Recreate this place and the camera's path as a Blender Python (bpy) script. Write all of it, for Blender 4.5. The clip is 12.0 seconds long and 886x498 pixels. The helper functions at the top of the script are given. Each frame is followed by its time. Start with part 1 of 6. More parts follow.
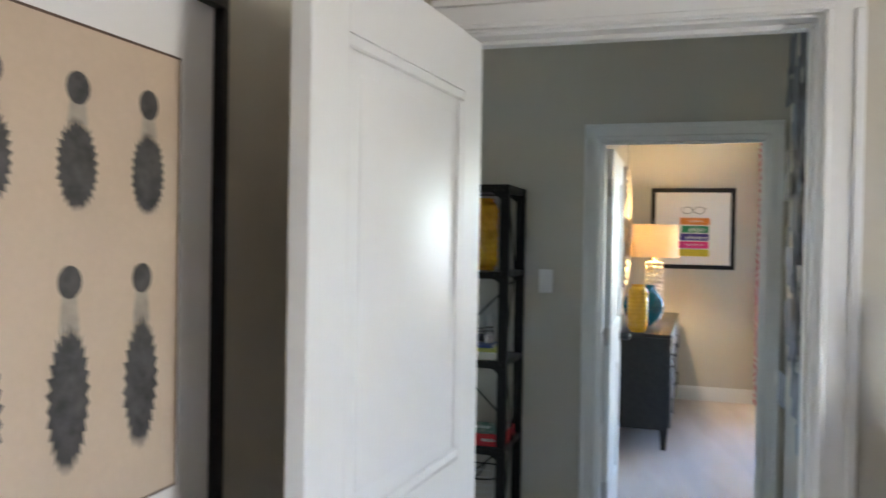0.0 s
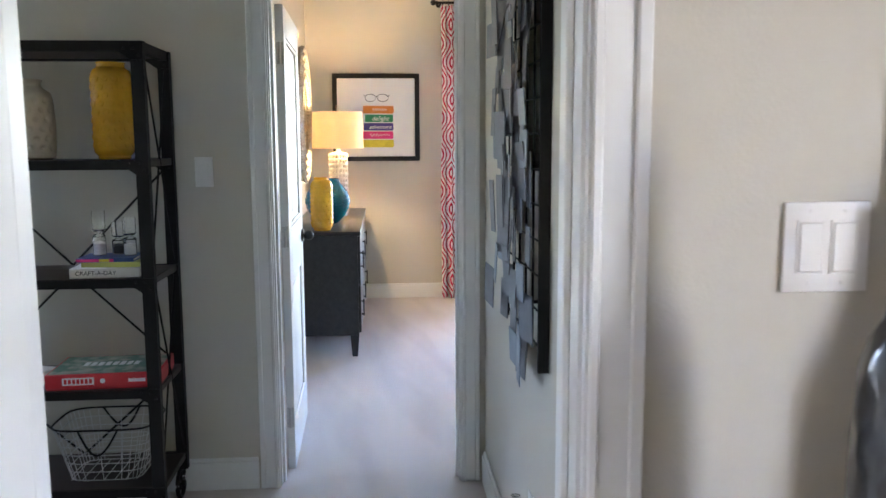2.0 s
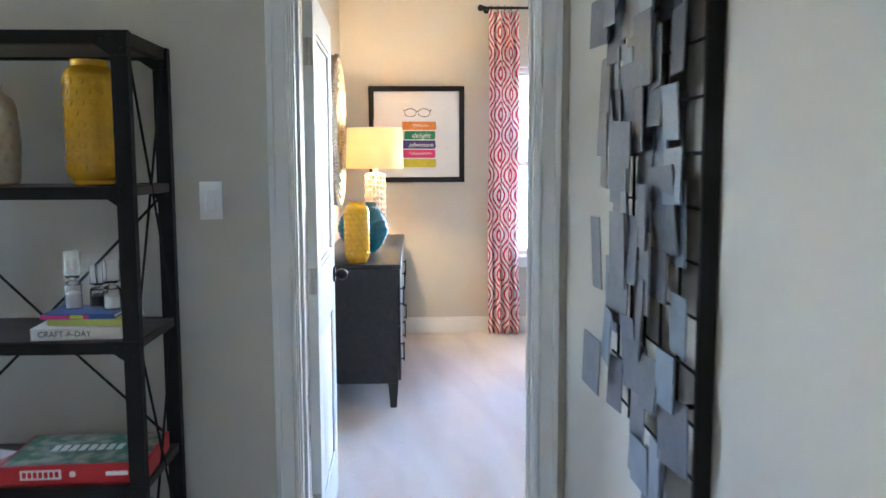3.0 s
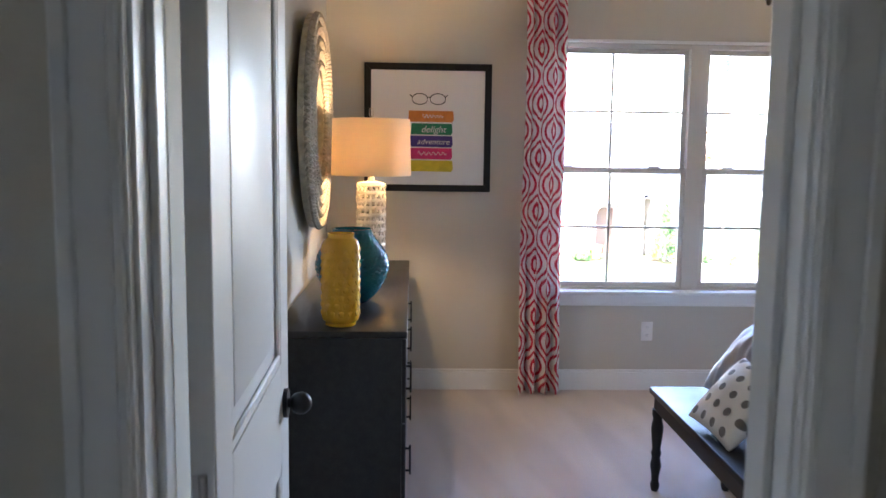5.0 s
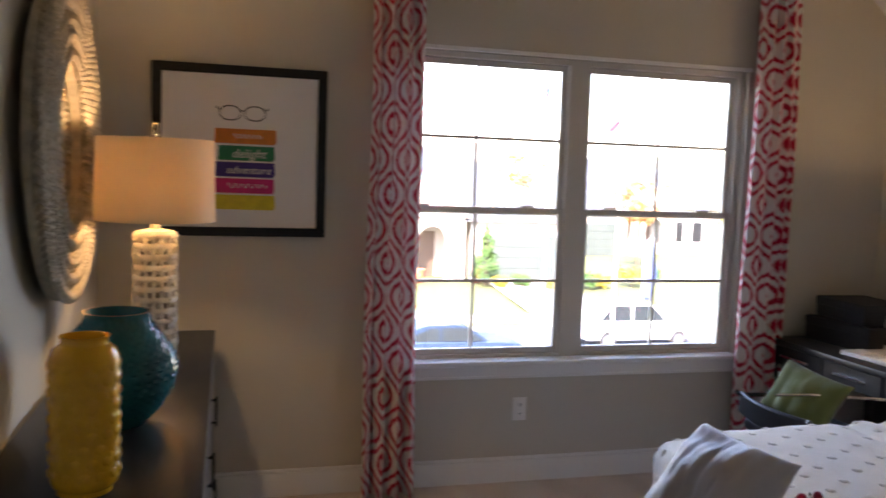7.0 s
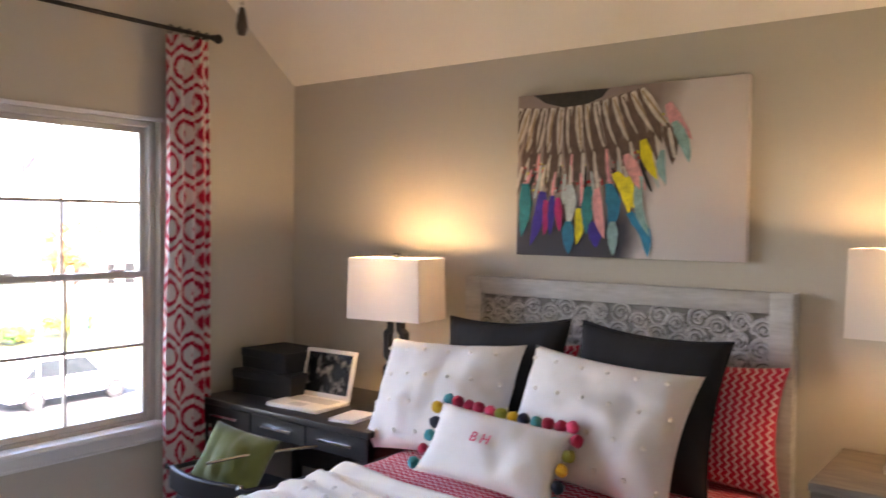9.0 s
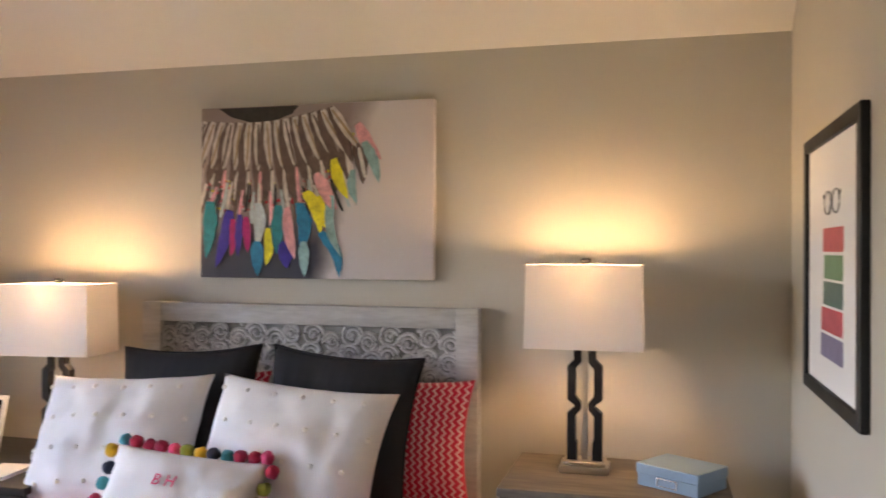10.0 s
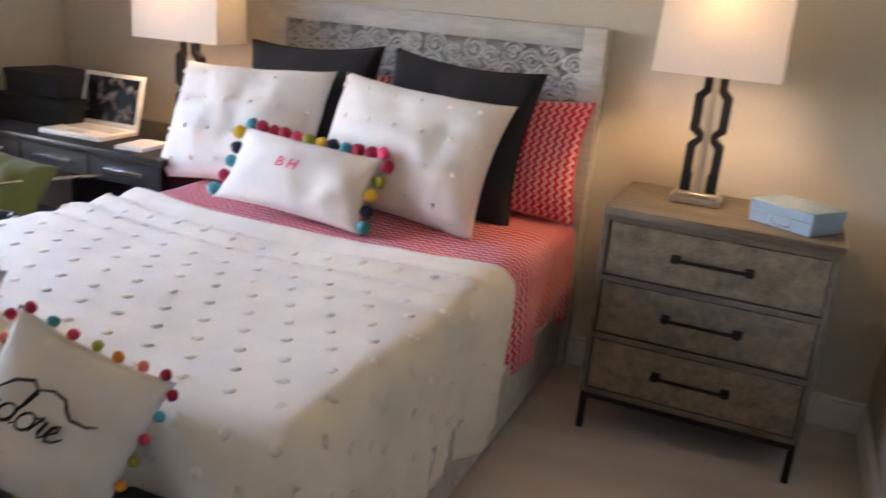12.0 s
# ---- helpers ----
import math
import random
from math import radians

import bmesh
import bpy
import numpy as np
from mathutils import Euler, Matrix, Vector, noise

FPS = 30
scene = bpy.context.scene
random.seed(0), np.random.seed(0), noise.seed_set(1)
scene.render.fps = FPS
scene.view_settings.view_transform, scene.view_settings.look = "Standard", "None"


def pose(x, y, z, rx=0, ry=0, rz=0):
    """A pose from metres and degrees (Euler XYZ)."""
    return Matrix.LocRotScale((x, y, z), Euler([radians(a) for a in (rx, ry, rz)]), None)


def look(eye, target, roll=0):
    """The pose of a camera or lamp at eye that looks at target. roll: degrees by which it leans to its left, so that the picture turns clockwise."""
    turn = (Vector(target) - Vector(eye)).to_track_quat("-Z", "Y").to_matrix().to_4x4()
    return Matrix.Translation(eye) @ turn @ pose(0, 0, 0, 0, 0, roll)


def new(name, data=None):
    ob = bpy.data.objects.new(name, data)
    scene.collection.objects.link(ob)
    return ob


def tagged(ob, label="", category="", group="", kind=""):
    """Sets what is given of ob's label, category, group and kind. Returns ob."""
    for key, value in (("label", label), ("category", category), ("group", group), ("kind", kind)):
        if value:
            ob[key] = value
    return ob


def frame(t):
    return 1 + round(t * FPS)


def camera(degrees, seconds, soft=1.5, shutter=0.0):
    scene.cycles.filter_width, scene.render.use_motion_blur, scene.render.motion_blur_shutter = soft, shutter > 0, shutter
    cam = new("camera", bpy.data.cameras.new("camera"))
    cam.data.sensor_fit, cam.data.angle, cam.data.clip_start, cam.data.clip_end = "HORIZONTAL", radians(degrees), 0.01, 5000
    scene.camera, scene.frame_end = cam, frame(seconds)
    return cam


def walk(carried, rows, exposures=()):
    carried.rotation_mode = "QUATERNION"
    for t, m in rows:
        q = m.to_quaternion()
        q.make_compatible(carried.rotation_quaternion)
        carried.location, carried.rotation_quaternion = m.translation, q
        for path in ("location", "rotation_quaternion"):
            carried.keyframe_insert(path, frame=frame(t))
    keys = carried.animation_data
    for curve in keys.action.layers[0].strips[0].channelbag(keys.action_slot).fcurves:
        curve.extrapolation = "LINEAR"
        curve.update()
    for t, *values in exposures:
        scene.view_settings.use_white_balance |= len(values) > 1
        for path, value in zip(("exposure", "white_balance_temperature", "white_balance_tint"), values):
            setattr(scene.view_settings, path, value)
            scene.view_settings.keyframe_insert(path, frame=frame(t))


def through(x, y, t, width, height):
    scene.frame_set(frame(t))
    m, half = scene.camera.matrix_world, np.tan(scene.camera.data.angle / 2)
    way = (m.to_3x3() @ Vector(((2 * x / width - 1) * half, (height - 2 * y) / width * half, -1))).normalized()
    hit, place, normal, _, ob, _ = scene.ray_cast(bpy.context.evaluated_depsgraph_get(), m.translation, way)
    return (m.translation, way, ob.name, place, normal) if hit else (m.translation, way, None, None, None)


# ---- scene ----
cam = camera(56.7, 12.0, soft=1.5, shutter=0.3)
PATH = [
    (0, (0.247, 0.179, 1.548), (-0.35, 2.087, 1.52), 1.0),
    (0.5, (0.286, 0.25, 1.513), (0.06, 2.234, 1.406), 1.0),
    (1, (0.277, 0.445, 1.481), (0.301, 2.434, 1.272), 1.4),
    (1.2, (0.232, 0.524, 1.481), (0.332, 2.508, 1.246), 1.1),
    (1.5, (0.205, 0.662, 1.481), (0.36, 2.64, 1.227), 0.5),
    (2, (0.212, 0.948, 1.447), (0.359, 2.926, 1.19), -0.3),
    (2.5, (0.211, 1.338, 1.465), (0.3, 3.321, 1.22), 0.5),
    (3, (0.145, 1.691, 1.457), (0.215, 3.678, 1.244), -0.2),
    (3.2, (0.124, 1.876, 1.457), (0.198, 3.864, 1.254), -0.2),
    (4.8, (0.084, 3.203, 1.537), (0.148, 5.188, 1.303), 0.8),
    (5, (0.078, 3.398, 1.538), (0.155, 5.383, 1.300), 0.8),
    (5.5, (0.074, 3.773, 1.546), (0.125, 5.759, 1.316), 1.0),
    (6, (0.004, 4.095, 1.605), (0.093, 6.084, 1.424), 0.7),
    (6.5, (-0.005, 4.385, 1.585), (0.207, 6.368, 1.425), 1.5),
    (7, (0.110, 4.600, 1.603), (0.621, 6.526, 1.423), 2.0),
    (7.5, (0.104, 4.757, 1.622), (1.080, 6.497, 1.482), 1.8),
    (7.7, (0.092, 4.787, 1.631), (1.199, 6.448, 1.508), 1.7),
    (9.3, (0.384, 4.837, 1.705), (2.099, 5.865, 1.670), 0.6),
    (9.5, (0.391, 4.876, 1.705), (2.191, 5.749, 1.69), 0.6),
    (10, (0.424, 4.93, 1.675), (2.358, 5.442, 1.686), 0.3),
    (10.5, (0.428, 4.945, 1.653), (2.406, 5.232, 1.58), 0.9),
    (11, (0.418, 4.984, 1.585), (2.383, 5.204, 1.284), 2.9),
    (11.5, (0.426, 4.956, 1.538), (2.336, 5.317, 1.065), 4.8),
    (12, (0.42, 4.934, 1.505), (2.195, 5.649, 0.924), 5.2),
]
EXPOSURES = [(0.0, 5.98, 6150, 15), (0.5, 6.1, 6150, 16), (1.0, 6.25, 6050, 16), (2.0, 6.35, 6100, 19), (2.5, 6.55, 6150, 19), (3.2, 6.6, 5750, 17), (4.8, 5.5, 5950, 23), (5.5, 4.72, 6250, 25), (6.0, 4.45, 6500, 26), (6.5, 4.25, 6800, 28), (7.0, 4.15, 7000, 29), (7.7, 4.02, 7050, 30), (9.3, 4.98, 7300, 31), (10.5, 4.88, 7050, 30), (12.0, 5.27, 7250, 28)]
ART_Y0, ART_Y1 = 3.0, 3.60
STUDY_W, HALL_W = 0.74, 0.19
walk(cam, [(t, look(eye, target, roll)) for t, eye, target, roll in PATH], EXPOSURES)

# ---- world, sun and sky ----
world = bpy.data.worlds.new("sky")
scene.world = world
world.use_nodes = True
sky = world.node_tree.nodes.new("ShaderNodeTexSky")
sky.sky_type, sky.sun_disc = "NISHITA", False
sky.sun_elevation, sky.sun_rotation = radians(44.3), radians(209.2)
world.node_tree.links.new(sky.outputs[0], world.node_tree.nodes["Background"].inputs[0])
world.node_tree.nodes["Background"].inputs[1].default_value = 0.15
sun = new("sun", bpy.data.lights.new("sun", "SUN"))
sun.data.energy, sun.data.angle, sun.data.color = 2.0, radians(0.5), (1.0, 0.95, 0.87)
sun.matrix_world = look((-7, -12.5, 14), (0, 0, 0))


def window_light(name, m, w, h, power, color=(0.86, 0.92, 1.0), portal=False):
    """Area lamp or portal for sky light through an opening, seen or supposed."""
    ob = new(name, bpy.data.lights.new(name, "AREA"))
    ob.data.shape, ob.data.size, ob.data.size_y = "RECTANGLE", w, h
    ob.data.energy, ob.data.color = power, color
    ob.data.cycles.is_portal = portal
    ob.matrix_world = m
    return ob


def bulb(name, p, power, color=(1.0, 0.72, 0.36), r=0.035):
    ob = new(name, bpy.data.lights.new(name, "POINT"))
    ob.data.energy, ob.data.color, ob.data.shadow_soft_size = power, color, r
    ob.location = p
    return ob


window_light("bedroom_window_portal", look((1.84, 8.72, 1.45), (1.84, 0, 1.45)), 2.0, 1.56, 1, portal=True)
window_light("study_window_light", look((3.05, -0.25, 1.55), (0.3, 1.6, 1.2)), 0.46, 1.16, STUDY_W, (1.0, 0.92, 0.82))
# added out of view for the hall's cool light from the left
window_light("hall_unseen_light", look((-3.25, 4.10, 1.7), (3, 3.4, 1.1)), 0.34, 0.76, HALL_W, (0.62, 0.83, 1.0))
LAMP_R, LAMP_L, LAMP_A = (3.53, 5.20, 0), (3.50, 7.50, 0), (-0.135, 7.70, 0)
bulb("bulb_a", (LAMP_A[0], LAMP_A[1], 1.55), 0.62)
bulb("bulb_r", (LAMP_R[0] - 0.02, LAMP_R[1], 1.575), 0.43)
bulb("bulb_s", (2.72, -1.42, 1.10), 0.06)
bulb("bulb_l", (LAMP_L[0] - 0.02, LAMP_L[1], 1.48), 0.50)


# ---- materials ----
class Graph:
    """Short names for the nodes of one material."""

    def __init__(self, name):
        self.mat = bpy.data.materials.new(name)
        self.mat.use_nodes = True
        self.t = self.mat.node_tree
        self.bsdf = self.t.nodes["Principled BSDF"]
        self.out = self.t.nodes["Material Output"]
        self._co = None

    def add(self, kind, **values):
        n = self.t.nodes.new("ShaderNode" + kind)
        for k, v in values.items():
            self.put(n.inputs[k.replace("_", " ")], v)
        return n

    def put(self, socket, v):
        if isinstance(v, bpy.types.NodeSocket):
            self.t.links.new(v, socket)
        elif isinstance(v, tuple) and len(v) == 3 and socket.type == "RGBA":
            socket.default_value = (*v, 1)
        else:
            socket.default_value = v

    def co(self, which="Object"):
        if self._co is None:
            self._co = self.add("TexCoord")
        return self._co.outputs[which]

    def scaled(self, co, s):
        n = self.add("Mapping")
        self.put(n.inputs["Vector"], co)
        n.inputs["Scale"].default_value = s if isinstance(s, tuple) else (s, s, s)
        return n.outputs[0]

    def noise(self, scale, detail=4.0, co=None, rough=0.5):
        n = self.add("TexNoise", Scale=scale, Detail=detail, Roughness=rough)
        self.put(n.inputs["Vector"], co or self.co())
        return n.outputs["Fac"]

    def m(self, op, a, b=0.0):
        n = self.t.nodes.new("ShaderNodeMath")
        n.operation = op
        self.put(n.inputs[0], a)
        self.put(n.inputs[1], b)
        return n.outputs[0]

    def ramp(self, f, lo, hi):
        n = self.add("MapRange")
        self.put(n.inputs["Value"], f)
        n.inputs["From Min"].default_value, n.inputs["From Max"].default_value = lo, hi
        return n.outputs[0]

    def mix(self, f, a, b):
        n = self.t.nodes.new("ShaderNodeMix")
        n.data_type = "RGBA"
        self.put(n.inputs[0], f)
        self.put(n.inputs[6], a)
        self.put(n.inputs[7], b)
        return n.outputs[2]

    def xyz(self, co):
        n = self.t.nodes.new("ShaderNodeSeparateXYZ")
        self.put(n.inputs[0], co)
        return n.outputs

    def bump(self, h, strength=0.2, dist=0.002):
        n = self.add("Bump", Strength=strength, Distance=dist)
        self.put(n.inputs["Height"], h)
        self.put(self.bsdf.inputs["Normal"], n.outputs[0])

    def set(self, color=None, rough=None, metal=None, **more):
        if color is not None:
            self.put(self.bsdf.inputs["Base Color"], color)
        if rough is not None:
            self.put(self.bsdf.inputs["Roughness"], rough)
        if metal is not None:
            self.put(self.bsdf.inputs["Metallic"], metal)
        for k, v in more.items():
            self.put(self.bsdf.inputs[k.replace("_", " ")], v)
        return self.mat


def shade(c, k):
    return tuple(min(1.0, v * k) for v in c)


def surface(name, color, rough=0.5, metal=0.0, var=0.10, scale=3.0, grain=90.0, bump=0.15, dist=0.001, **more):
    """A plain surface with broad and fine variation."""
    g = Graph(name)
    f = g.m("ADD", g.m("MULTIPLY", g.noise(scale, 3.0), 0.65), g.m("MULTIPLY", g.noise(grain, 2.0), 0.35))
    g.bump(g.noise(grain, 3.0), bump, dist)
    r = g.m("ADD", rough - 0.06, g.m("MULTIPLY", g.noise(scale * 2.3, 3.0), 0.12))
    return g.set(g.mix(g.ramp(f, 0.3, 0.7), shade(color, 1 - var), shade(color, 1 + var)), r, metal, **more)


def wood(name, dark, light, rough=0.4, along=(1.5, 14.0, 14.0), bump=0.2):
    g = Graph(name)
    co = g.scaled(g.co(), along)
    n = g.noise(2.2, 6.0, co, 0.62)
    fine = g.noise(9.0, 4.0, co)
    f = g.m("ADD", g.m("MULTIPLY", n, 0.7), g.m("MULTIPLY", fine, 0.3))
    g.bump(f, bump, 0.002)
    return g.set(g.mix(g.ramp(f, 0.34, 0.66), dark, light), g.m("ADD", rough - 0.08, g.m("MULTIPLY", n, 0.16)))


WALL = surface("wall_paint", (0.54, 0.505, 0.43), 0.62, var=0.02, scale=1.2, grain=170, bump=0.35, dist=0.0015)
CEIL = surface("ceiling_paint", (0.82, 0.78, 0.70), 0.8, var=0.02, grain=140, bump=0.4, dist=0.002)
WHITE = surface("white_trim_paint", (0.78, 0.78, 0.76), 0.38, var=0.015, grain=60, bump=0.05)
PLATE = surface("white_plastic", (0.8, 0.78, 0.75), 0.3, var=0.01, bump=0.02)
BLACK = surface("black_lacquer", (0.009, 0.009, 0.010), 0.45, var=0.2, bump=0.05, Specular_IOR_Level=0.35)
BLACKWOOD = wood("black_stained_wood", (0.012, 0.011, 0.011), (0.03, 0.028, 0.027), 0.36, (14.0, 1.5, 14.0))
IRON = surface("blackened_iron", (0.0075, 0.0055, 0.0048), 0.55, 0.0, var=0.35, scale=14, bump=0.3, Specular_IOR_Level=0.25)
CHROME = surface("chrome", (0.75, 0.75, 0.76), 0.12, 1.0, var=0.04, bump=0.0)
SHELFWOOD = wood("dark_walnut_boards", (0.009, 0.004, 0.003), (0.034, 0.014, 0.009), 0.42, (1.2, 12.0, 12.0))
GREYOAK = wood("grey_oak", (0.075, 0.058, 0.042), (0.185, 0.15, 0.11), 0.55, (9.0, 1.2, 9.0), 0.4)
BROWNWOOD = wood("rustic_brown_wood", (0.045, 0.026, 0.016), (0.16, 0.10, 0.066), 0.6, (7.0, 7.0, 1.4), 0.5)
WASHED = wood("whitewashed_wood", (0.40, 0.385, 0.365), (0.62, 0.61, 0.585), 0.6, (7.0, 1.3, 7.0), 0.35)
# greyer, darker wash for the panel behind the carving
GREYWASH = wood("grey_whitewash", (0.16, 0.15, 0.14), (0.34, 0.33, 0.31), 0.65, (7.0, 1.3, 7.0), 0.35)
# window frame and sashes: darker and more beige than the white trim
VINYL = surface("frame_vinyl", (0.60, 0.57, 0.51), 0.42, var=0.015, grain=60, bump=0.04)
MATBOARD = surface("white_mat_board", (0.82, 0.81, 0.8), 0.6, var=0.01, bump=0.03)
MUSTARD = surface("mustard_glaze", (0.76, 0.40, 0.018), 0.16, var=0.12, scale=9, grain=40, bump=0.06)
CREAMGLAZE = surface("cream_glaze", (0.62, 0.54, 0.42), 0.3, var=0.1, scale=9, bump=0.06)
TEAL = surface("teal_glaze", (0.004, 0.12, 0.15), 0.14, var=0.3, scale=9, bump=0.05)
NICKEL = surface("satin_nickel", (0.55, 0.54, 0.52), 0.35, 1.0, var=0.05)
MIRROR = Graph("mirror_glass").set((0.9, 0.9, 0.9), 0.02, 1.0)

g = Graph("carpet")
broad = g.noise(1.4, 3.0)
sweep_lines = g.noise(1.0, 2.0, g.scaled(g.co(), (5.5, 0.7, 1.0)))
fine = g.noise(330.0, 2.0)
cx_ = g.xyz(g.co())
lane = g.m("PINGPONG", g.m("ADD", g.m("ADD", cx_[0], g.m("MULTIPLY", cx_[1], 0.22)), g.m("MULTIPLY", g.noise(0.8, 2.0), 0.25)), 0.21)
band = g.ramp(g.m("ADD", lane, g.m("MULTIPLY", g.m("PINGPONG", cx_[1], 0.9), 0.10)), 0.10, 0.16)
f = g.m("ADD", g.m("MULTIPLY", g.m("ADD", broad, g.m("MULTIPLY", sweep_lines, 1.4)), 0.3), g.m("ADD", g.m("MULTIPLY", fine, 0.26), g.m("MULTIPLY", g.m("SUBTRACT", band, 0.5), 0.12)))
g.bump(g.m("ADD", fine, g.m("MULTIPLY", g.noise(90.0, 2.0), 0.7)), 0.9, 0.006)
CARPET = g.set(g.mix(g.ramp(f, 0.3, 0.7), (0.55, 0.475, 0.43), (0.74, 0.66, 0.61)), 0.95, Sheen_Weight=0.25)


def cloth(name, color, weave=700.0, var=0.05, rough=0.9, sheen=0.2, bump=0.35):
    g = Graph(name)
    w = g.noise(weave, 1.0)
    g.bump(g.m("ADD", w, g.m("MULTIPLY", g.noise(30.0, 3.0), 1.5)), bump, 0.002)
    return g.set(g.mix(g.ramp(g.noise(7.0, 3.0), 0.3, 0.7), shade(color, 1 - var), shade(color, 1 + var)), rough, Sheen_Weight=sheen)


COTTON = cloth("white_cotton", (0.78, 0.75, 0.72))
CREAMCOT = cloth("cream_cotton", (0.84, 0.785, 0.69))
CHARCOAL = cloth("charcoal_cotton", (0.012, 0.012, 0.015), var=0.2, sheen=0.0)
GREYSATIN = cloth("grey_satin", (0.42, 0.40, 0.42), rough=0.45, sheen=0.4)
GREEN = cloth("green_cotton", (0.12, 0.135, 0.028))
POM = {k: cloth(k + "_yarn", c, 300, 0.2, bump=0.8) for k, c in dict(
    red=(0.42, 0.01, 0.05), pink=(0.75, 0.06, 0.16), teal=(0.03, 0.30, 0.34), green=(0.32, 0.33, 0.04),
    yellow=(0.72, 0.42, 0.02), navy=(0.01, 0.014, 0.035), coral=(0.8, 0.22, 0.16), orange=(0.75, 0.25, 0.03)).items()}


def curtain_cloth():
    """White linen with a red ikat figure, mirrored about each stripe."""
    g = Graph("red_ikat_linen")
    uv = g.xyz(g.co("UV"))
    wob = g.m("MULTIPLY", g.m("SUBTRACT", g.noise(45.0, 2.0, g.co("UV")), 0.5), 0.10)
    d = g.m("PINGPONG", g.m("SNAP", uv[0], 0.007), 0.165)
    b = g.m("MULTIPLY", g.m("SNAP", uv[1], 0.010), 2 * math.pi / 0.33)
    edge = g.m("ADD", g.m("MULTIPLY", g.m("COSINE", b), 0.064), 0.0825)
    q = g.m("MULTIPLY", g.m("SUBTRACT", d, edge), 1 / 0.0825)
    v = g.m("ADD", g.m("COSINE", g.m("MULTIPLY", q, 2 * math.pi / 0.72)), g.m("MULTIPLY", wob, 6.0))
    g.bump(g.noise(900.0, 1.0), 0.3, 0.001)
    col = g.mix(g.ramp(v, 0.12, 0.38), (0.88, 0.84, 0.82), (0.58, 0.008, 0.05))
    mat = g.set(col, 0.9, Sheen_Weight=0.2)
    tr = g.add("BsdfTranslucent", Color=col)
    mx = g.add("MixShader", Fac=0.25)
    g.put(mx.inputs[1], g.bsdf.outputs[0])
    g.put(mx.inputs[2], tr.outputs[0])
    g.put(g.out.inputs[0], mx.outputs[0])
    return mat


def red_sheet():
    """Coral red cotton with small rows of white zigzag."""
    g = Graph("red_zigzag_cotton")
    uv = g.xyz(g.co("UV"))
    tri = g.m("PINGPONG", uv[0], 0.016)
    row = g.m("FRACT", g.m("MULTIPLY", g.m("ADD", uv[1], tri), 1 / 0.032))
    line = g.m("LESS_THAN", g.m("ABSOLUTE", g.m("SUBTRACT", row, 0.5)), 0.16)
    g.bump(g.m("ADD", g.noise(700.0, 1.0), g.noise(24.0, 3.0)), 0.3, 0.003)
    return g.set(g.mix(line, (0.64, 0.022, 0.065), (0.84, 0.56, 0.57)), 0.85, Sheen_Weight=0.15)


IKAT, REDSHEET = curtain_cloth(), red_sheet()


def shade_cloth(name, color, through=0.16):
    g = Graph(name)
    g.bump(g.noise(600.0, 1.0), 0.15, 0.001)
    mat = g.set(color, 0.85)
    tr = g.add("BsdfTranslucent", Color=color)
    mx = g.add("MixShader", Fac=through)
    g.put(mx.inputs[1], g.bsdf.outputs[0])
    g.put(mx.inputs[2], tr.outputs[0])
    g.put(g.out.inputs[0], mx.outputs[0])
    return mat


TUFTYARN = shade_cloth("fluffy_tuft_yarn", (0.88, 0.84, 0.77), 0.45)
SHADE = shade_cloth("lampshade_linen", (0.86, 0.82, 0.77))
SHADE_A = shade_cloth("beige_lampshade_linen", (0.84, 0.70, 0.48))


def clear_glass(name, rough=0.0, tint=(1, 1, 1)):
    g = Graph(name)
    return g.set(tint, rough, Transmission_Weight=1.0, IOR=1.45)


def pane_glass():
    g = Graph("window_pane")
    tr = g.add("BsdfTransparent", Color=(0.97, 0.98, 0.98))
    gl = g.add("BsdfGlossy", Roughness=0.02)
    fr = g.add("Fresnel", IOR=1.35)
    mx = g.add("MixShader")
    g.put(mx.inputs[0], fr.outputs[0])
    g.put(mx.inputs[1], tr.outputs[0])
    g.put(mx.inputs[2], gl.outputs[0])
    g.put(g.out.inputs[0], mx.outputs[0])
    return g.mat


PANE, GLASS = pane_glass(), clear_glass("clear_glass")


# ---- mesh helpers ----
def B():
    return bmesh.new()


def box(bm, x0, x1, y0, y1, z0, z1, bevel=0.0, seg=2):
    m = Matrix.Translation(((x0 + x1) / 2, (y0 + y1) / 2, (z0 + z1) / 2)) @ Matrix.Diagonal((abs(x1 - x0), abs(y1 - y0), abs(z1 - z0), 1))
    r = bmesh.ops.create_cube(bm, size=1.0, matrix=m)
    if bevel:
        es = list({e for v in r["verts"] for e in v.link_edges})
        bmesh.ops.bevel(bm, geom=es, offset=bevel, segments=seg, profile=0.5, affect="EDGES")
    return bm


def rod(bm, p, q, r, seg=10, r2=None):
    p, q = Vector(p), Vector(q)
    d = q - p
    m = Matrix.Translation((p + q) / 2) @ d.to_track_quat("Z", "Y").to_matrix().to_4x4()
    bmesh.ops.create_cone(bm, cap_ends=True, segments=seg, radius1=r, radius2=r if r2 is None else r2, depth=d.length, matrix=m)
    return bm


def ball(bm, p, r, sub=2, squash=1.0):
    bmesh.ops.create_icosphere(bm, subdivisions=sub, radius=r, matrix=Matrix.Translation(p) @ Matrix.Diagonal((1, 1, squash, 1)))
    return bm


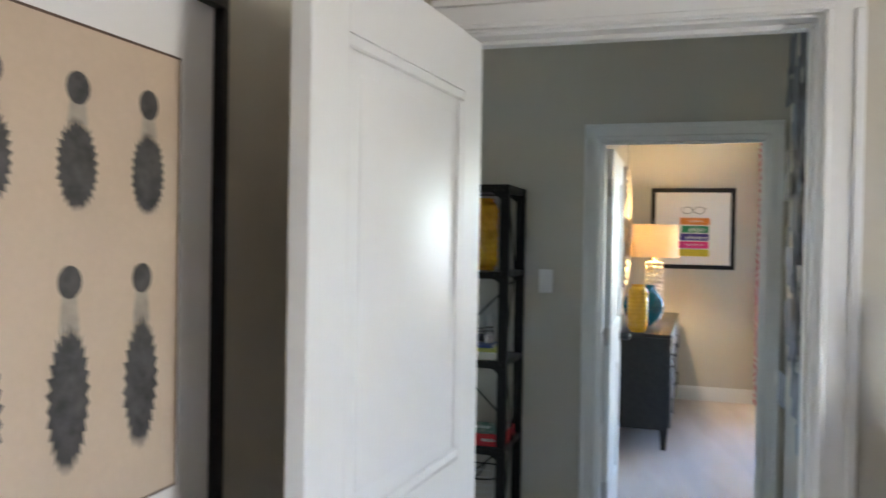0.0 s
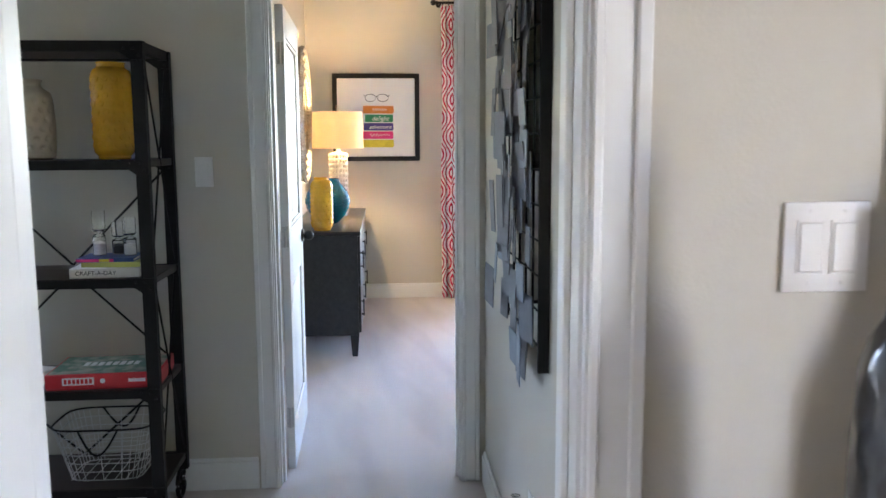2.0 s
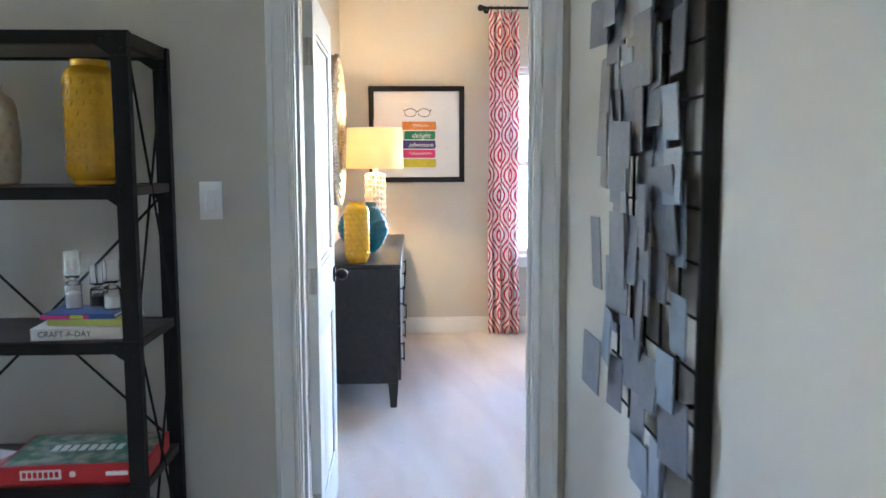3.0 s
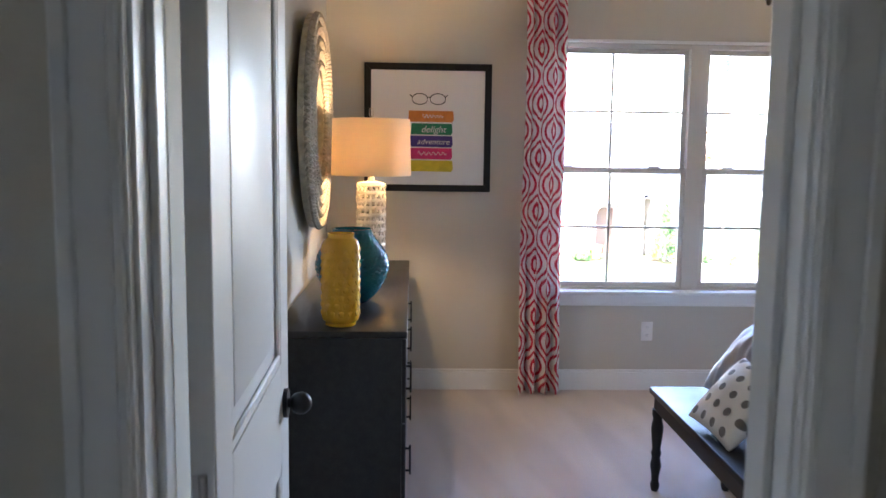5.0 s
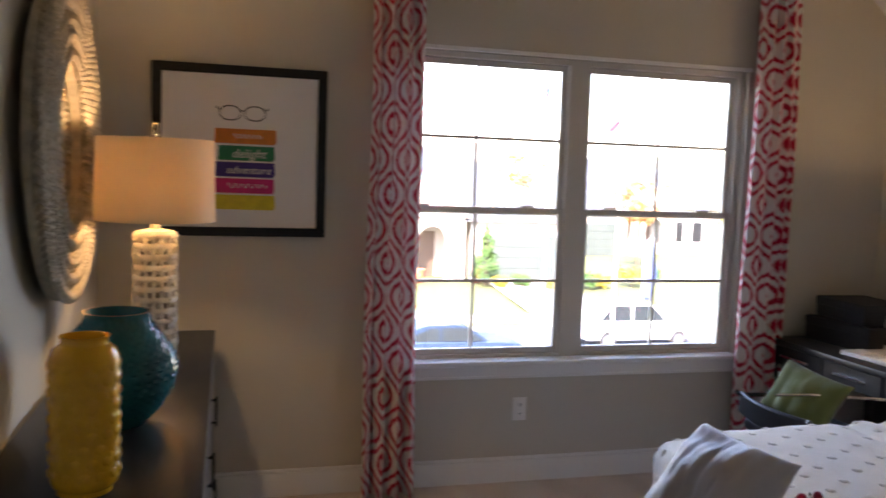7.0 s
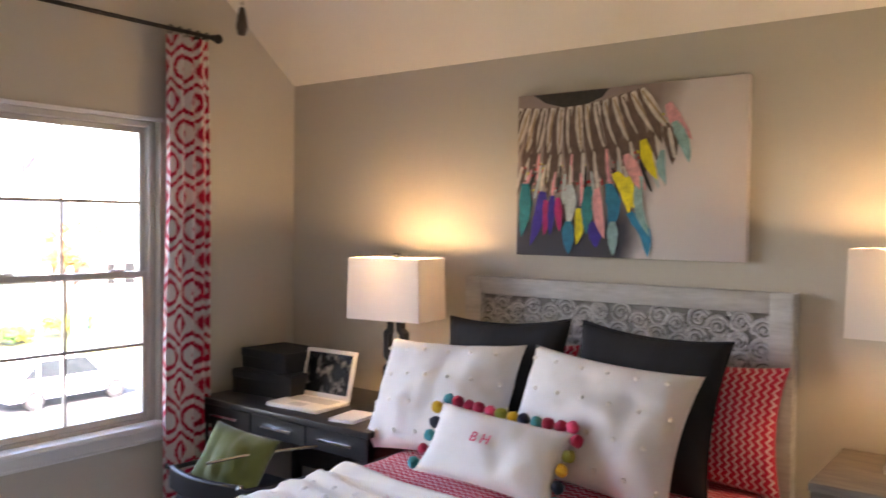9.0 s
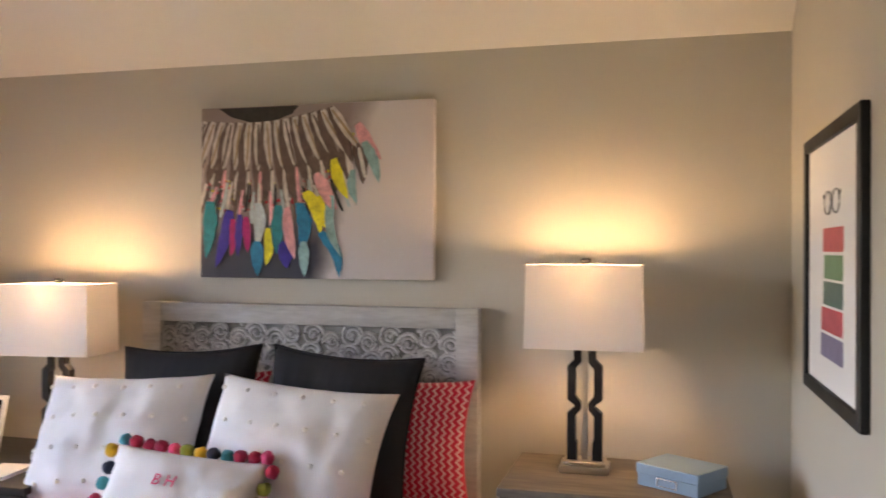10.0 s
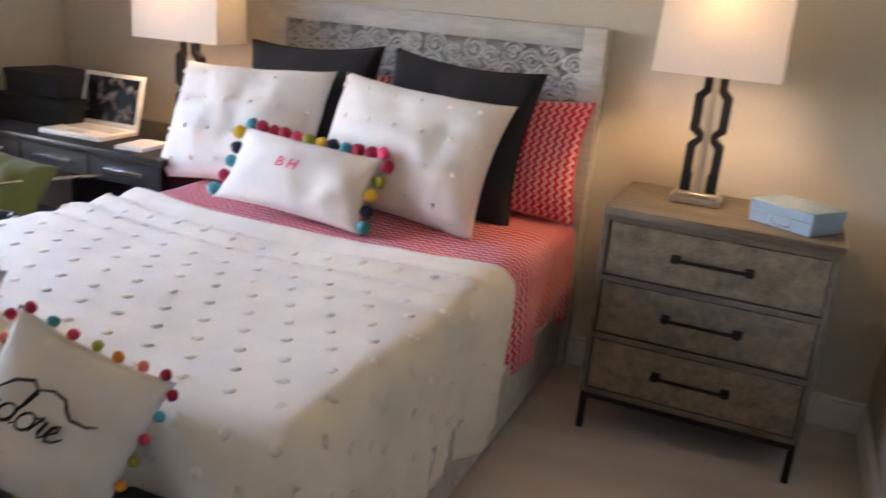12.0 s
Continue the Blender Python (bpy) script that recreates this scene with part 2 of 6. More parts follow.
def lathe(bm, profile, c=(0, 0, 0), seg=32, warp=None):
    """Turns (radius, height) pairs about the upright axis through c. warp(angle, z) scales the radius."""
    rings = []
    for r, z in profile:
        ring = []
        for i in range(seg):
            a = 2 * math.pi * i / seg
            k = r * (warp(a, z) if warp else 1.0)
            ring.append(bm.verts.new((c[0] + k * math.cos(a), c[1] + k * math.sin(a), c[2] + z)))
        rings.append(ring)
    for a, b in zip(rings, rings[1:]):
        for i in range(seg):
            bm.faces.new((a[i], a[(i + 1) % seg], b[(i + 1) % seg], b[i]))
    if profile[0][0] > 1e-4:
        bm.faces.new(rings[0][::-1])
    if profile[-1][0] > 1e-4:
        bm.faces.new(rings[-1])
    return bm


def tube(bm, pts, r, seg=6, closed=False, taper=None):
    """A round bar along the points."""
    pts = [Vector(p) for p in pts]
    n, rings = len(pts), []
    ref = Vector((0.0123, 0.02, 1.0)).normalized()
    for i, p in enumerate(pts):
        a, b = pts[i - 1] if i or closed else p, pts[(i + 1) % n] if i < n - 1 or closed else p
        d = (b - a).normalized()
        s = d.cross(ref)
        s = s.normalized() if s.length > 1e-3 else d.cross(Vector((1, 0, 0))).normalized()
        t = d.cross(s)
        k = r * (taper(i / max(1, n - 1)) if taper else 1.0)
        rings.append([bm.verts.new(p + k * (math.cos(2 * math.pi * j / seg) * s + math.sin(2 * math.pi * j / seg) * t)) for j in range(seg)])
    for i in range(n if closed else n - 1):
        a, b = rings[i], rings[(i + 1) % n]
        for j in range(seg):
            bm.faces.new((a[j], a[(j + 1) % seg], b[(j + 1) % seg], b[j]))
    if not closed:
        bm.faces.new(rings[0][::-1])
        bm.faces.new(rings[-1])
    return bm


def sheet(bm, nu, nv, f, uv=None):
    """A grid of faces over f(u, v), u and v from 0 to 1."""
    rows = [[bm.verts.new(f(i / nu, j / nv)) for i in range(nu + 1)] for j in range(nv + 1)]
    layer = bm.loops.layers.uv.verify() if uv else None
    for j in range(nv):
        for i in range(nu):
            face = bm.faces.new((rows[j][i], rows[j][i + 1], rows[j + 1][i + 1], rows[j + 1][i]))
            if uv:
                for loop, (a, b) in zip(face.loops, ((i, j), (i + 1, j), (i + 1, j + 1), (i, j + 1))):
                    loop[layer].uv = uv(a / nu, b / nv)
    return bm


def poly(bm, pts, lift):
    """A flat plate over the outline pts, raised by the vector lift."""
    lift = Vector(lift)
    lo, hi = [bm.verts.new(p) for p in pts], [bm.verts.new(Vector(p) + lift) for p in pts]
    bm.faces.new(lo[::-1])
    bm.faces.new(hi)
    for i in range(len(pts)):
        j = (i + 1) % len(pts)
        bm.faces.new((lo[i], lo[j], hi[j], hi[i]))
    return bm


def part(name, bm, material, parent=None, label="", sharp=38):
    """Links a bmesh as one mesh object."""
    bmesh.ops.recalc_face_normals(bm, faces=bm.faces)
    me = bpy.data.meshes.new(name)
    bm.to_mesh(me)
    bm.free()
    me.materials.append(material)
    for p in me.polygons:
        p.use_smooth = True
    me.set_sharp_from_angle(angle=radians(sharp))
    ob = new(name, me)
    ob.parent = parent
    if label:
        ob["label"] = label
    return ob


def thing(name, label, category, at=(0, 0, 0), rz=0.0, group=""):
    ob = new(name)
    ob.empty_display_size = 0.1
    ob.matrix_world = pose(*at, 0, 0, rz)
    return tagged(ob, label, category, group)


def structure(name, bm, material, label=""):
    return tagged(part(name, bm, material), label, "", "", "structure")


def words(name, text, size, material, m, parent=None, depth=0.0008, shear=0.0):
    """Lettering in the built-in font, as a mesh; m places its middle."""
    cu = bpy.data.curves.new(name, "FONT")
    cu.body, cu.size, cu.extrude, cu.shear = text, size, depth, shear
    cu.align_x, cu.align_y = "CENTER", "CENTER"
    tmp = new(name + "_tmp", cu)
    bpy.context.view_layer.update()
    me = bpy.data.meshes.new_from_object(tmp)
    bpy.data.objects.remove(tmp)
    me.materials.clear()
    me.materials.append(material)
    me.transform(m)
    ob = new(name, me)
    ob.parent = parent
    return ob


# ---- the plan ----
AY0, AY1 = 1.985, 2.105          # wall between study and hall
DY0, DY1 = 4.325, 4.445          # wall between hall and bedroom
WY0, WY1 = 8.585, 8.735          # window wall
HX = 3.80                        # headboard wall
LX = -0.455                      # bedroom's dresser wall
HALLX = 0.640                    # hall wall with the metal plates
D1 = (-0.265, 0.466)             # door openings
D2 = (-0.227, 0.530)
DH, D1H, CXH = 2.04, 2.005, 2.44
CX = (1.43, 2.245)               # second opening in the bedroom's door wall
CEILZ, HBZ = 3.05, 2.535
SLOPE = 0.80

# floor: one carpet through all rooms
structure("floor", box(B(), -3.2, 4.0, -3.0, 8.72, -0.25, 0.0), CARPET, "light beige cut-pile carpet with vacuum marks")

# walls of the study, where the walk begins
bm = B()
box(bm, -3.2, D1[0] - 0.02, AY0, AY1, 0, 2.75)
box(bm, D1[1] + 0.02, 3.12, AY0, AY1, 0, 2.75)
box(bm, D1[0] - 0.02, D1[1] + 0.02, AY0, AY1, D1H + 0.02, 2.75)
structure("wall_study_north", bm, WALL)
structure("wall_study_west", box(B(), -0.71, -0.59, -3.0, AY0, 0, 2.75), WALL)
# pale blue surface of the study's east and south walls
STUDYBLUE = surface("pale_blue_wall", (0.42, 0.50, 0.55), 0.6, var=0.02, grain=170, bump=0.3)
bm = B()
box(bm, 3.0, 3.12, -3.0, -0.5, 0, 2.75)
box(bm, 3.0, 3.12, 0.0, AY0, 0, 2.75)
box(bm, 3.0, 3.12, -0.5, 0.0, 0, 0.95)
box(bm, 3.0, 3.12, -0.5, 0.0, 2.15, 2.75)
structure("wall_study_east", bm, STUDYBLUE)
structure("wall_study_south", box(B(), -0.71, 3.12, -3.12, -3.0, 0, 2.75), STUDYBLUE)
structure("ceiling_study", box(B(), -3.2, 3.12, -3.12, AY1, 2.75, 2.9), CEIL)

# hall
structure("wall_hall_east", box(B(), HALLX, HALLX + 0.12, AY1, DY0, 0, 2.75), WALL)
# unseen west wall; its narrow slot is added to let the hall's light in
bm = B()
box(bm, -3.32, -3.2, AY0, 3.92, 0, 2.75)
box(bm, -3.32, -3.2, 4.28, DY1, 0, 2.75)
box(bm, -3.32, -3.2, 3.92, 4.28, 0, 1.3)
box(bm, -3.32, -3.2, 3.92, 4.28, 2.1, 2.75)
structure("wall_hall_west", bm, WALL)
structure("ceiling_hall", box(B(), -3.2, 1.0, AY1, DY0, 2.75, 2.9), CEIL)

# bedroom
bm = B()
box(bm, -3.2, D2[0] - 0.02, DY0, DY1, 0, 3.2)
box(bm, D2[1] + 0.02, CX[0] - 0.02, DY0, DY1, 0, 3.2)
box(bm, CX[1] + 0.02, 4.0, DY0, DY1, 0, 3.2)
box(bm, D2[0] - 0.02, D2[1] + 0.02, DY0, DY1, DH + 0.02, 3.2)
box(bm, CX[0] - 0.02, CX[1] + 0.02, DY0, DY1, CXH + 0.02, 3.2)
structure("wall_bedroom_south", bm, WALL)
structure("wall_bedroom_west", box(B(), LX - 0.12, LX, DY1, WY0, 0, 3.2), WALL)
structure("wall_bedroom_east", box(B(), HX, HX + 0.15, DY1, WY0, 0, 3.2), WALL)
WX0, WX1, WZ0, WZ1 = 0.83, 2.87, 0.655, 2.222
bm = B()
box(bm, LX - 0.12, WX0, WY0, WY1, 0, 3.2)
box(bm, WX1, HX + 0.15, WY0, WY1, 0, 3.2)
box(bm, WX0, WX1, WY0, WY1, 0, WZ0)
box(bm, WX0, WX1, WY0, WY1, WZ1, 3.2)
structure("wall_bedroom_north", bm, WALL)
knee = HX - (CEILZ - HBZ) / SLOPE
bm = B()
poly(bm, [(HX, DY1, HBZ), (HX, DY1, 3.2), (LX, DY1, 3.2), (LX, DY1, CEILZ), (knee, DY1, CEILZ)], (0, WY0 - DY1, 0))
structure("ceiling_bedroom", bm, CEIL, "cream ceiling, sloped down above the headboard")

# closet behind the second opening
bm = B()
box(bm, 1.0, 1.1, 2.7, DY0, 0, 2.75)
box(bm, 2.6, 2.7, 2.7, DY0, 0, 2.75)
box(bm, 1.0, 2.7, 2.6, 2.7, 0, 2.75)
box(bm, 1.0, 2.7, 2.6, DY0, 2.75, 2.9)
structure("wall_closet", bm, WALL)


def base_run(name, x0, x1, y0, y1, side):
    """A baseboard along a wall: side is the way it faces."""
    bm = B()
    t = 0.016
    if side in "NS":
        s = 1 if side == "N" else -1
        box(bm, x0, x1, y0, y0 + s * t, 0.001, 0.118)
        box(bm, x0, x1, y0, y0 + s * t * 0.6, 0.118, 0.137, 0.004, 1)
    else:
        s = 1 if side == "E" else -1
        box(bm, x0, x0 + s * t, y0, y1, 0.001, 0.118)
        box(bm, x0, x0 + s * t * 0.6, y0, y1, 0.118, 0.137, 0.004, 1)
    structure(name, bm, WHITE, "white painted wooden baseboard")


base_run("baseboard_1", LX + 0.02, HX - 0.02, WY0, 0, "S")
base_run("baseboard_2", HX, 0, DY1, WY0, "W")
base_run("baseboard_3", LX, 0, DY1, WY0, "E")
base_run("baseboard_4", D2[1] + 0.09, CX[0] - 0.09, DY1, 0, "N")
base_run("baseboard_5", CX[1] + 0.09, HX - 0.02, DY1, 0, "N")
base_run("baseboard_6", -3.18, D2[0] - 0.095, DY0, 0, "S")
base_run("baseboard_7", HALLX, 0, AY1, DY0 - 0.02, "W")
base_run("baseboard_8", D1[1] + 0.085, 2.98, AY0, 0, "S")
base_run("baseboard_9", -0.59, 0, -2.98, AY0, "E")


def casing(name, x0, x1, y, s, DH=DH):
    """Door casing on a wall face; s is the way it stands out."""
    bm = B()
    w = 0.085
    for a, b in ((x0 - w, x0 - 0.006), (x1 + 0.006, x1 + w)):
        box(bm, a, b, y, y + s * 0.014, 0.001, DH + 0.006)
    box(bm, x0 - w, x1 + w, y, y + s * 0.014, DH + 0.006, DH + w)
    for a, b in ((x0 - w, x0 - w + 0.02), (x0 - 0.024, x0 - 0.010), (x1 + w - 0.02, x1 + w), (x1 + 0.010, x1 + 0.024)):
        box(bm, a, b, y + s * 0.014, y + s * 0.021, 0.001, DH + 0.010, 0.003, 1)
    box(bm, x0 - w, x1 + w, y + s * 0.014, y + s * 0.021, DH + w - 0.02, DH + w, 0.003, 1)
    box(bm, x0 - 0.024, x1 + 0.024, y + s * 0.014, y + s * 0.021, DH + 0.010, DH + 0.024, 0.003, 1)
    structure(name, bm, WHITE, "white painted door casing")


def jamb(name, x0, x1, y0, y1, stop, DH=DH):
    bm = B()
    box(bm, x0 - 0.02, x0, y0, y1, 0.001, DH)
    box(bm, x1, x1 + 0.02, y0, y1, 0.001, DH)
    box(bm, x0 - 0.02, x1 + 0.02, y0, y1, DH, DH + 0.02)
    box(bm, x0, x0 + 0.011, stop, stop + 0.035, 0.001, DH - 0.011, 0.002, 1)
    box(bm, x1 - 0.011, x1, stop, stop + 0.035, 0.001, DH - 0.011, 0.002, 1)
    box(bm, x0, x1, stop, stop + 0.035, DH - 0.011, DH, 0.002, 1)
    structure(name, bm, WHITE, "white painted door jamb with a stop")


casing("trim_1", *D1, AY0, -1, D1H)
casing("trim_2", *D1, AY1, 1, D1H)
casing("trim_3", *D2, DY0, -1)
casing("trim_4", *D2, DY1, 1)
casing("trim_5", *CX, DY1, 1, CXH)
jamb("trim_6", *D1, AY0, AY1, AY0 + 0.045, D1H)
jamb("trim_7", *D2, DY0, DY1, DY1 - 0.08)
jamb("trim_8", *CX, DY0, DY1, DY0 + 0.045, CXH)


def panel_door(name, label, width, hinge, rz, knob_z=0.98, h=2.02):
    """A white two-panel door; it reaches from the hinge along its own x, y is its thickness."""
    root = tagged(thing(name, label, "door", hinge, rz), kind="structure")
    bm, t, st = B(), 0.035, 0.115
    zs = (0.2, 0.86, 1.08, h - 0.125)
    box(bm, 0, st, 0, t, 0.012, h, 0.002, 1)
    box(bm, width - st, width, 0, t, 0.012, h, 0.002, 1)
    for z0, z1 in ((0.012, zs[0]), (zs[1], zs[2]), (zs[3], h)):
        box(bm, st, width - st, 0, t, z0, z1)
    part("stile_frame", bm, WHITE, root)
    for z0, z1 in ((zs[0], zs[1]), (zs[2], zs[3])):
        bm = B()
        box(bm, st, width - st, 0.010, t - 0.010, z0, z1)
        for y0, y1 in ((0.001, 0.010), (t - 0.010, t - 0.001)):
            for a, b, c, d in ((st, width - st, z0, z0 + 0.022), (st, width - st, z1 - 0.022, z1), (st, st + 0.022, z0 + 0.022, z1 - 0.022), (width - st - 0.022, width - st, z0 + 0.022, z1 - 0.022)):
                box(bm, a, b, y0, y1, c, d, 0.004, 1)
        for y in (0.006, t - 0.006):
            box(bm, st + 0.055, width - st - 0.055, min(y, t / 2), max(y, t / 2), z0 + 0.055, z1 - 0.055, 0.004, 2)
        part("door_panel", bm, WHITE, root)
    for s, y in ((-1, 0.0), (1, t)):
        bm = B()
        x = width - 0.07
        rod(bm, (x, y, knob_z), (x, y + s * 0.009, knob_z), 0.032, 24)
        rod(bm, (x, y + s * 0.009, knob_z), (x, y + s * 0.028, knob_z), 0.011, 14)
        ball(bm, (x, y + s * 0.036, knob_z), 0.025, 3)
        part("door_knob", bm, BLACK, root, "black round door knob")
    for z in (0.25, 1.05, 1.82):
        bm = B()
        rod(bm, (-0.006, t / 2, z - 0.045), (-0.006, t / 2, z + 0.045), 0.006, 10)
        box(bm, -0.0016, -0.0002, 0.003, t - 0.003, z - 0.045, z + 0.045)
        part("hinge", bm, NICKEL, root, "satin nickel hinge")
    return root


panel_door("door_1", "white two-panel door, open into the study", 0.755, (D1[0] + 0.002, AY0 - 0.012, 0), 180 + 86.5, h=1.985)
panel_door("door_2", "white two-panel door, open against the dresser wall", 0.755, (-0.185, 4.484, 0), 91.2)

# ---- bedroom window ----
win = tagged(thing("window_1", "white double window with two double-hung sashes and a stool", "window", (0, 0, 0)), kind="structure")
MX0, MX1 = 1.835, 1.945
FRAMEY = (WY0 + 0.045, WY0 + 0.115)
bm = B()
for a, b in ((WX0, WX0 + 0.035), (MX0, MX1), (WX1 - 0.035, WX1)):
    box(bm, a, b, *FRAMEY, WZ0, WZ1, 0.003, 1)
box(bm, WX0 + 0.035, MX0, *FRAMEY, WZ1 - 0.03, WZ1, 0.003, 1)
box(bm, MX1, WX1 - 0.035, *FRAMEY, WZ1 - 0.03, WZ1, 0.003, 1)
box(bm, WX0 + 0.035, MX0, *FRAMEY, WZ0, WZ0 + 0.022, 0.003, 1)
box(bm, MX1, WX1 - 0.035, *FRAMEY, WZ0, WZ0 + 0.022, 0.003, 1)
part("window_frame", bm, VINYL, win)
bm = B()
box(bm, WX0 - 0.05, WX1 + 0.05, WY0 - 0.055, WY0 + 0.045, WZ0 - 0.022, WZ0 + 0.004, 0.006, 2)
part("window_sill", bm, WHITE, win, "white painted window stool")
bm = B()
box(bm, WX0 - 0.02, WX1 + 0.02, WY0 - 0.016, WY0, WZ0 - 0.095, WZ0 - 0.022, 0.004, 1)
box(bm, WX0 - 0.02, WX1 + 0.02, WY0 - 0.021, WY0 - 0.016, WZ0 - 0.095, WZ0 - 0.08, 0.002, 1)
part("apron", bm, WHITE, win)
bm = B()
box(bm, WX0 - 0.012, WX1 + 0.012, WY0 - 0.010, WY0, WZ1 - 0.004, WZ1 + 0.018, 0.003, 1)
part("head_trim", bm, WHITE, win)
MID = 1.425
for x0, x1 in ((WX0 + 0.035, MX0), (MX1, WX1 - 0.035)):
    for z0, z1, y in ((WZ0 + 0.022, MID + 0.02, WY0 + 0.055), (MID - 0.018, WZ1 - 0.03, WY0 + 0.085)):
        bm = B()
        s = 0.03
        box(bm, x0 + 0.002, x0 + s, y, y + 0.028, z0, z1, 0.003, 1)
        box(bm, x1 - s, x1 - 0.002, y, y + 0.028, z0, z1, 0.003, 1)
        box(bm, x0 + s, x1 - s, y, y + 0.028, z0, z0 + s, 0.003, 1)
        box(bm, x0 + s, x1 - s, y, y + 0.028, z1 - s, z1, 0.003, 1)
        sash = part("sash", bm, VINYL, win)
        bm = B()
        xm, zm = (x0 + x1) / 2, (z0 + z1) / 2
        box(bm, xm - 0.008, xm + 0.008, y + 0.006, y + 0.02, z0 + s, z1 - s)
        box(bm, x0 + s, xm - 0.008, y + 0.006, y + 0.02, zm - 0.008, zm + 0.008)
        box(bm, xm + 0.008, x1 - s, y + 0.006, y + 0.02, zm - 0.008, zm + 0.008)
        part("glazing_bar", bm, VINYL, sash)
        ob = part("pane", box(B(), x0 + s - 0.004, x1 - s + 0.004, y + 0.0115, y + 0.0145, z0 + s - 0.004, z1 - s + 0.004), PANE, sash)
        ob.visible_shadow = False
    for dx in (0.28, -0.28):
        bm = B()
        box(bm, (x0 + x1) / 2 + dx - 0.035, (x0 + x1) / 2 + dx + 0.035, WY0 + 0.058, WY0 + 0.08, MID + 0.0205, MID + 0.032, 0.003, 1)
        part("sash_lock", bm, WHITE, win)


def curtain(label, x0, x1, folds, seed):
    """A gathered curtain with pole rings, hanging to the floor."""
    rnd = random.Random(seed)
    ph = [rnd.uniform(0, 6.28) for _ in range(4)]
    root = thing("curtain", label, "curtain", ((x0 + x1) / 2, 8.47, 0.0), group="window curtains")
    w = x1 - x0

    def f(u, v):
        z = 0.012 + v * 2.645
        flare = 1.0 + 0.10 * (1 - v) ** 2
        x = (u - 0.5) * w * flare + 0.006 * math.sin(9 * v + ph[0])
        y = 0.036 * math.sin(2 * math.pi * folds * u + ph[1] + 0.5 * math.sin(3 * v + ph[2])) * (0.75 + 0.35 * (1 - v))
        y += 0.012 * math.sin(2 * math.pi * (folds * 2.3) * u + ph[3])
        return (x, y, z)

    bm = sheet(B(), 90, 40, f, lambda u, v: (u * w * 1.9, v * 2.645))
    ob = part("cloth", bm, IKAT, root, sharp=180)
    m = ob.modifiers.new("thickness", "SOLIDIFY")
    m.thickness = 0.003
    for i in range(5):
        bm = B()
        x = (i / 4 - 0.5) * (w - 0.03)
        tube(bm, [(x, 0.021 * math.cos(a), 2.682 + 0.021 * math.sin(a)) for a in np.linspace(0, 2 * math.pi, 17)[:-1]], 0.003, 6, True)
        part("ring", bm, BLACK, root)
    return root


curtain("white curtain with a red ikat pattern beside the dresser", 0.765, 1.01, 3.5, 3)
curtain("white curtain with a red ikat pattern beside the desk", 2.835, 3.085, 3.5, 8)
rodt = thing("curtain_rod", "black metal curtain rod with round finials", "curtain rod", (1.92, 8.47, 2.685))
part("pole", rod(B(), (-1.2, 0, 0), (1.2, 0, 0), 0.011, 14), BLACK, rodt)
for s in (-1, 1):
    bm = B()
    ball(bm, (s * 1.225, 0, 0), 0.026, 3)
    rod(bm, (s * 1.19, 0, 0), (s * 1.205, 0, 0), 0.017, 14)
    part("finial", bm, BLACK, rodt)
    bm = B()
    rod(bm, (s * 1.17, 0, -0.002), (s * 1.17, 0.112, -0.002), 0.006, 8)
    rod(bm, (s * 1.17, 0.108, -0.002), (s * 1.17, 0.1145, -0.002), 0.025, 16)
    part("bracket", bm, BLACK, rodt)


# ---- small wall plates ----
def outlet(x, y, z, rz=0):
    root = thing("wall_outlet", "white plastic duplex power outlet", "outlet", (x, y, z), rz, "power outlets")
    part("plate", box(B(), -0.038, 0.038, -0.006, 0, -0.062, 0.062, 0.003, 2), PLATE, root)
    for s in (-1, 1):
        bm = B()
        box(bm, -0.017, 0.017, -0.009, -0.006, s * 0.025 - 0.015, s * 0.025 + 0.015, 0.002, 1)
        sock = part("socket", bm, PLATE, root)
        bm = B()
        for dx in (-0.006, 0.006):
            box(bm, dx - 0.0012, dx + 0.0012, -0.0094, -0.0088, s * 0.025 - 0.001, s * 0.025 + 0.009)
        rod(bm, (0, -0.0094, s * 0.025 - 0.007), (0, -0.0088, s * 0.025 - 0.007), 0.0025, 8)
        part("slot", bm, BLACK, sock)
    part("screw", rod(B(), (0, -0.0075, 0), (0, -0.006, 0), 0.003, 10), PLATE, root)
    return root


def switch(x, y, z, gangs, label):
    root = thing("light_switch", label, "light switch", (x, y, z))
    w = 0.072 + 0.046 * (gangs - 1)
    part("plate", box(B(), -w / 2, w / 2, -0.006, 0, -0.060, 0.060, 0.003, 2), PLATE, root)
    for i in range(gangs):
        c = (i - (gangs - 1) / 2) * 0.046
        bm = B()
        box(bm, c - 0.016, c + 0.016, -0.0095, -0.006, -0.033, 0.033, 0.002, 1)
        part("rocker", bm, PLATE, root)
        bm = B()
        for a, b, d, e in ((c - 0.0185, c - 0.0165, -0.036, 0.036), (c + 0.0165, c + 0.0185, -0.036, 0.036), (c - 0.0165, c + 0.0165, 0.0345, 0.036), (c - 0.0165, c + 0.0165, -0.036, -0.0345)):
            box(bm, a, b, -0.0075, -0.006, d, e)
        part("rocker_frame", bm, PLATE, root)
        for s in (-1, 1):
            part("screw", rod(B(), (c, -0.0072, s * 0.048), (c, -0.006, s * 0.048), 0.0026, 10), PLATE, root)
    return root


outlet(1.612, WY0, 0.39)
outlet(3.10, DY1, 0.36, 180)
switch(-0.498, DY0, 1.335, 1, "single white rocker light switch beside the doorway")
switch(0.795, AY0, 1.308, 2, "double white rocker light switch")


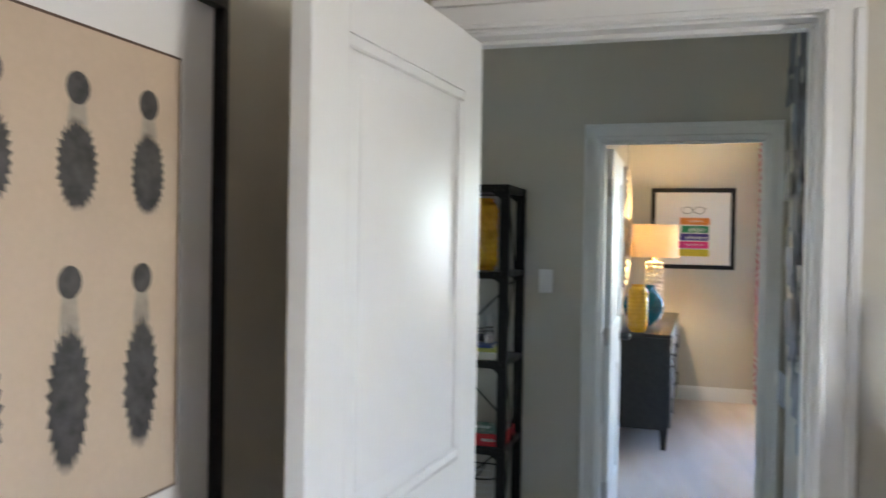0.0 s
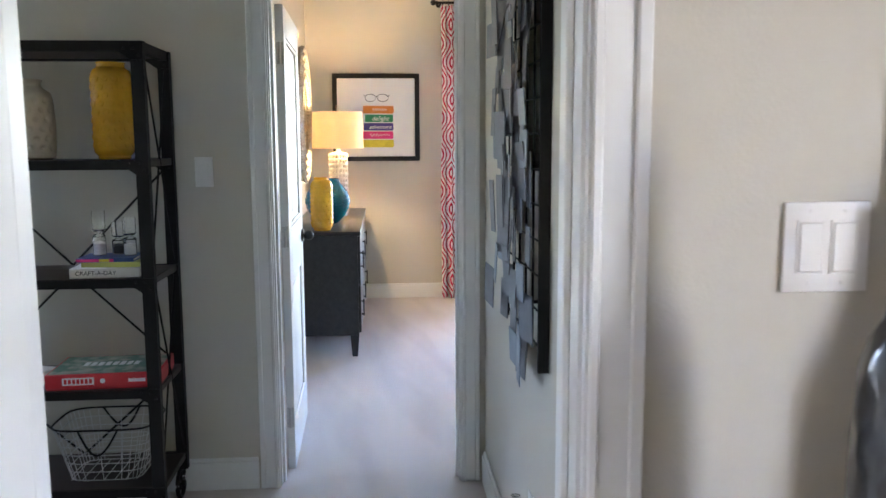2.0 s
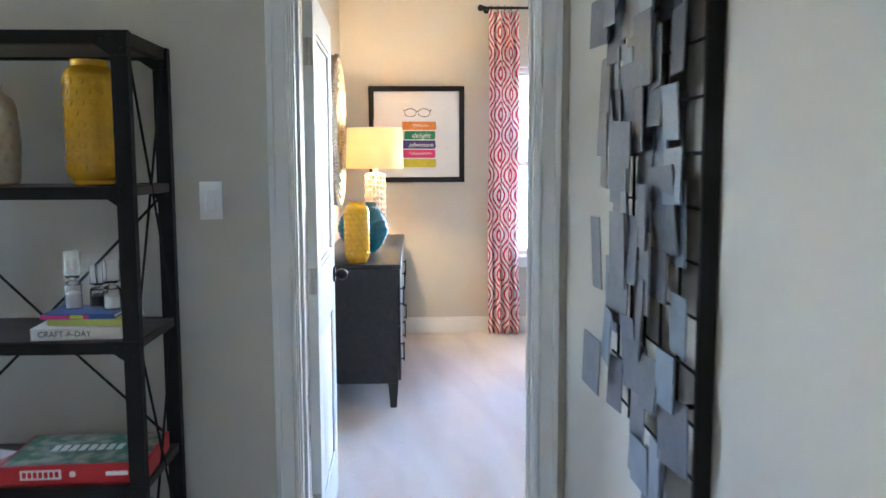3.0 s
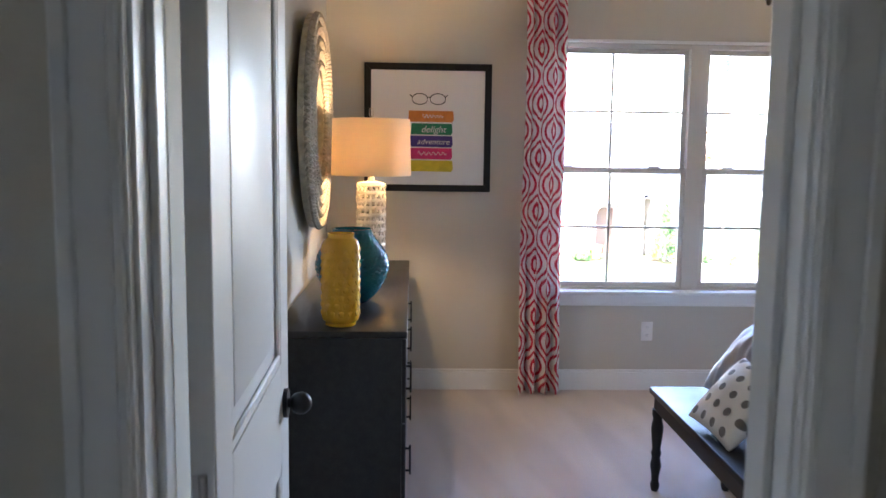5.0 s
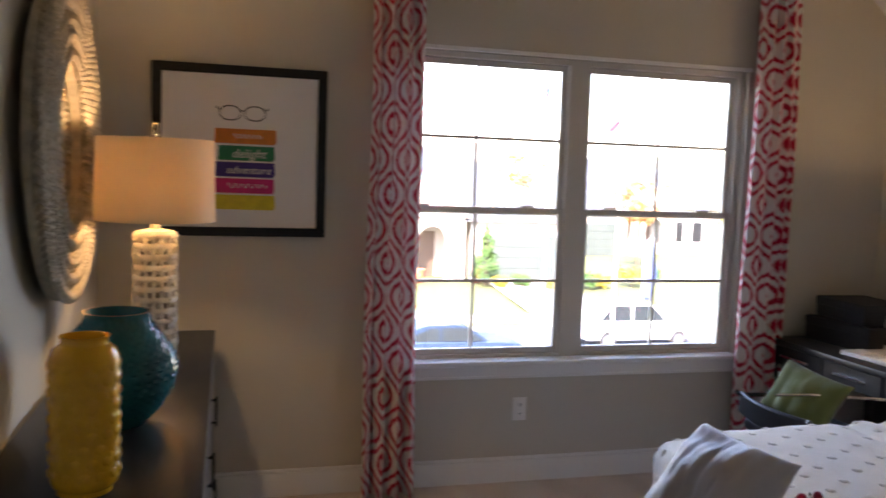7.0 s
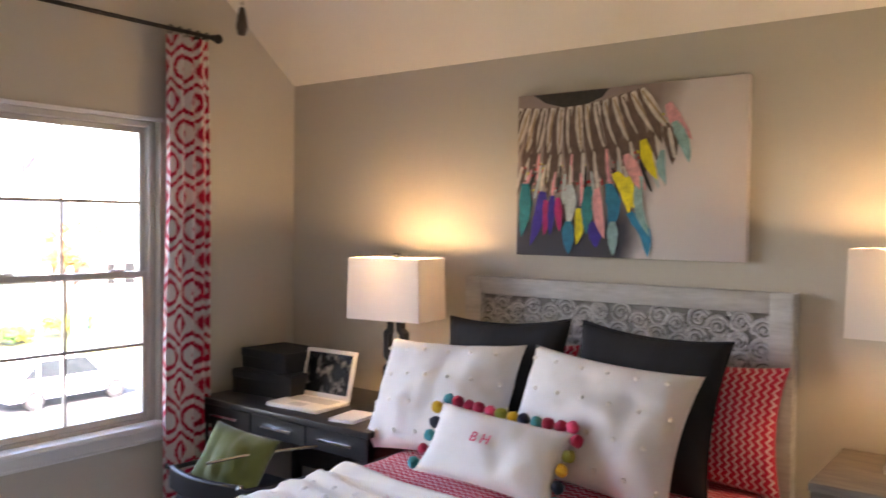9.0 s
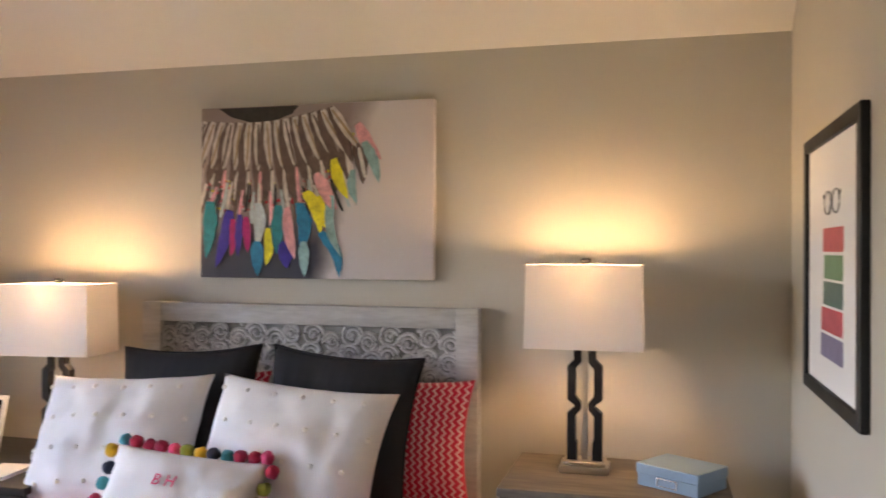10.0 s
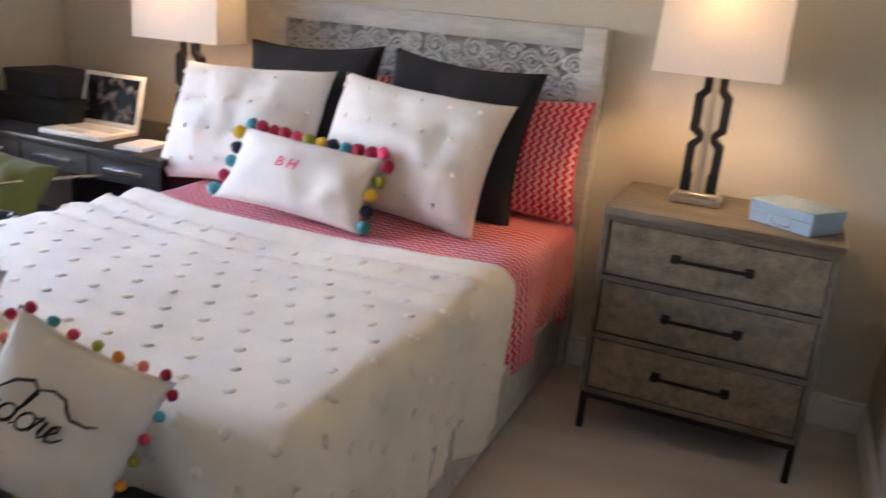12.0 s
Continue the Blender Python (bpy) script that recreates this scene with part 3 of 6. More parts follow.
# ---- framed book prints ----
INK = surface("black_ink", (0.02, 0.02, 0.022), 0.6)
PAINTS = [surface("print_" + n, c, 0.55, var=0.15, scale=25, bump=0.02) for n, c in
          (("yellow", (0.66, 0.55, 0.03)), ("pink", (0.68, 0.03, 0.19)), ("purple", (0.055, 0.03, 0.23)), ("green", (0.015, 0.22, 0.10)), ("orange", (0.72, 0.24, 0.04)))]
FADED = [surface("faded_" + n, c, 0.55, var=0.15, scale=25, bump=0.02) for n, c in
         (("violet", (0.22, 0.19, 0.30)), ("rose", (0.60, 0.12, 0.14)), ("grey", (0.12, 0.19, 0.16)), ("leaf", (0.14, 0.28, 0.15)), ("red", (0.62, 0.12, 0.13)))]


def book_print(label, at, rz, size, inks, glasses=True):
    """A square black frame with a print of stacked books under a pair of spectacles. Faces its own -y."""
    root = thing("framed_print", label, "framed print", at, rz)
    h, f, d = size / 2, 0.042, 0.024
    bm = B()
    for a in (0, 90, 180, 270):
        b2 = B()
        poly(b2, [(-h, 0, -h), (h, 0, -h), (h - f, 0, -h + f), (-h + f, 0, -h + f)], (0, -d, 0))
        bmesh.ops.bevel(b2, geom=list(b2.edges), offset=0.002, segments=1, affect="EDGES")
        b2.transform(Matrix.Rotation(radians(a), 4, "Y"))
        me = bpy.data.meshes.new("tmp")
        b2.to_mesh(me)
        b2.free()
        bm.from_mesh(me)
        bpy.data.meshes.remove(me)
    part("frame", bm, BLACK, root, "flat black wooden frame")
    part("mat_board", box(B(), -h + f, h - f, -0.012, -0.004, -h + f, h - f), MATBOARD, root)
    k = size / 0.79
    y = -0.0126
    rows = [(-0.02, 0.155, -0.235), (-0.02, 0.150, -0.158), (-0.005, 0.137, -0.082), (0.0, 0.130, -0.006), (-0.005, 0.142, 0.072)]
    for (cx, hw, z), ink in zip(rows, inks):
        bm = B()
        cx += 0.025
        pts = [((cx - hw) * k, 0, (z - 0.034) * k), ((cx + hw - 0.01) * k, 0, (z - 0.036) * k), ((cx + hw) * k, 0, (z - 0.02) * k), ((cx + hw - 0.004) * k, 0, (z + 0.033) * k), ((cx - hw + 0.004) * k, 0, (z + 0.034) * k)]
        poly(bm, [(a, y, b) for a, _, b in pts], (0, 0.0006, 0))
        part("printed_book", bm, ink, root)
    bm = B()
    for s in (-1, 1):
        pts = []
        for a in np.linspace(0, 2 * math.pi, 25)[:-1]:
            r = 0.048 * (1 - 0.12 * abs(math.sin(a)) ** 3)
            pts.append(((0.005 + s * 0.056 + r * math.cos(a)) * k, y, (0.178 + 0.78 * r * math.sin(a)) * k))
        tube(bm, pts, 0.0026 * k, 4, True)
        tube(bm, [((0.005 + s * 0.104) * k, y, 0.192 * k), ((0.005 + s * 0.118) * k, y, 0.204 * k)], 0.003 * k, 4)
    tube(bm, [((0.005 + q * 0.011) * k, y, (0.186 + 0.004 * (1 - q * q)) * k) for q in (-1, -0.5, 0, 0.5, 1)], 0.0026 * k, 4)
    part("printed_spectacles", bm, INK, root)
    return root


pa = book_print("black-framed print of a stack of colourful books under spectacles", (0.173, WY0 - 0.001, 1.677), 0, 0.79, PAINTS)
for txt, z, w in (("delight", -0.006, 0.058), ("adventure", -0.082, 0.05)):
    words("printed_word", txt, w, MATBOARD, pose(0.035, -0.0132, z - 0.004, 90, 0, 0), pa, 0.0004, 0.25)
for z, w in ((0.072, 0.10), (-0.158, 0.14)):
    bm = B()
    pts = [(0.03 + w * (q - 0.5) * 1.3, -0.0131, z + 0.012 * math.sin(q * 38) * (1 - 0.4 * q)) for q in np.linspace(0, 1, 60)]
    part("printed_script", tube(bm, pts, 0.0018, 4), MATBOARD, pa)
pb = book_print("black-framed print of faded books above the nightstand", (2.972, DY1 + 0.001, 1.648), 180, 0.80, FADED)

# ---- dresser with its lamp and vases ----
DX0, DX1, DRY0, DRY1, DRZ = LX + 0.012, 0.066, 6.435, 8.44, 0.86
dr = thing("dresser", "long black-stained wooden dresser on tapered feet", "dresser", (0, 0, 0))
part("top", box(B(), DX0, DX1, DRY0 - 0.008, DRY1 + 0.008, DRZ - 0.028, DRZ, 0.005, 2), BLACKWOOD, dr)
bm = B()
box(bm, DX0 + 0.01, DX1 - 0.02, DRY0, DRY1, 0.15, DRZ - 0.028, 0.003, 1)
part("body", bm, BLACKWOOD, dr)
ncol = 3
for c in range(ncol):
    for z0, z1 in ((0.165, 0.49), (0.495, 0.825)):
        y0 = DRY0 + 0.02 + c * (DRY1 - DRY0 - 0.04) / ncol
        y1 = y0 + (DRY1 - DRY0 - 0.04) / ncol - 0.006
        d = part("drawer", box(B(), DX1 - 0.02, DX1 - 0.004, y0, y1, z0, z1, 0.003, 1), BLACKWOOD, dr)
        bm = B()
        ym, zm = (y0 + y1) / 2, (z0 + z1) / 2
        for s in (-1, 1):
            rod(bm, (DX1 - 0.004, y0 + 0.06, zm + s * 0.045), (DX1 + 0.014, y0 + 0.06, zm + s * 0.045), 0.005, 8)
        box(bm, DX1 + 0.010, DX1 + 0.018, y0 + 0.053, y0 + 0.067, zm - 0.06, zm + 0.06, 0.003, 1)
        part("handle", bm, BLACK, d, "black bar handle")
for x in (DX0 + 0.04, DX1 - 0.05):
    for y in (DRY0 + 0.035, DRY1 - 0.035):
        bm = B()
        s = bmesh.ops.create_cone(bm, cap_ends=True, segments=4, radius1=0.026, radius2=0.042, depth=0.15, matrix=Matrix.Translation((x, y, 0.075)) @ Matrix.Rotation(radians(45), 4, "Z"))
        part("leg", bm, BLACKWOOD, dr)


def drum_lamp(at):
    """White lattice column lamp with a drum shade."""
    root = thing("table_lamp", "table lamp with a white openwork ceramic column and cream drum shade", "lamp", at)
    part("plinth", lathe(B(), [(0.062, 0), (0.064, 0.006), (0.064, 0.022), (0.058, 0.028)], seg=32), CREAMW, root)
    bm = B()
    R, n, rows, z0, dz = 0.070, 16, 12, 0.034, 0.0385
    for j in range(rows + 1):
        z = z0 + j * dz
        lathe(bm, [(R - 0.007, z - 0.009), (R + 0.003, z - 0.009), (R + 0.006, z), (R + 0.003, z + 0.009), (R - 0.007, z + 0.009)], seg=32)
    for i in range(n):
        a = 2 * math.pi * i / n
        pts = []
        for q in np.linspace(0, 1, 45):
            k = R + 0.005 * math.cos(math.pi * (q * rows * 1.0 + i))
            pts.append((k * math.cos(a), k * math.sin(a), z0 + q * rows * dz))
        tube(bm, pts, 0.0068, 6)
    part("lattice_column", bm, CREAMW, root, "white glazed openwork column")
    part("core", rod(B(), (0, 0, 0.028), (0, 0, 0.50), 0.012, 12), BRASS, root)
    bm = B()
    lathe(bm, [(0.066, 0.498), (0.066, 0.508), (0.02, 0.516), (0.014, 0.55), (0.016, 0.59), (0.0, 0.592)], seg=24)
    part("cap", bm, BRASS, root)
    z0, z1, r0, r1 = 0.545, 0.835, 0.208, 0.200
    bm = lathe(B(), [(r0, z0), (r1, z1), (r1 - 0.003, z1), (r0 - 0.003, z0), (r0, z0)], seg=64)
    bmesh.ops.delete(bm, geom=[f for f in bm.faces if len(f.verts) > 4], context="FACES")
    part("shade", bm, SHADE_A, root, "cream linen drum shade, lit")
    bm = B()
    for z, r in ((z1 - 0.012, r1 - 0.004), (z0 + 0.008, r0 - 0.004)):
        tube(bm, [(r * math.cos(a), r * math.sin(a), z) for a in np.linspace(0, 2 * math.pi, 41)[:-1]], 0.0022, 5, True)
    for a in (0.4, 2.5, 4.6):
        rod(bm, (0, 0, z1 - 0.012), (r1 * 0.98 * math.cos(a), r1 * 0.98 * math.sin(a), z1 - 0.012), 0.002, 6)
    rod(bm, (0, 0, 0.59), (0, 0, z1 + 0.012), 0.0025, 6)
    part("shade_carrier", bm, BRASS, root)
    bm = B()
    box(bm, -0.011, 0.011, -0.011, 0.011, z1 + 0.012, z1 + 0.055, 0.003, 1)
    part("finial", bm, GLASS, root, "clear acrylic finial")
    return root


CREAMW = surface("white_ceramic", (0.74, 0.69, 0.6), 0.25, var=0.05, bump=0.05)
BRASS = surface("brushed_nickel", (0.55, 0.5, 0.42), 0.3, 1.0, var=0.06, bump=0.1)
drum_lamp((LAMP_A[0], LAMP_A[1], DRZ))


def ring_mirror(cy, cz, R, r):
    """Round mirror in a wide woven rope frame, on the dresser wall."""
    root = thing("round_mirror", "round mirror in a wide natural woven rope frame", "mirror", (LX + 0.030, cy, cz))
    bm = B()
    n = 72
    prof = [(r, 0.004), (r, 0.030), (r + 0.01, 0.036), (R - 0.012, 0.040), (R, 0.030), (R, 0.004)]
    lathe(bm, prof, seg=n)
    bmesh.ops.delete(bm, geom=[f for f in bm.faces if len(f.verts) > 4], context="FACES")
    bm.transform(Matrix.Rotation(radians(90), 4, "Y"))
    part("backing", bm, ROPE, root)
    part("hanger", rod(B(), (-0.030, 0, 0.12), (0.012, 0, 0.12), 0.02, 12), IRON, root)
    rings = 5
    for i in range(rings):
        bm = B()
        rr = r + 0.018 + i * (R - r - 0.03) / (rings - 1)
        m = int(2 * math.pi * rr / 0.026)
        for j in range(m):
            a = 2 * math.pi * (j + 0.5 * (i % 2)) / m
            p = Vector((0.046, rr * math.cos(a), rr * math.sin(a)))
            t = Vector((0.0, -math.sin(a), math.cos(a)))
            o = Vector((0.0, math.cos(a), math.sin(a)))
            d = (t * 0.9 + o * (0.62 if i % 2 else -0.62)).normalized()
            tube(bm, [p - d * 0.022 - Vector((0.008, 0, 0)), p - d * 0.008 + Vector((0.006, 0, 0)), p + d * 0.008 + Vector((0.006, 0, 0)), p + d * 0.022 - Vector((0.008, 0, 0))], 0.0125, 6)
        part("rope_braid", bm, ROPE, root)
    bm = B()
    bmesh.ops.create_circle(bm, cap_ends=True, segments=64, radius=r + 0.006, matrix=pose(0.014, 0, 0, 0, 90, 0))
    part("mirror_glass", bm, MIRROR, root)
    return root


ROPE = surface("woven_rope", (0.44, 0.39, 0.31), 0.85, var=0.3, scale=30, grain=220, bump=0.8, dist=0.003)
ring_mirror(7.53, 1.668, 0.52, 0.265)


def mustard_vase(at, k, label, rz=0):
    root = thing("vase", label, "vase", at, rz, "mustard vases")
    R = 0.083
    prof = [(0.06, 0), (0.066, 0.004), (0.066, 0.016), (R - 0.004, 0.028), (R, 0.045), (R, 0.35), (R - 0.008, 0.37), (0.058, 0.383), (0.056, 0.395), (0.06, 0.403), (0.052, 0.403), (0.05, 0.36)]
    bm = lathe(B(), [(r * k, z * k) for r, z in prof], seg=40)
    part("body", bm, MUSTARD, root)
    bm = B()
    for j in range(9):
        for i in range(13):
            a = 2 * math.pi * (i + 0.5 * (j % 2)) / 13
            z = 0.06 + j * 0.034
            m = Matrix.Translation((k * (R - 0.002) * math.cos(a), k * (R - 0.002) * math.sin(a), k * z)) @ Matrix.Rotation(a, 4, "Z") @ Matrix.Diagonal((0.40, 0.85, 0.95, 1))
            bmesh.ops.create_icosphere(bm, subdivisions=1, radius=0.0175 * k, matrix=m)
    tagged(part("relief_boss", bm, MUSTARD, root), kind="stuff")
    return root


mustard_vase((-0.194, 6.548, DRZ), 0.89, "tall mustard-yellow glazed vase with raised bosses on the dresser")


def teal_vase(at):
    root = thing("vase", "round teal glazed vase with a dimpled surface", "vase", at)
    prof = [(0.06, 0), (0.075, 0.006), (0.118, 0.055), (0.152, 0.115), (0.163, 0.165), (0.150, 0.22), (0.115, 0.272), (0.088, 0.305), (0.086, 0.32), (0.092, 0.33), (0.082, 0.33), (0.074, 0.29)]
    fine = []
    for (r0, z0), (r1, z1) in zip(prof, prof[1:]):
        n = max(1, int(math.hypot(r1 - r0, z1 - z0) / 0.008))
        fine += [(r0 + (r1 - r0) * i / n, z0 + (z1 - z0) * i / n) for i in range(n)]
    fine.append(prof[-1])

    def warp(a, z):
        if not 0.03 < z < 0.33:
            return 1.0
        return 1.0 + 0.046 * math.sin(a * 26 + z * 40) * math.sin(z * 2 * math.pi / 0.022)
    part("body", lathe(B(), fine, seg=128, warp=warp), TEAL, root, sharp=60)
    return root


teal_vase((-0.185, 7.04, DRZ))

# ---- bed ----
panel_door("door_3", "white two-panel closet door, open into the closet", CX[1] - CX[0] - 0.006, (CX[1] + 0.006, DY0 - 0.014, 0), -90.5, h=2.42)

BY0, BY1, BC = 5.652, 7.228, 6.44
bed = thing("bed", "queen bed with a carved whitewashed headboard and low side rails", "bed", (0, 0, 0))
x0, x1, zt, fr = 3.715, 3.795, 1.447, 0.095
hb = part("headboard_panel", box(B(), x0 + 0.032, x1 - 0.004, BY0 + fr - 0.004, BY1 - fr + 0.004, 0.336, zt - 0.081), GREYWASH, bed, "whitewashed headboard panel")
part("headboard_post", box(B(), x0, x1, BY0, BY0 + fr, 0.0, zt, 0.005, 2), WASHED, bed)
part("headboard_post", box(B(), x0, x1, BY1 - fr, BY1, 0.0, zt, 0.005, 2), WASHED, bed)
part("headboard_rail", box(B(), x0, x1, BY0 + fr, BY1 - fr, zt - 0.085, zt, 0.005, 2), WASHED, bed)
part("headboard_rail", box(B(), x0, x1, BY0 + fr, BY1 - fr, 0.18, 0.34, 0.005, 2), WASHED, bed)
CARVE = wood("worn_carving", (0.38, 0.365, 0.35), (0.70, 0.69, 0.67), 0.65, (20.0, 20.0, 20.0), 0.5)


def scroll(bm, cy, cz, r, turn, s, width=0.011):
    """A tapering spiral with leaf curls, standing on the headboard panel."""
    pts = []
    for q in np.linspace(0, 1, 34):
        a = turn + s * q * 2.0 * 2 * math.pi
        k = r * (1 - q) ** 0.8 + 0.006
        pts.append((x0 + 0.026, cy + k * math.cos(a), cz + k * math.sin(a)))
    tube(bm, pts, width, 6, taper=lambda q: 0.55 + 0.6 * (1 - q))
    ball(bm, (x0 + 0.024, *pts[-1][1:]), 0.014, 1)


def leaf(bm, cy, cz, ang, n):
    d, e = Vector((0, math.cos(ang), math.sin(ang))), Vector((0, -math.sin(ang), math.cos(ang)))
    c = Vector((x0 + 0.029, cy, cz))
    left, right = [], []
    for q in np.linspace(0, 1, 7):
        w = n * 0.34 * math.sin(math.pi * q ** 0.8)
        left.append(c + d * n * q + e * w)
        right.append(c + d * n * q - e * w)
    mid = [bm.verts.new(c + d * n * q + Vector((-0.012 * math.sin(math.pi * q), 0, 0))) for q in np.linspace(0, 1, 7)]
    lv, rv = [bm.verts.new(p) for p in left[1:-1]], [bm.verts.new(p) for p in right[1:-1]]
    a, b = [mid[0], *lv, mid[-1]], [mid[0], *rv, mid[-1]]
    for i in range(6):
        for side in (a, b):
            vs = []
            for v in (mid[i], mid[i + 1], side[i + 1], side[i]):
                if v not in vs:
                    vs.append(v)
            if len(vs) > 2:
                bm.faces.new(vs)


rnd = random.Random(5)
for half in (-1, 1):
    for row, (cz, r) in enumerate([(1.305 - 0.084 * j, 0.044) for j in range(7)]):
        for i in range(8):
            cy = BC + half * (0.048 + i * 0.088 + rnd.uniform(-0.008, 0.008))
            bm = B()
            scroll(bm, cy, cz + 0.014 * (-1) ** i, r * rnd.uniform(0.8, 1.1), rnd.uniform(-0.5, 0.5) + math.pi * (i + row) + (0 if half > 0 else math.pi), half * (-1) ** (i + row), 0.0085)
            part("carved_scroll", bm, CARVE, hb)
            for j in range(3):
                bm = B()
                leaf(bm, cy + half * 0.042 + rnd.uniform(-0.03, 0.03), cz + rnd.uniform(-0.04, 0.04), rnd.uniform(0, 6.28), rnd.uniform(0.028, 0.05))
                part("carved_leaf", bm, CARVE, hb)
for s in (-1, 1):
    for i in range(2):
        bm = B()
        pts = [(x0 + 0.024, BC + s * (0.02 + 0.30 * q + 0.03 * i), 0.98 + 0.27 * math.sin(math.pi * (0.25 + 0.5 * (1 - q))) * (1 - 0.16 * i) - 0.06) for q in np.linspace(0, 1, 18)]
        part("carved_arch", tube(bm, pts, 0.012, 6), CARVE, hb)
for y, s in ((BY0 + 0.02, 1), (BY1 - 0.05, 1)):
    part("side_rail", box(B(), 1.60, 3.71, y, y + 0.03, 0.05, 0.30, 0.006, 2), WASHED, bed)
part("foot_rail", box(B(), 1.57, 1.60, BY0 + 0.02, BY1 - 0.02, 0.05, 0.32, 0.006, 2), WASHED, bed)
for y in (BY0 + 0.045, BY1 - 0.045):
    part("leg", box(B(), 1.61, 1.66, y - 0.02, y + 0.02, 0.0, 0.12, 0.004, 1), WASHED, bed)
part("slat_base", box(B(), 1.605, 3.705, BY0 + 0.06, BY1 - 0.06, 0.20, 0.25), BLACKWOOD, bed)
mt = thing("mattress", "white quilted mattress on the bed", "mattress", (0, 0, 0))
part("body", box(B(), 1.615, 3.70, BY0 + 0.055, BY1 - 0.055, 0.25, 0.655, 0.05, 4), COTTON, mt)

TOP = 0.69
HW = 0.79


def bend(q, half, r=0.07):
    """Along a cloth that lies flat to half, then turns down: offset and drop."""
    s, q = (1 if q >= 0 else -1), abs(q)
    if q < half - r:
        return s * q, 0.0
    a = (q - (half - r)) / r
    if a < math.pi / 2:
        return s * (half - r + r * math.sin(a)), r * (1 - math.cos(a))
    return s * half, r + (q - (half - r) - r * math.pi / 2)


def drape(px, py, top, xfoot, half, ripple=1.0, lump=0.0):
    """Where the point of a cloth px from the headboard's plane and py from the bed's middle comes to lie."""
    yo, dy = bend(py, half)
    xo, dx = bend(px, 3.72 - xfoot)
    n = noise.noise((px * 2.2, py * 2.2, 1.3))
    n2 = noise.noise((px * 6.0, py * 1.6, 7.7))
    z = top - max(dx, dy) - 0.35 * min(dx, dy)
    x, y = 3.72 - xo, BC + yo
    fall = min(1.0, max(dx, dy) / 0.35)
    if dx > 0.05 and dy > 0.05:
        k = min(dx, dy)
        x -= (-0.02 if py > 0 else 0.30) * k
        y += ((0.05 if py > 0 else 0.30) * k) * (1 if py > 0 else -1)
    out = ripple * fall * (0.030 * math.sin(px * 13 + 2 * n) + 0.012 * math.sin(px * 31 + py * 7))
    outx = ripple * (min(1.0, dx / 0.35)) * (0.045 * math.sin(py * 14 + 3 * n) + 0.012 * math.sin(py * 33))
    y += out * (1 if py > 0 else -1) * (1 if dy > dx else 0.3)
    x -= outx
    if py > 0:
        c = max(0.0, (yo - 0.40) / (half - 0.40)) ** 2 * max(0.0, (3.72 - xfoot - xo) < 0.4) * max(0.0, 1 - (3.72 - xfoot - xo) / 0.4) ** 2
        x, y, z = x + 0.05 * c, y - 0.045 * c, z - 0.03 * c
    flat = 1.0 - fall
    z += flat * (0.016 * n + 0.010 * n2) + lump * flat * 0.012 * math.sin(px * 42 + 5 * noise.noise((px, py * 1.3, 0.4))) * max(0.0, 1 - abs(px - 1.05) / 0.45)
    return (x, y, z)


red = thing("flat_sheet", "coral red zigzag-patterned sheet turned down over the bed", "sheet", (0, 0, 0))
RW = 1.17
bm = sheet(B(), 84, 40, lambda u, v: drape(0.03 + v * (0.93 + 0.05 * math.sin(7 * u)), (u - 0.5) * 2 * RW, TOP - 0.012, 0.5, HW - 0.018, 0.7), lambda u, v: (u * 2 * RW, v * 0.95))
ob = part("cloth", bm, REDSHEET, red, sharp=180)
ob.modifiers.new("thickness", "SOLIDIFY").thickness = 0.004
cov = thing("coverlet", "white cotton coverlet with rows of small tufts, spread over the bed", "coverlet", (0, 0, 0))
CW, C0, C1 = 1.28, 0.80, 2.62


def cover(u, v):
    edge = C0 + 0.11 * u + 0.07 * (1 - 2 * abs(u - 0.5)) + 0.03 * math.sin(u * 5 + 0.6)
    px = edge + v * (C1 - edge)
    return drape(px, (u - 0.5) * 2 * CW, TOP + 0.006, 1.56, HW, 1.0, 1.0)


bm = sheet(B(), 110, 100, cover, lambda u, v: (u * 2 * CW, v * 1.8))
ob = part("cloth", bm, CREAMCOT, cov, sharp=180)
ms = ob.modifiers.new("thickness", "SOLIDIFY")
ms.thickness, ms.offset = 0.010, 0.0
bm = sheet(B(), 90, 4, lambda u, v: tuple(a + b for a, b in zip(cover(u, v * 0.075), (0, 0, 0.013 * math.sin(math.pi * (0.15 + 0.85 * v))))))
ob = part("turned_edge", bm, CREAMCOT, cov, sharp=180)
ob.modifiers.new("thickness", "SOLIDIFY").thickness = 0.006
bm = B()
for j in range(17):
    for i in range(21):
        u, v = (i + 0.5 + 0.5 * (j % 2)) / 21.5, (j + 0.7) / 17.4
        p = Vector(cover(u, v))
        e = 0.004
        n = (Vector(cover(u + e, v)) - p).cross(Vector(cover(u, v + e)) - p).normalized()
        n = -n if n.z < 0 and abs(n.z) > 0.2 or abs(n.z) <= 0.2 and n.dot(p - Vector((2.6, BC, p.z))) < 0 else n
        bmesh.ops.create_icosphere(bm, subdivisions=2, radius=0.0165, matrix=Matrix.Translation(p + n * 0.002) @ n.to_track_quat("Z", "Y").to_matrix().to_4x4() @ Matrix.Diagonal((1, 1, 0.55, 1)))
tagged(part("tuft", bm, TUFTYARN, cov), kind="stuff")


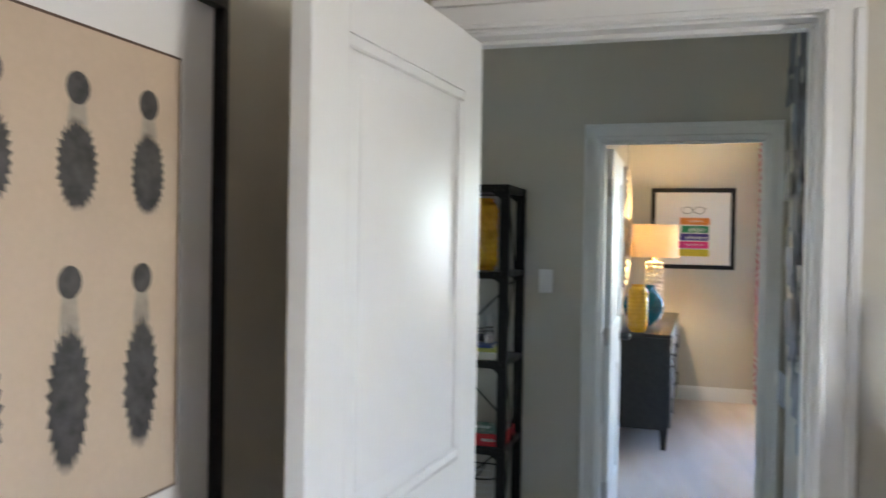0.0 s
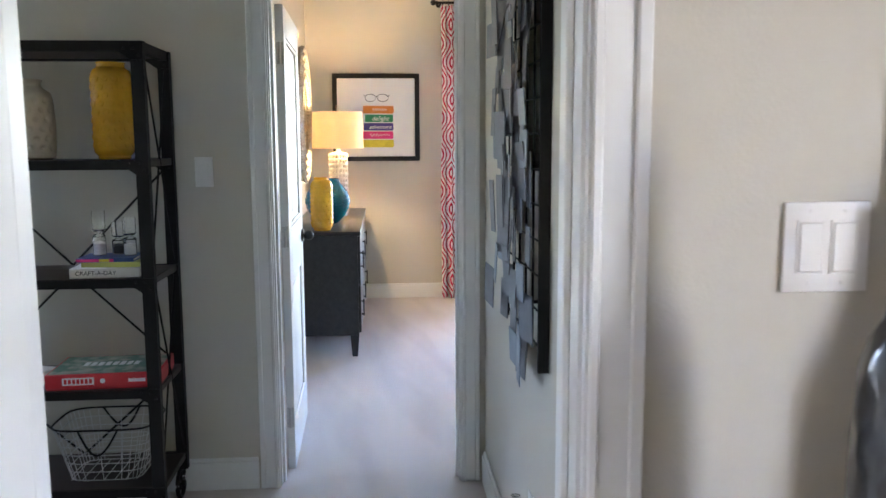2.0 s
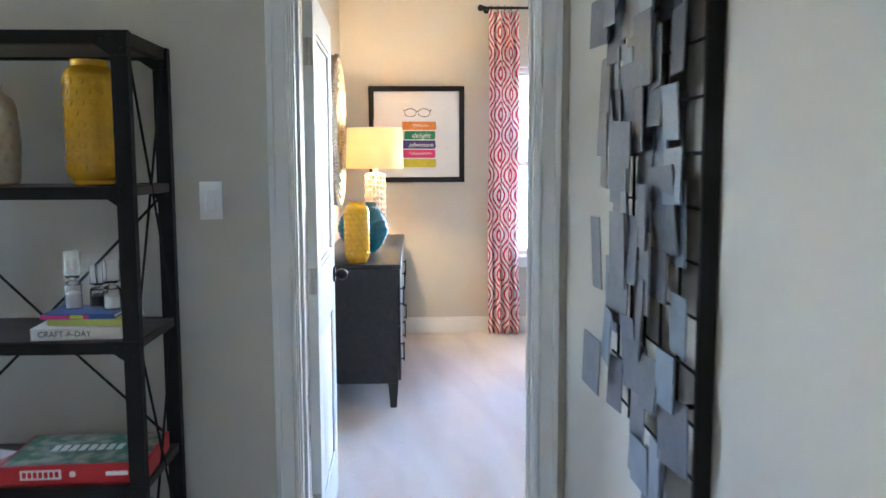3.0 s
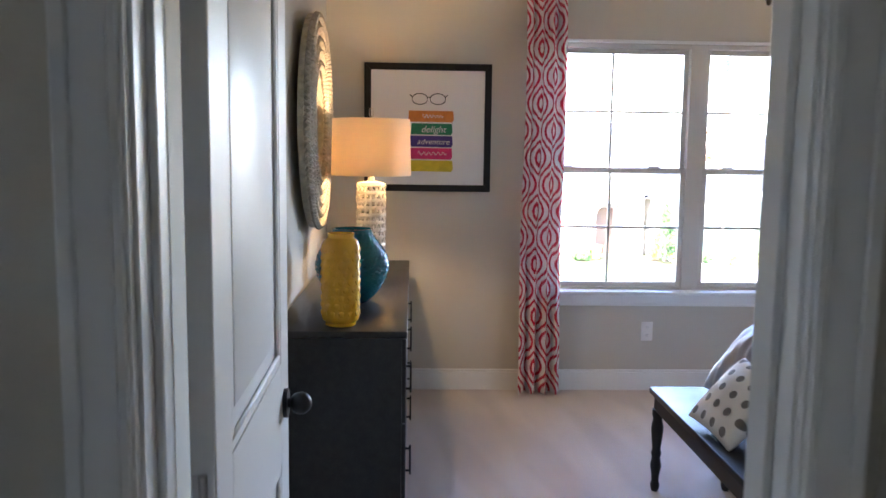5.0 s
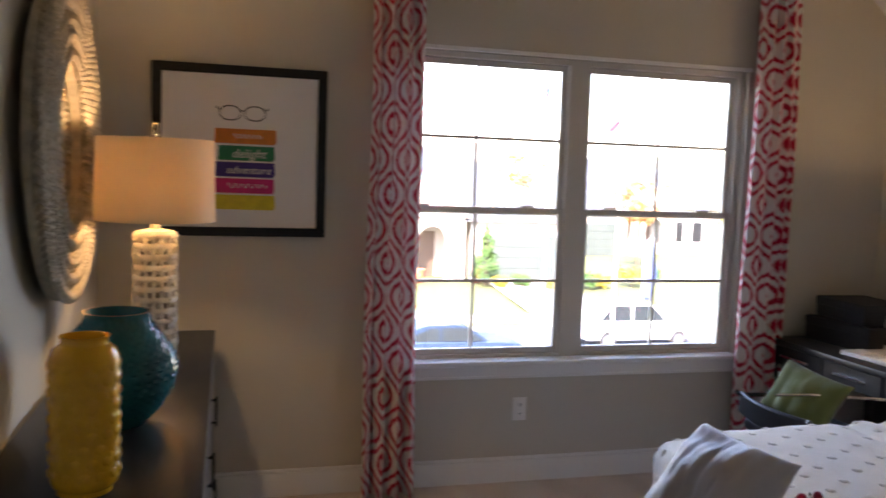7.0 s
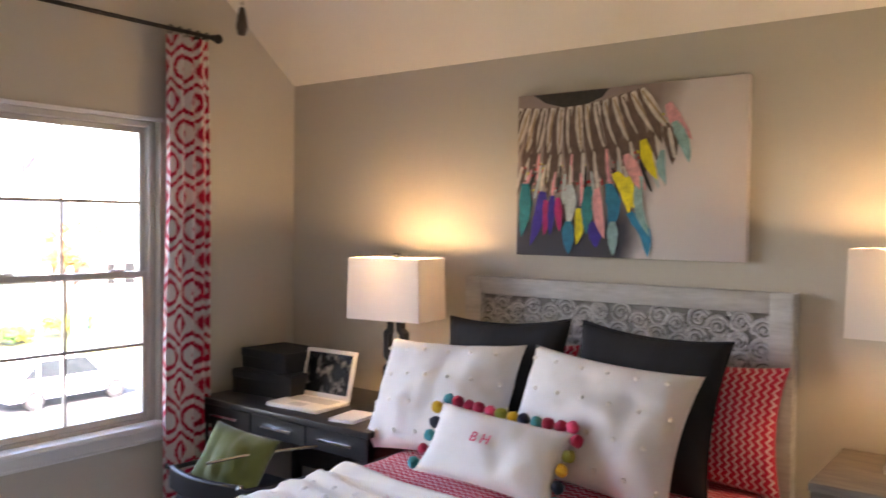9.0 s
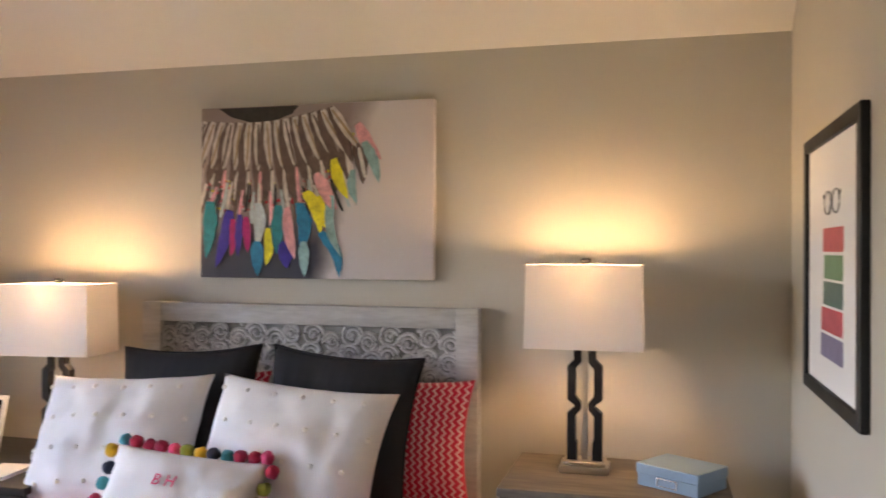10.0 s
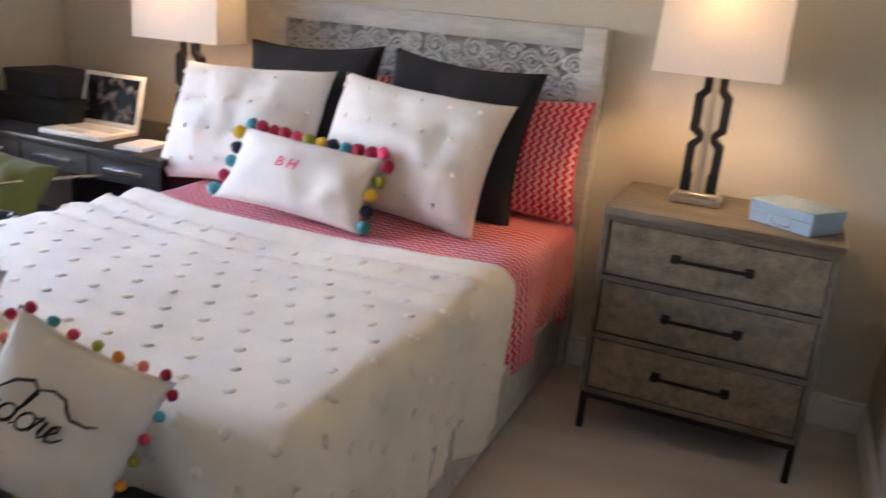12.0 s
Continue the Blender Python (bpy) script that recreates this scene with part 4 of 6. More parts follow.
def facing_bed(x, y, z, lean, spin=0.0, yaw=0.0):
    """A pillow's pose: its face turned to the foot of the bed, leaning back by lean."""
    a = radians(lean)
    m = Matrix(((0, math.sin(a), -math.cos(a), 0), (-1, 0, 0, 0), (0, math.cos(a), math.sin(a), 0), (0, 0, 0, 1)))
    return Matrix.Translation((x, y, z)) @ Matrix.Rotation(radians(yaw), 4, "Z") @ m @ Matrix.Rotation(radians(spin), 4, "Z")


def pillow(label, w, h, t, m, material, seed, ears=0.10, wrinkle=1.0, pleats=0, piping=None, turned=False):
    root = new("pillow")
    root.empty_display_size = 0.1
    root.matrix_world = m
    tagged(root, label, "pillow")
    n = 30

    def side(s):
        def f(u, v):
            a, b = 2 * u - 1, 2 * v - 1
            k = ((1 - a * a) * (1 - b * b)) ** 0.42
            x = w / 2 * a * (1 - ears * (1 - b * b))
            y = h / 2 * b * (1 - ears * (1 - a * a))
            nz = noise.noise((x * 6 + seed, y * 6, s * 2.0)) * 0.014 + noise.noise((x * 16 + seed, y * 16, s)) * 0.006
            z = s * k * (t / 2 + wrinkle * nz)
            if pleats:
                z += s * k * 0.011 * abs(math.sin(pleats * math.pi * a))
            return (x, y, z)
        return f
    bm = B()
    sheet(bm, n, n, side(1), lambda u, v: (v * h, u * w) if turned else (u * w, v * h))
    sheet(bm, n, n, side(-1), lambda u, v: (u * w, v * h))
    bmesh.ops.remove_doubles(bm, verts=bm.verts, dist=1e-5)
    part("cushion", bm, material, root, sharp=180)
    if piping:
        edge = []
        for q in np.linspace(0, 4, 97)[:-1]:
            s, r = int(q), q - int(q)
            a, b = ((2 * r - 1, -1), (1, 2 * r - 1), (1 - 2 * r, 1), (-1, 1 - 2 * r))[s]
            edge.append((w / 2 * a * (1 - ears * (1 - b * b)), h / 2 * b * (1 - ears * (1 - a * a)), 0))
        part("piping", tube(B(), edge, 0.005, 6, True), piping, root)
    return root, side(1)


def tufts(root, f, nx, ny, material, r=0.008):
    bm = B()
    for j in range(ny):
        for i in range(nx):
            p = Vector(f((i + 0.5 + 0.25 * (-1) ** j) / nx, (j + 0.5) / ny))
            bmesh.ops.create_icosphere(bm, subdivisions=1, radius=r, matrix=Matrix.Translation(p))
    tagged(part("tuft", bm, material, root), kind="stuff")


def pompoms(root, w, h, ears, n, r, sides, keys):
    k = 0
    for s in sides:
        for i in range(n[s % 2]):
            q = 2 * (i + 0.5) / n[s % 2] - 1
            a, b = ((q, -1), (1, q), (-q, 1), (-1, -q))[s]
            p = (w / 2 * a * (1 - ears * (1 - b * b)) + (a if s % 2 else 0) * r * 0.7, h / 2 * b * (1 - ears * (1 - a * a)) + (0 if s % 2 else b) * r * 0.7, 0.004 * (-1) ** i)
            bm = ball(B(), p, r, 2)
            for v in bm.verts:
                v.co += (v.co - Vector(p)) * 0.22 * noise.noise(v.co * 90)
            part("pompom", bm, POM[keys[k % len(keys)]], root)
            k += 1


for y, lab in ((5.99, "coral red zigzag-patterned pillow beside the nightstand"), (6.88, "coral red zigzag-patterned pillow behind a charcoal one")):
    pillow(lab, 0.70, 0.50, 0.16, facing_bed(3.585, y, 0.925, 10), REDSHEET, y, turned=True)
for y, sp in ((6.165, -3), (6.84, 3)):
    pillow("charcoal pleated square pillow standing at the headboard", 0.65, 0.63, 0.19, facing_bed(3.45, y, 0.975, 16, sp), CHARCOAL, y, 0.10, 1.3, 9, CHARCOAL)
for y, sp in ((6.265, -4), (7.02, 3)):
    r, f = pillow("white cotton pillow with small tufts leaning at the bed's head", 0.745, 0.54, 0.25, facing_bed(3.255, y, 0.93, 28, sp), COTTON, y * 3, 0.085, 2.0)
    tufts(r, f, 6, 4, TUFTYARN, 0.0115)
r, f = pillow("small white oblong pillow with red initials and pompom edge", 0.62, 0.31, 0.15, facing_bed(2.99, 6.57, 0.82, 36, -5, 6), COTTON, 2.2, 0.10, 2.0)
words("embroidered_initials", "B H", 0.056, POM["pink"], pose(-0.03, 0.015, 0.084), r, 0.0015, 0.15)
pompoms(r, 0.62, 0.31, 0.10, (12, 5), 0.026, (1, 2, 3), ("teal", "navy", "yellow", "green", "red", "pink", "red", "red", "teal", "navy", "yellow", "green", "pink", "red", "red", "red", "teal", "yellow", "navy", "teal", "red"))

# ---- bench with pillows ----
bench = thing("bench", "black wooden bench with turned legs at the foot of the bed", "bench", (1.37, 6.38, 0))
part("seat", box(B(), -0.20, 0.20, -0.63, 0.63, 0.452, 0.482, 0.006, 2), BLACK, bench)
bm = B()
for a, b, c, d in ((-0.18, 0.18, -0.61, -0.59), (-0.18, 0.18, 0.59, 0.61), (-0.18, -0.16, -0.59, 0.59), (0.16, 0.18, -0.59, 0.59)):
    box(bm, a, b, c, d, 0.38, 0.452)
part("apron", bm, BLACK, bench)
LEG = [(0.014, 0), (0.018, 0.01), (0.022, 0.03), (0.016, 0.05), (0.018, 0.08), (0.026, 0.12), (0.018, 0.16), (0.024, 0.18), (0.018, 0.2), (0.024, 0.25), (0.028, 0.3), (0.02, 0.34), (0.026, 0.36), (0.026, 0.385)]
for sx in (-1, 1):
    for sy in (-1, 1):
        part("leg", lathe(B(), LEG, (sx * 0.165, sy * 0.595, 0), 16), BLACK, bench)
g = Graph("polka_dot_cotton")
uv = g.xyz(g.co("UV"))
cx = g.m("MULTIPLY", uv[0], 1 / 0.078)
ry = g.m("MULTIPLY", uv[1], 1 / 0.068)
shift = g.m("MULTIPLY", g.m("MODULO", g.m("FLOOR", ry), 2.0), 0.5)
du = g.m("MULTIPLY", g.m("SUBTRACT", g.m("FRACT", g.m("ADD", cx, shift)), 0.5), 0.078)
dv = g.m("MULTIPLY", g.m("SUBTRACT", g.m("FRACT", ry), 0.5), 0.068)
dot = g.m("LESS_THAN", g.m("ADD", g.m("MULTIPLY", du, du), g.m("MULTIPLY", dv, dv)), 0.018 ** 2)
g.bump(g.noise(500.0, 1.0), 0.3, 0.002)
POLKA = g.set(g.mix(dot, (0.76, 0.73, 0.68), (0.17, 0.155, 0.14)), 0.85, Sheen_Weight=0.2)
pillow("grey ruched satin pillow leaning on the bed's foot", 0.41, 0.41, 0.16, facing_bed(1.545, 6.725, 0.66, 41, -1.3, 9), GREYSATIN, 4.0, 0.05, 3.0, 11)
pillow("white polka-dot pillow lying against the grey one", 0.33, 0.32, 0.12, facing_bed(1.308, 6.355, 0.612, 42, -7, 11.5), POLKA, 9.0, 0.07)
r, f = pillow("white pillow with black script and small pompoms on the bench", 0.35, 0.34, 0.12, facing_bed(1.45, 6.115, 0.662, 22, -20, 20), COTTON, 12.0, 0.09)


def cursive(root, at, k):
    """The word adore in joined handwriting, with long swashes; k is the height of a small letter."""
    def oval(x, start=50, sweep=350):
        return [(x + 0.45 + 0.42 * math.cos(radians(start + sweep * q)), 0.5 + 0.5 * math.sin(radians(start + sweep * q))) for q in np.linspace(0, 1, 16)]
    strokes = (
        ("a", oval(0.0) + [(0.9, 0.9), (0.86, 0.25), (1.0, 0.04), (1.25, 0.3)]),
        ("d", oval(1.15) + [(2.1, 1.3), (2.2, 2.1), (2.08, 2.2), (2.02, 1.5), (2.0, 0.25), (2.15, 0.04), (2.4, 0.3)]),
        ("o", oval(2.3) + [(2.95, 0.85), (3.3, 0.95)]),
        ("r", [(3.2, 0.1), (3.38, 1.1), (3.42, 0.92), (3.68, 0.95), (3.66, 0.25), (3.82, 0.04), (4.05, 0.25)]),
        ("e", [(3.95, 0.25), (4.45, 0.7), (4.35, 1.02), (4.1, 0.85), (4.05, 0.4), (4.25, 0.04), (4.6, 0.15), (4.9, 0.5)]),
        ("swash", [(2.1, 2.2), (2.8, 2.5), (3.6, 2.35), (4.0, 1.9), (4.5, 1.55), (5.4, 1.6), (5.9, 1.85)]),
        ("swash", [(0.2, 1.3), (0.8, 2.2), (1.6, 2.55), (2.1, 2.2)]))
    for name, pts in strokes:
        pts = [(k * (x - 2.6 + 0.3 * y), k * (y - 1.0), 0.0) for x, y in pts]
        bm = tube(B(), pts, 0.0032, 6, taper=lambda q: 0.5 + 0.7 * math.sin(math.pi * q))
        bm.transform(at)
        part("script_letter" if len(name) == 1 else "script_swash", bm, BLACK, root)


cursive(r, pose(-0.04, 0.015, 0.064), 0.036)
pompoms(r, 0.35, 0.34, 0.09, (7, 7), 0.012, (0, 1, 2, 3), ("red", "coral", "orange", "green", "pink", "teal", "red"))

# ---- feather painting over the bed ----
pt = thing("canvas_painting", "large canvas painting of hanging feathers and beads", "painting", (HX - 0.002, 6.405, 1.945))
PWID, PHEI = 1.10, 0.768
g = Graph("painted_ground")
xyz = g.xyz(g.co())
yy = g.m("ADD", g.m("MULTIPLY", xyz[1], 1.0), g.m("MULTIPLY", g.m("SUBTRACT", g.noise(5.0, 4.0), 0.5), 0.16))
dark = g.ramp(g.m("ADD", yy, g.m("MULTIPLY", xyz[2], 0.28)), -0.20, -0.08)
low = g.ramp(g.m("ADD", xyz[2], g.m("MULTIPLY", g.m("SUBTRACT", g.noise(7.0, 3.0), 0.5), 0.15)), -0.08, -0.22)
grounds = g.mix(dark, (0.70, 0.63, 0.61), (0.33, 0.26, 0.235))
grounds = g.mix(g.m("MULTIPLY", low, dark), grounds, (0.06, 0.06, 0.075))
g.bump(g.noise(420.0, 1.0), 0.3, 0.001)
part("canvas", box(B(), -0.04, 0, -PWID / 2, PWID / 2, -PHEI / 2, PHEI / 2, 0.004, 2), g.set(grounds, 0.8), pt)
FEATHER = {k: surface("paint_" + k, c, 0.7, var=0.35, scale=30, grain=160, bump=0.2) for k, c in dict(
    white=(0.62, 0.56, 0.5), brown=(0.13, 0.085, 0.07), tan=(0.38, 0.27, 0.16), dark=(0.03, 0.025, 0.025), teal=(0.0, 0.22, 0.25), blue=(0.0, 0.20, 0.36),
    navy=(0.04, 0.02, 0.30), magenta=(0.42, 0.01, 0.14), yellow=(0.78, 0.66, 0.02), aqua=(0.26, 0.45, 0.45), pink=(0.78, 0.36, 0.38), red=(0.5, 0.02, 0.03), pale=(0.45, 0.52, 0.52)).items()}
layer = [0.0404]


def plume(a, b, w, key, bend_by=0.0, blunt=0.0):
    """A painted feather from a to b; first number runs to the viewer's right."""
    layer[0] += 0.00006
    ax, az, bx, bz = *a, *b
    d = Vector((bx - ax, bz - az))
    nrm = Vector((-d.y, d.x)).normalized()
    L, R = [], []
    for q in np.linspace(0, 1, 9):
        c = Vector((ax, az)) + d * q + nrm * bend_by * math.sin(math.pi * q)
        k = w / 2 * (math.sin(math.pi * (0.08 + 0.92 * q) ** 0.8) ** 0.7 if not blunt else 1 - 0.35 * abs(2 * q - 1) ** 3)
        k *= 1 + 0.12 * rnd.uniform(-1, 1)
        L.append(c + nrm * k)
        R.append(c - nrm * k)
    lim = (PWID / 2 - 0.004, PHEI / 2 - 0.004)
    ring = [(-layer[0], -max(-lim[0], min(lim[0], p.x)), max(-lim[1], min(lim[1], p.y))) for p in L + R[::-1]]
    bm = B()
    vs = [bm.verts.new(p) for p in ring]
    for i in range(8):
        bm.faces.new((vs[i], vs[i + 1], vs[16 - i], vs[17 - i]))
    part("painted_feather", bm, FEATHER[key], pt)


bm = B()
vs = [bm.verts.new((-0.0404, -p[0], p[1])) for p in ((-0.46, 0.38), (-0.07, 0.38), (-0.10, 0.345), (-0.18, 0.318), (-0.30, 0.312), (-0.40, 0.34))]
bm.faces.new(vs)
part("painted_shade", bm, FEATHER["dark"], pt)
rnd = random.Random(11)
for i in range(15):
    q = i / 14
    a = (-0.53 + 0.62 * q, 0.325 - 0.03 * math.sin(math.pi * q) + 0.04 * q)
    b = (a[0] + (q - 0.42) * 0.20, a[1] - 0.20 - 0.03 * math.sin(math.pi * q) + 0.02 * q)
    plume((b[0] - 0.006, b[1] + 0.02), (b[0] + (q - 0.42) * 0.05, b[1] - 0.16), 0.06, "brown", 0.012 * (-1) ** i)
    plume((b[0] + 0.01, b[1]), (b[0] + 0.01 + (q - 0.42) * 0.05, b[1] - 0.13), 0.018, "pink" if i % 3 == 0 else "white", 0, 1)
    plume((a[0] - 0.012, a[1]), (b[0] - 0.018, b[1] - 0.07), 0.055, "brown", 0.008 * (-1) ** i)
    plume(a, b, 0.042, "white")
    plume((a[0], a[1] - 0.01), (b[0], b[1] + 0.02), 0.011, "tan" if i % 3 else "brown", 0, 1)
for i in range(26):
    q = i / 25
    x0q, z0q = -0.52 + 0.66 * q, 0.02 + 0.07 * max(0.0, q - 0.5) - 0.03 * math.sin(math.pi * q)
    plume((x0q, z0q + rnd.uniform(0.0, 0.05)), (x0q + (q - 0.45) * 0.12, z0q - rnd.uniform(0.08, 0.15)), 0.016, ("white", "brown", "pink", "dark", "pale")[i % 5], 0.004 * (-1) ** i, 1)
for a, b, w, key, cv in (((-0.50, -0.04), (-0.52, -0.30), 0.07, "teal", 0.01), ((-0.40, -0.08), (-0.47, -0.34), 0.06, "navy", 0.01), ((-0.385, -0.12), (-0.395, -0.29), 0.045, "magenta", 0.01),
                         ((-0.35, -0.10), (-0.36, -0.29), 0.04, "navy", 0), ((-0.32, -0.11), (-0.31, -0.27), 0.04, "magenta", 0), ((-0.26, -0.05), (-0.265, -0.24), 0.06, "pale", 0.01),
                         ((-0.265, -0.22), (-0.26, -0.375), 0.06, "blue", 0), ((-0.21, -0.16), (-0.22, -0.33), 0.05, "yellow", 0.01), ((-0.16, -0.06), (-0.17, -0.28), 0.06, "teal", 0),
                         ((-0.13, -0.22), (-0.12, -0.34), 0.07, "navy", 0), ((-0.12, -0.07), (-0.08, -0.30), 0.055, "pink", -0.01), ((-0.06, -0.05), (-0.05, -0.26), 0.07, "blue", 0.02),
                         ((-0.04, -0.22), (-0.035, -0.375), 0.05, "aqua", 0), ((-0.03, 0.0), (0.04, -0.19), 0.06, "yellow", 0.02), ((0.03, -0.02), (0.075, -0.17), 0.05, "yellow", -0.01),
                         ((0.04, -0.18), (0.13, -0.375), 0.06, "blue", 0.03), ((0.09, -0.02), (0.14, -0.29), 0.045, "aqua", -0.03), ((0.02, 0.08), (0.09, -0.08), 0.05, "pink", 0.0),
                         ((0.10, 0.14), (0.17, -0.04), 0.055, "yellow", -0.01), ((0.19, 0.09), (0.21, -0.06), 0.04, "aqua", -0.015), ((0.21, 0.29), (0.32, 0.13), 0.055, "pink", -0.01),
                         ((0.24, 0.21), (0.31, 0.03), 0.05, "aqua", 0.01)):
    plume(a, b, w, key, cv)
for i in range(230):
    q = rnd.random()
    if i < 190:
        px, pz = -0.53 + 0.62 * q, 0.06 - 0.14 * rnd.random() + 0.10 * max(0, q - 0.6)
    else:
        px, pz = 0.05 + 0.17 * q, 0.02 + 0.22 * q + 0.05 * rnd.random()
    bm = ball(B(), (-0.0410, -px, pz), rnd.uniform(0.004, 0.008), 1)
    bm.transform(Matrix.Translation((-0.0410, 0, 0)) @ Matrix.Diagonal((0.15, 1, 1, 1)) @ Matrix.Translation((0.0410, 0, 0)))
    part("painted_bead", bm, FEATHER[rnd.choice(("red", "red", "yellow", "pink", "white", "red"))], pt)


# ---- nightstand, its lamp and box ----
ns = thing("nightstand", "grey-brown oak nightstand with three drawers on dark metal legs", "nightstand", (3.225, 5.083, 0))
w2 = 0.385
part("top", box(B(), -0.012, 0.525, -w2 - 0.006, w2 + 0.006, 0.838, 0.868, 0.004, 2), GREYOAK, ns)
for y in (-w2, w2 - 0.022):
    part("side_panel", box(B(), 0.0, 0.515, y, y + 0.022, 0.155, 0.838, 0.002, 1), GREYOAK, ns)
part("back_panel", box(B(), 0.495, 0.515, -w2 + 0.022, w2 - 0.022, 0.155, 0.838), GREYOAK, ns)
for z in (0.155, 0.377, 0.598, 0.818):
    part("drawer_rail", box(B(), 0.0, 0.495, -w2 + 0.022, w2 - 0.022, z, z + 0.02), GREYOAK, ns)
HERRING = wood("herringbone_oak", (0.105, 0.082, 0.056), (0.27, 0.22, 0.155), 0.55, (8.0, 6.0, 9.0), 0.6)
for z in (0.177, 0.399, 0.620):
    bm = B()
    box(bm, 0.006, 0.024, -w2 + 0.027, w2 - 0.027, z + 0.003, z + 0.195, 0.003, 1)
    d = part("drawer", bm, HERRING, ns)
    for k in range(22):
        yc = -w2 + 0.05 + k * 0.0325
        if yc > w2 - 0.06:
            break
        bm = B()
        up = 1 if yc < 0 else -1
        poly(bm, [(0.006, yc, z + 0.006), (0.006, yc + 0.030, z + 0.006), (0.006, yc + 0.030 + up * 0.0, z + 0.192), (0.006, yc, z + 0.192)], (-0.0015 - 0.0008 * (k % 3), 0, 0))
        part("slat", bm, HERRING, d)
    bm = B()
    zc = z + 0.105
    for s in (-1, 1):
        rod(bm, (0.006, s * 0.12, zc), (-0.028, s * 0.12, zc), 0.006, 8)
        box(bm, 0.0005, 0.0042, s * 0.12 - 0.016, s * 0.12 + 0.016, zc - 0.012, zc + 0.012)
        box(bm, -0.036, -0.020, s * 0.12 - 0.012, s * 0.12 + 0.012, zc - 0.010, zc + 0.010, 0.002, 1)
    rod(bm, (-0.028, -0.135, zc), (-0.028, 0.135, zc), 0.0065, 10)
    part("handle", bm, IRON, d, "dark bronze bar handle")
for x in (0.01, 0.485):
    for y in (-w2 + 0.005, w2 - 0.030):
        part("leg", box(B(), x, x + 0.025, y, y + 0.025, 0.0, 0.155), IRON, ns)
bm = B()
box(bm, 0.012, 0.03, -w2 + 0.03, w2 - 0.03, 0.128, 0.154)
part("stretcher", bm, IRON, ns)
bx = thing("storage_box", "pale blue lidded card box with a metal label holder", "box", (3.41, 4.855, 0.868), -33)
CARD = surface("pale_blue_card", (0.24, 0.34, 0.43), 0.6, var=0.05, bump=0.1)
part("body", box(B(), -0.093, 0.093, -0.118, 0.118, 0, 0.055, 0.002, 1), CARD, bx)
part("lid", box(B(), -0.097, 0.097, -0.122, 0.122, 0.042, 0.078, 0.003, 1), CARD, bx)
bm = B()
for a, b, c, d in ((-0.04, 0.04, 0.010, 0.014), (-0.04, 0.04, 0.036, 0.040), (-0.04, -0.035, 0.014, 0.036), (0.035, 0.04, 0.014, 0.036)):
    box(bm, -0.0965, -0.093, a, b, c, d)
part("label_holder", bm, CHROME, bx)


def box_lamp(at, rz, label):
    """Table lamp with a rectangular shade on two black chain-shaped uprights."""
    root = thing("table_lamp", label, "lamp", at, rz, "bedside lamps")
    part("base", box(B(), -0.06, 0.06, -0.09, 0.09, 0, 0.028, 0.004, 2), BRASS, root)
    part("base_step", box(B(), -0.05, 0.05, -0.078, 0.078, 0.028, 0.042, 0.003, 1), BRASS, root)
    for s in (-1, 1):
        bm = B()
        segs = [((0.028, 0.042), (0.064, 0.042), (0.064, 0.110), (0.028, 0.110)), ((0.034, 0.110), (0.064, 0.110), (0.064, 0.215), (0.034, 0.205)), ((0.013, 0.230), (0.034, 0.205), (0.064, 0.215), (0.036, 0.240)),
                ((0.013, 0.230), (0.036, 0.240), (0.036, 0.244), (0.013, 0.254)), ((0.013, 0.254), (0.036, 0.244), (0.064, 0.265), (0.034, 0.279)), ((0.034, 0.279), (0.064, 0.265), (0.064, 0.390), (0.034, 0.380)),
                ((0.013, 0.405), (0.034, 0.380), (0.064, 0.390), (0.040, 0.415)), ((0.013, 0.405), (0.040, 0.415), (0.040, 0.455), (0.013, 0.455))]
        for sg in segs:
            poly(bm, [(-0.022, s * y, z) for y, z in sg], (0.044, 0, 0))
        bmesh.ops.remove_doubles(bm, verts=bm.verts, dist=1e-4)
        part("upright", bm, BLACK, root, "black angular upright")
    bm = B()
    box(bm, -0.006, 0.006, -0.011, 0.011, 0.042, 0.47)
    part("stem", bm, BRASS, root)
    z0, z1, a0, b0, a1, b1 = 0.462, 0.768, 0.132, 0.213, 0.126, 0.206
    bm = B()
    t = 0.003
    loops = []
    for a, b, z in ((a0, b0, z0), (a1, b1, z1), (a1 - t, b1 - t, z1), (a0 - t, b0 - t, z0)):
        loops.append([bm.verts.new((sx * a, sy * b, z)) for sx, sy in ((-1, -1), (1, -1), (1, 1), (-1, 1))])
    for i in range(4):
        for j in range(4):
            p, q = loops[i], loops[(i + 1) % 4]
            bm.faces.new((p[j], p[(j + 1) % 4], q[(j + 1) % 4], q[j]))
    part("shade", bm, SHADE, root, "white rectangular fabric shade, lit")
    bm = B()
    rod(bm, (0, 0, 0.47), (0, 0, z1 + 0.005), 0.004, 8)
    rod(bm, (-a1 + 0.004, 0, z1 - 0.01), (a1 - 0.004, 0, z1 - 0.01), 0.002, 6)
    rod(bm, (0, -b1 + 0.004, z1 - 0.01), (0, b1 - 0.004, z1 - 0.01), 0.002, 6)
    part("shade_carrier", bm, BRASS, root)
    part("finial", box(B(), -0.008, 0.008, -0.017, 0.017, z1 + 0.002, z1 + 0.022, 0.002, 1), BLACK, root)
    return root


box_lamp((LAMP_R[0], LAMP_R[1], 0.868), 0, "lit table lamp with white box shade on the nightstand")
DESKZ = 0.765
box_lamp((LAMP_L[0], LAMP_L[1], DESKZ), 7.6, "lit table lamp with white box shade on the desk")

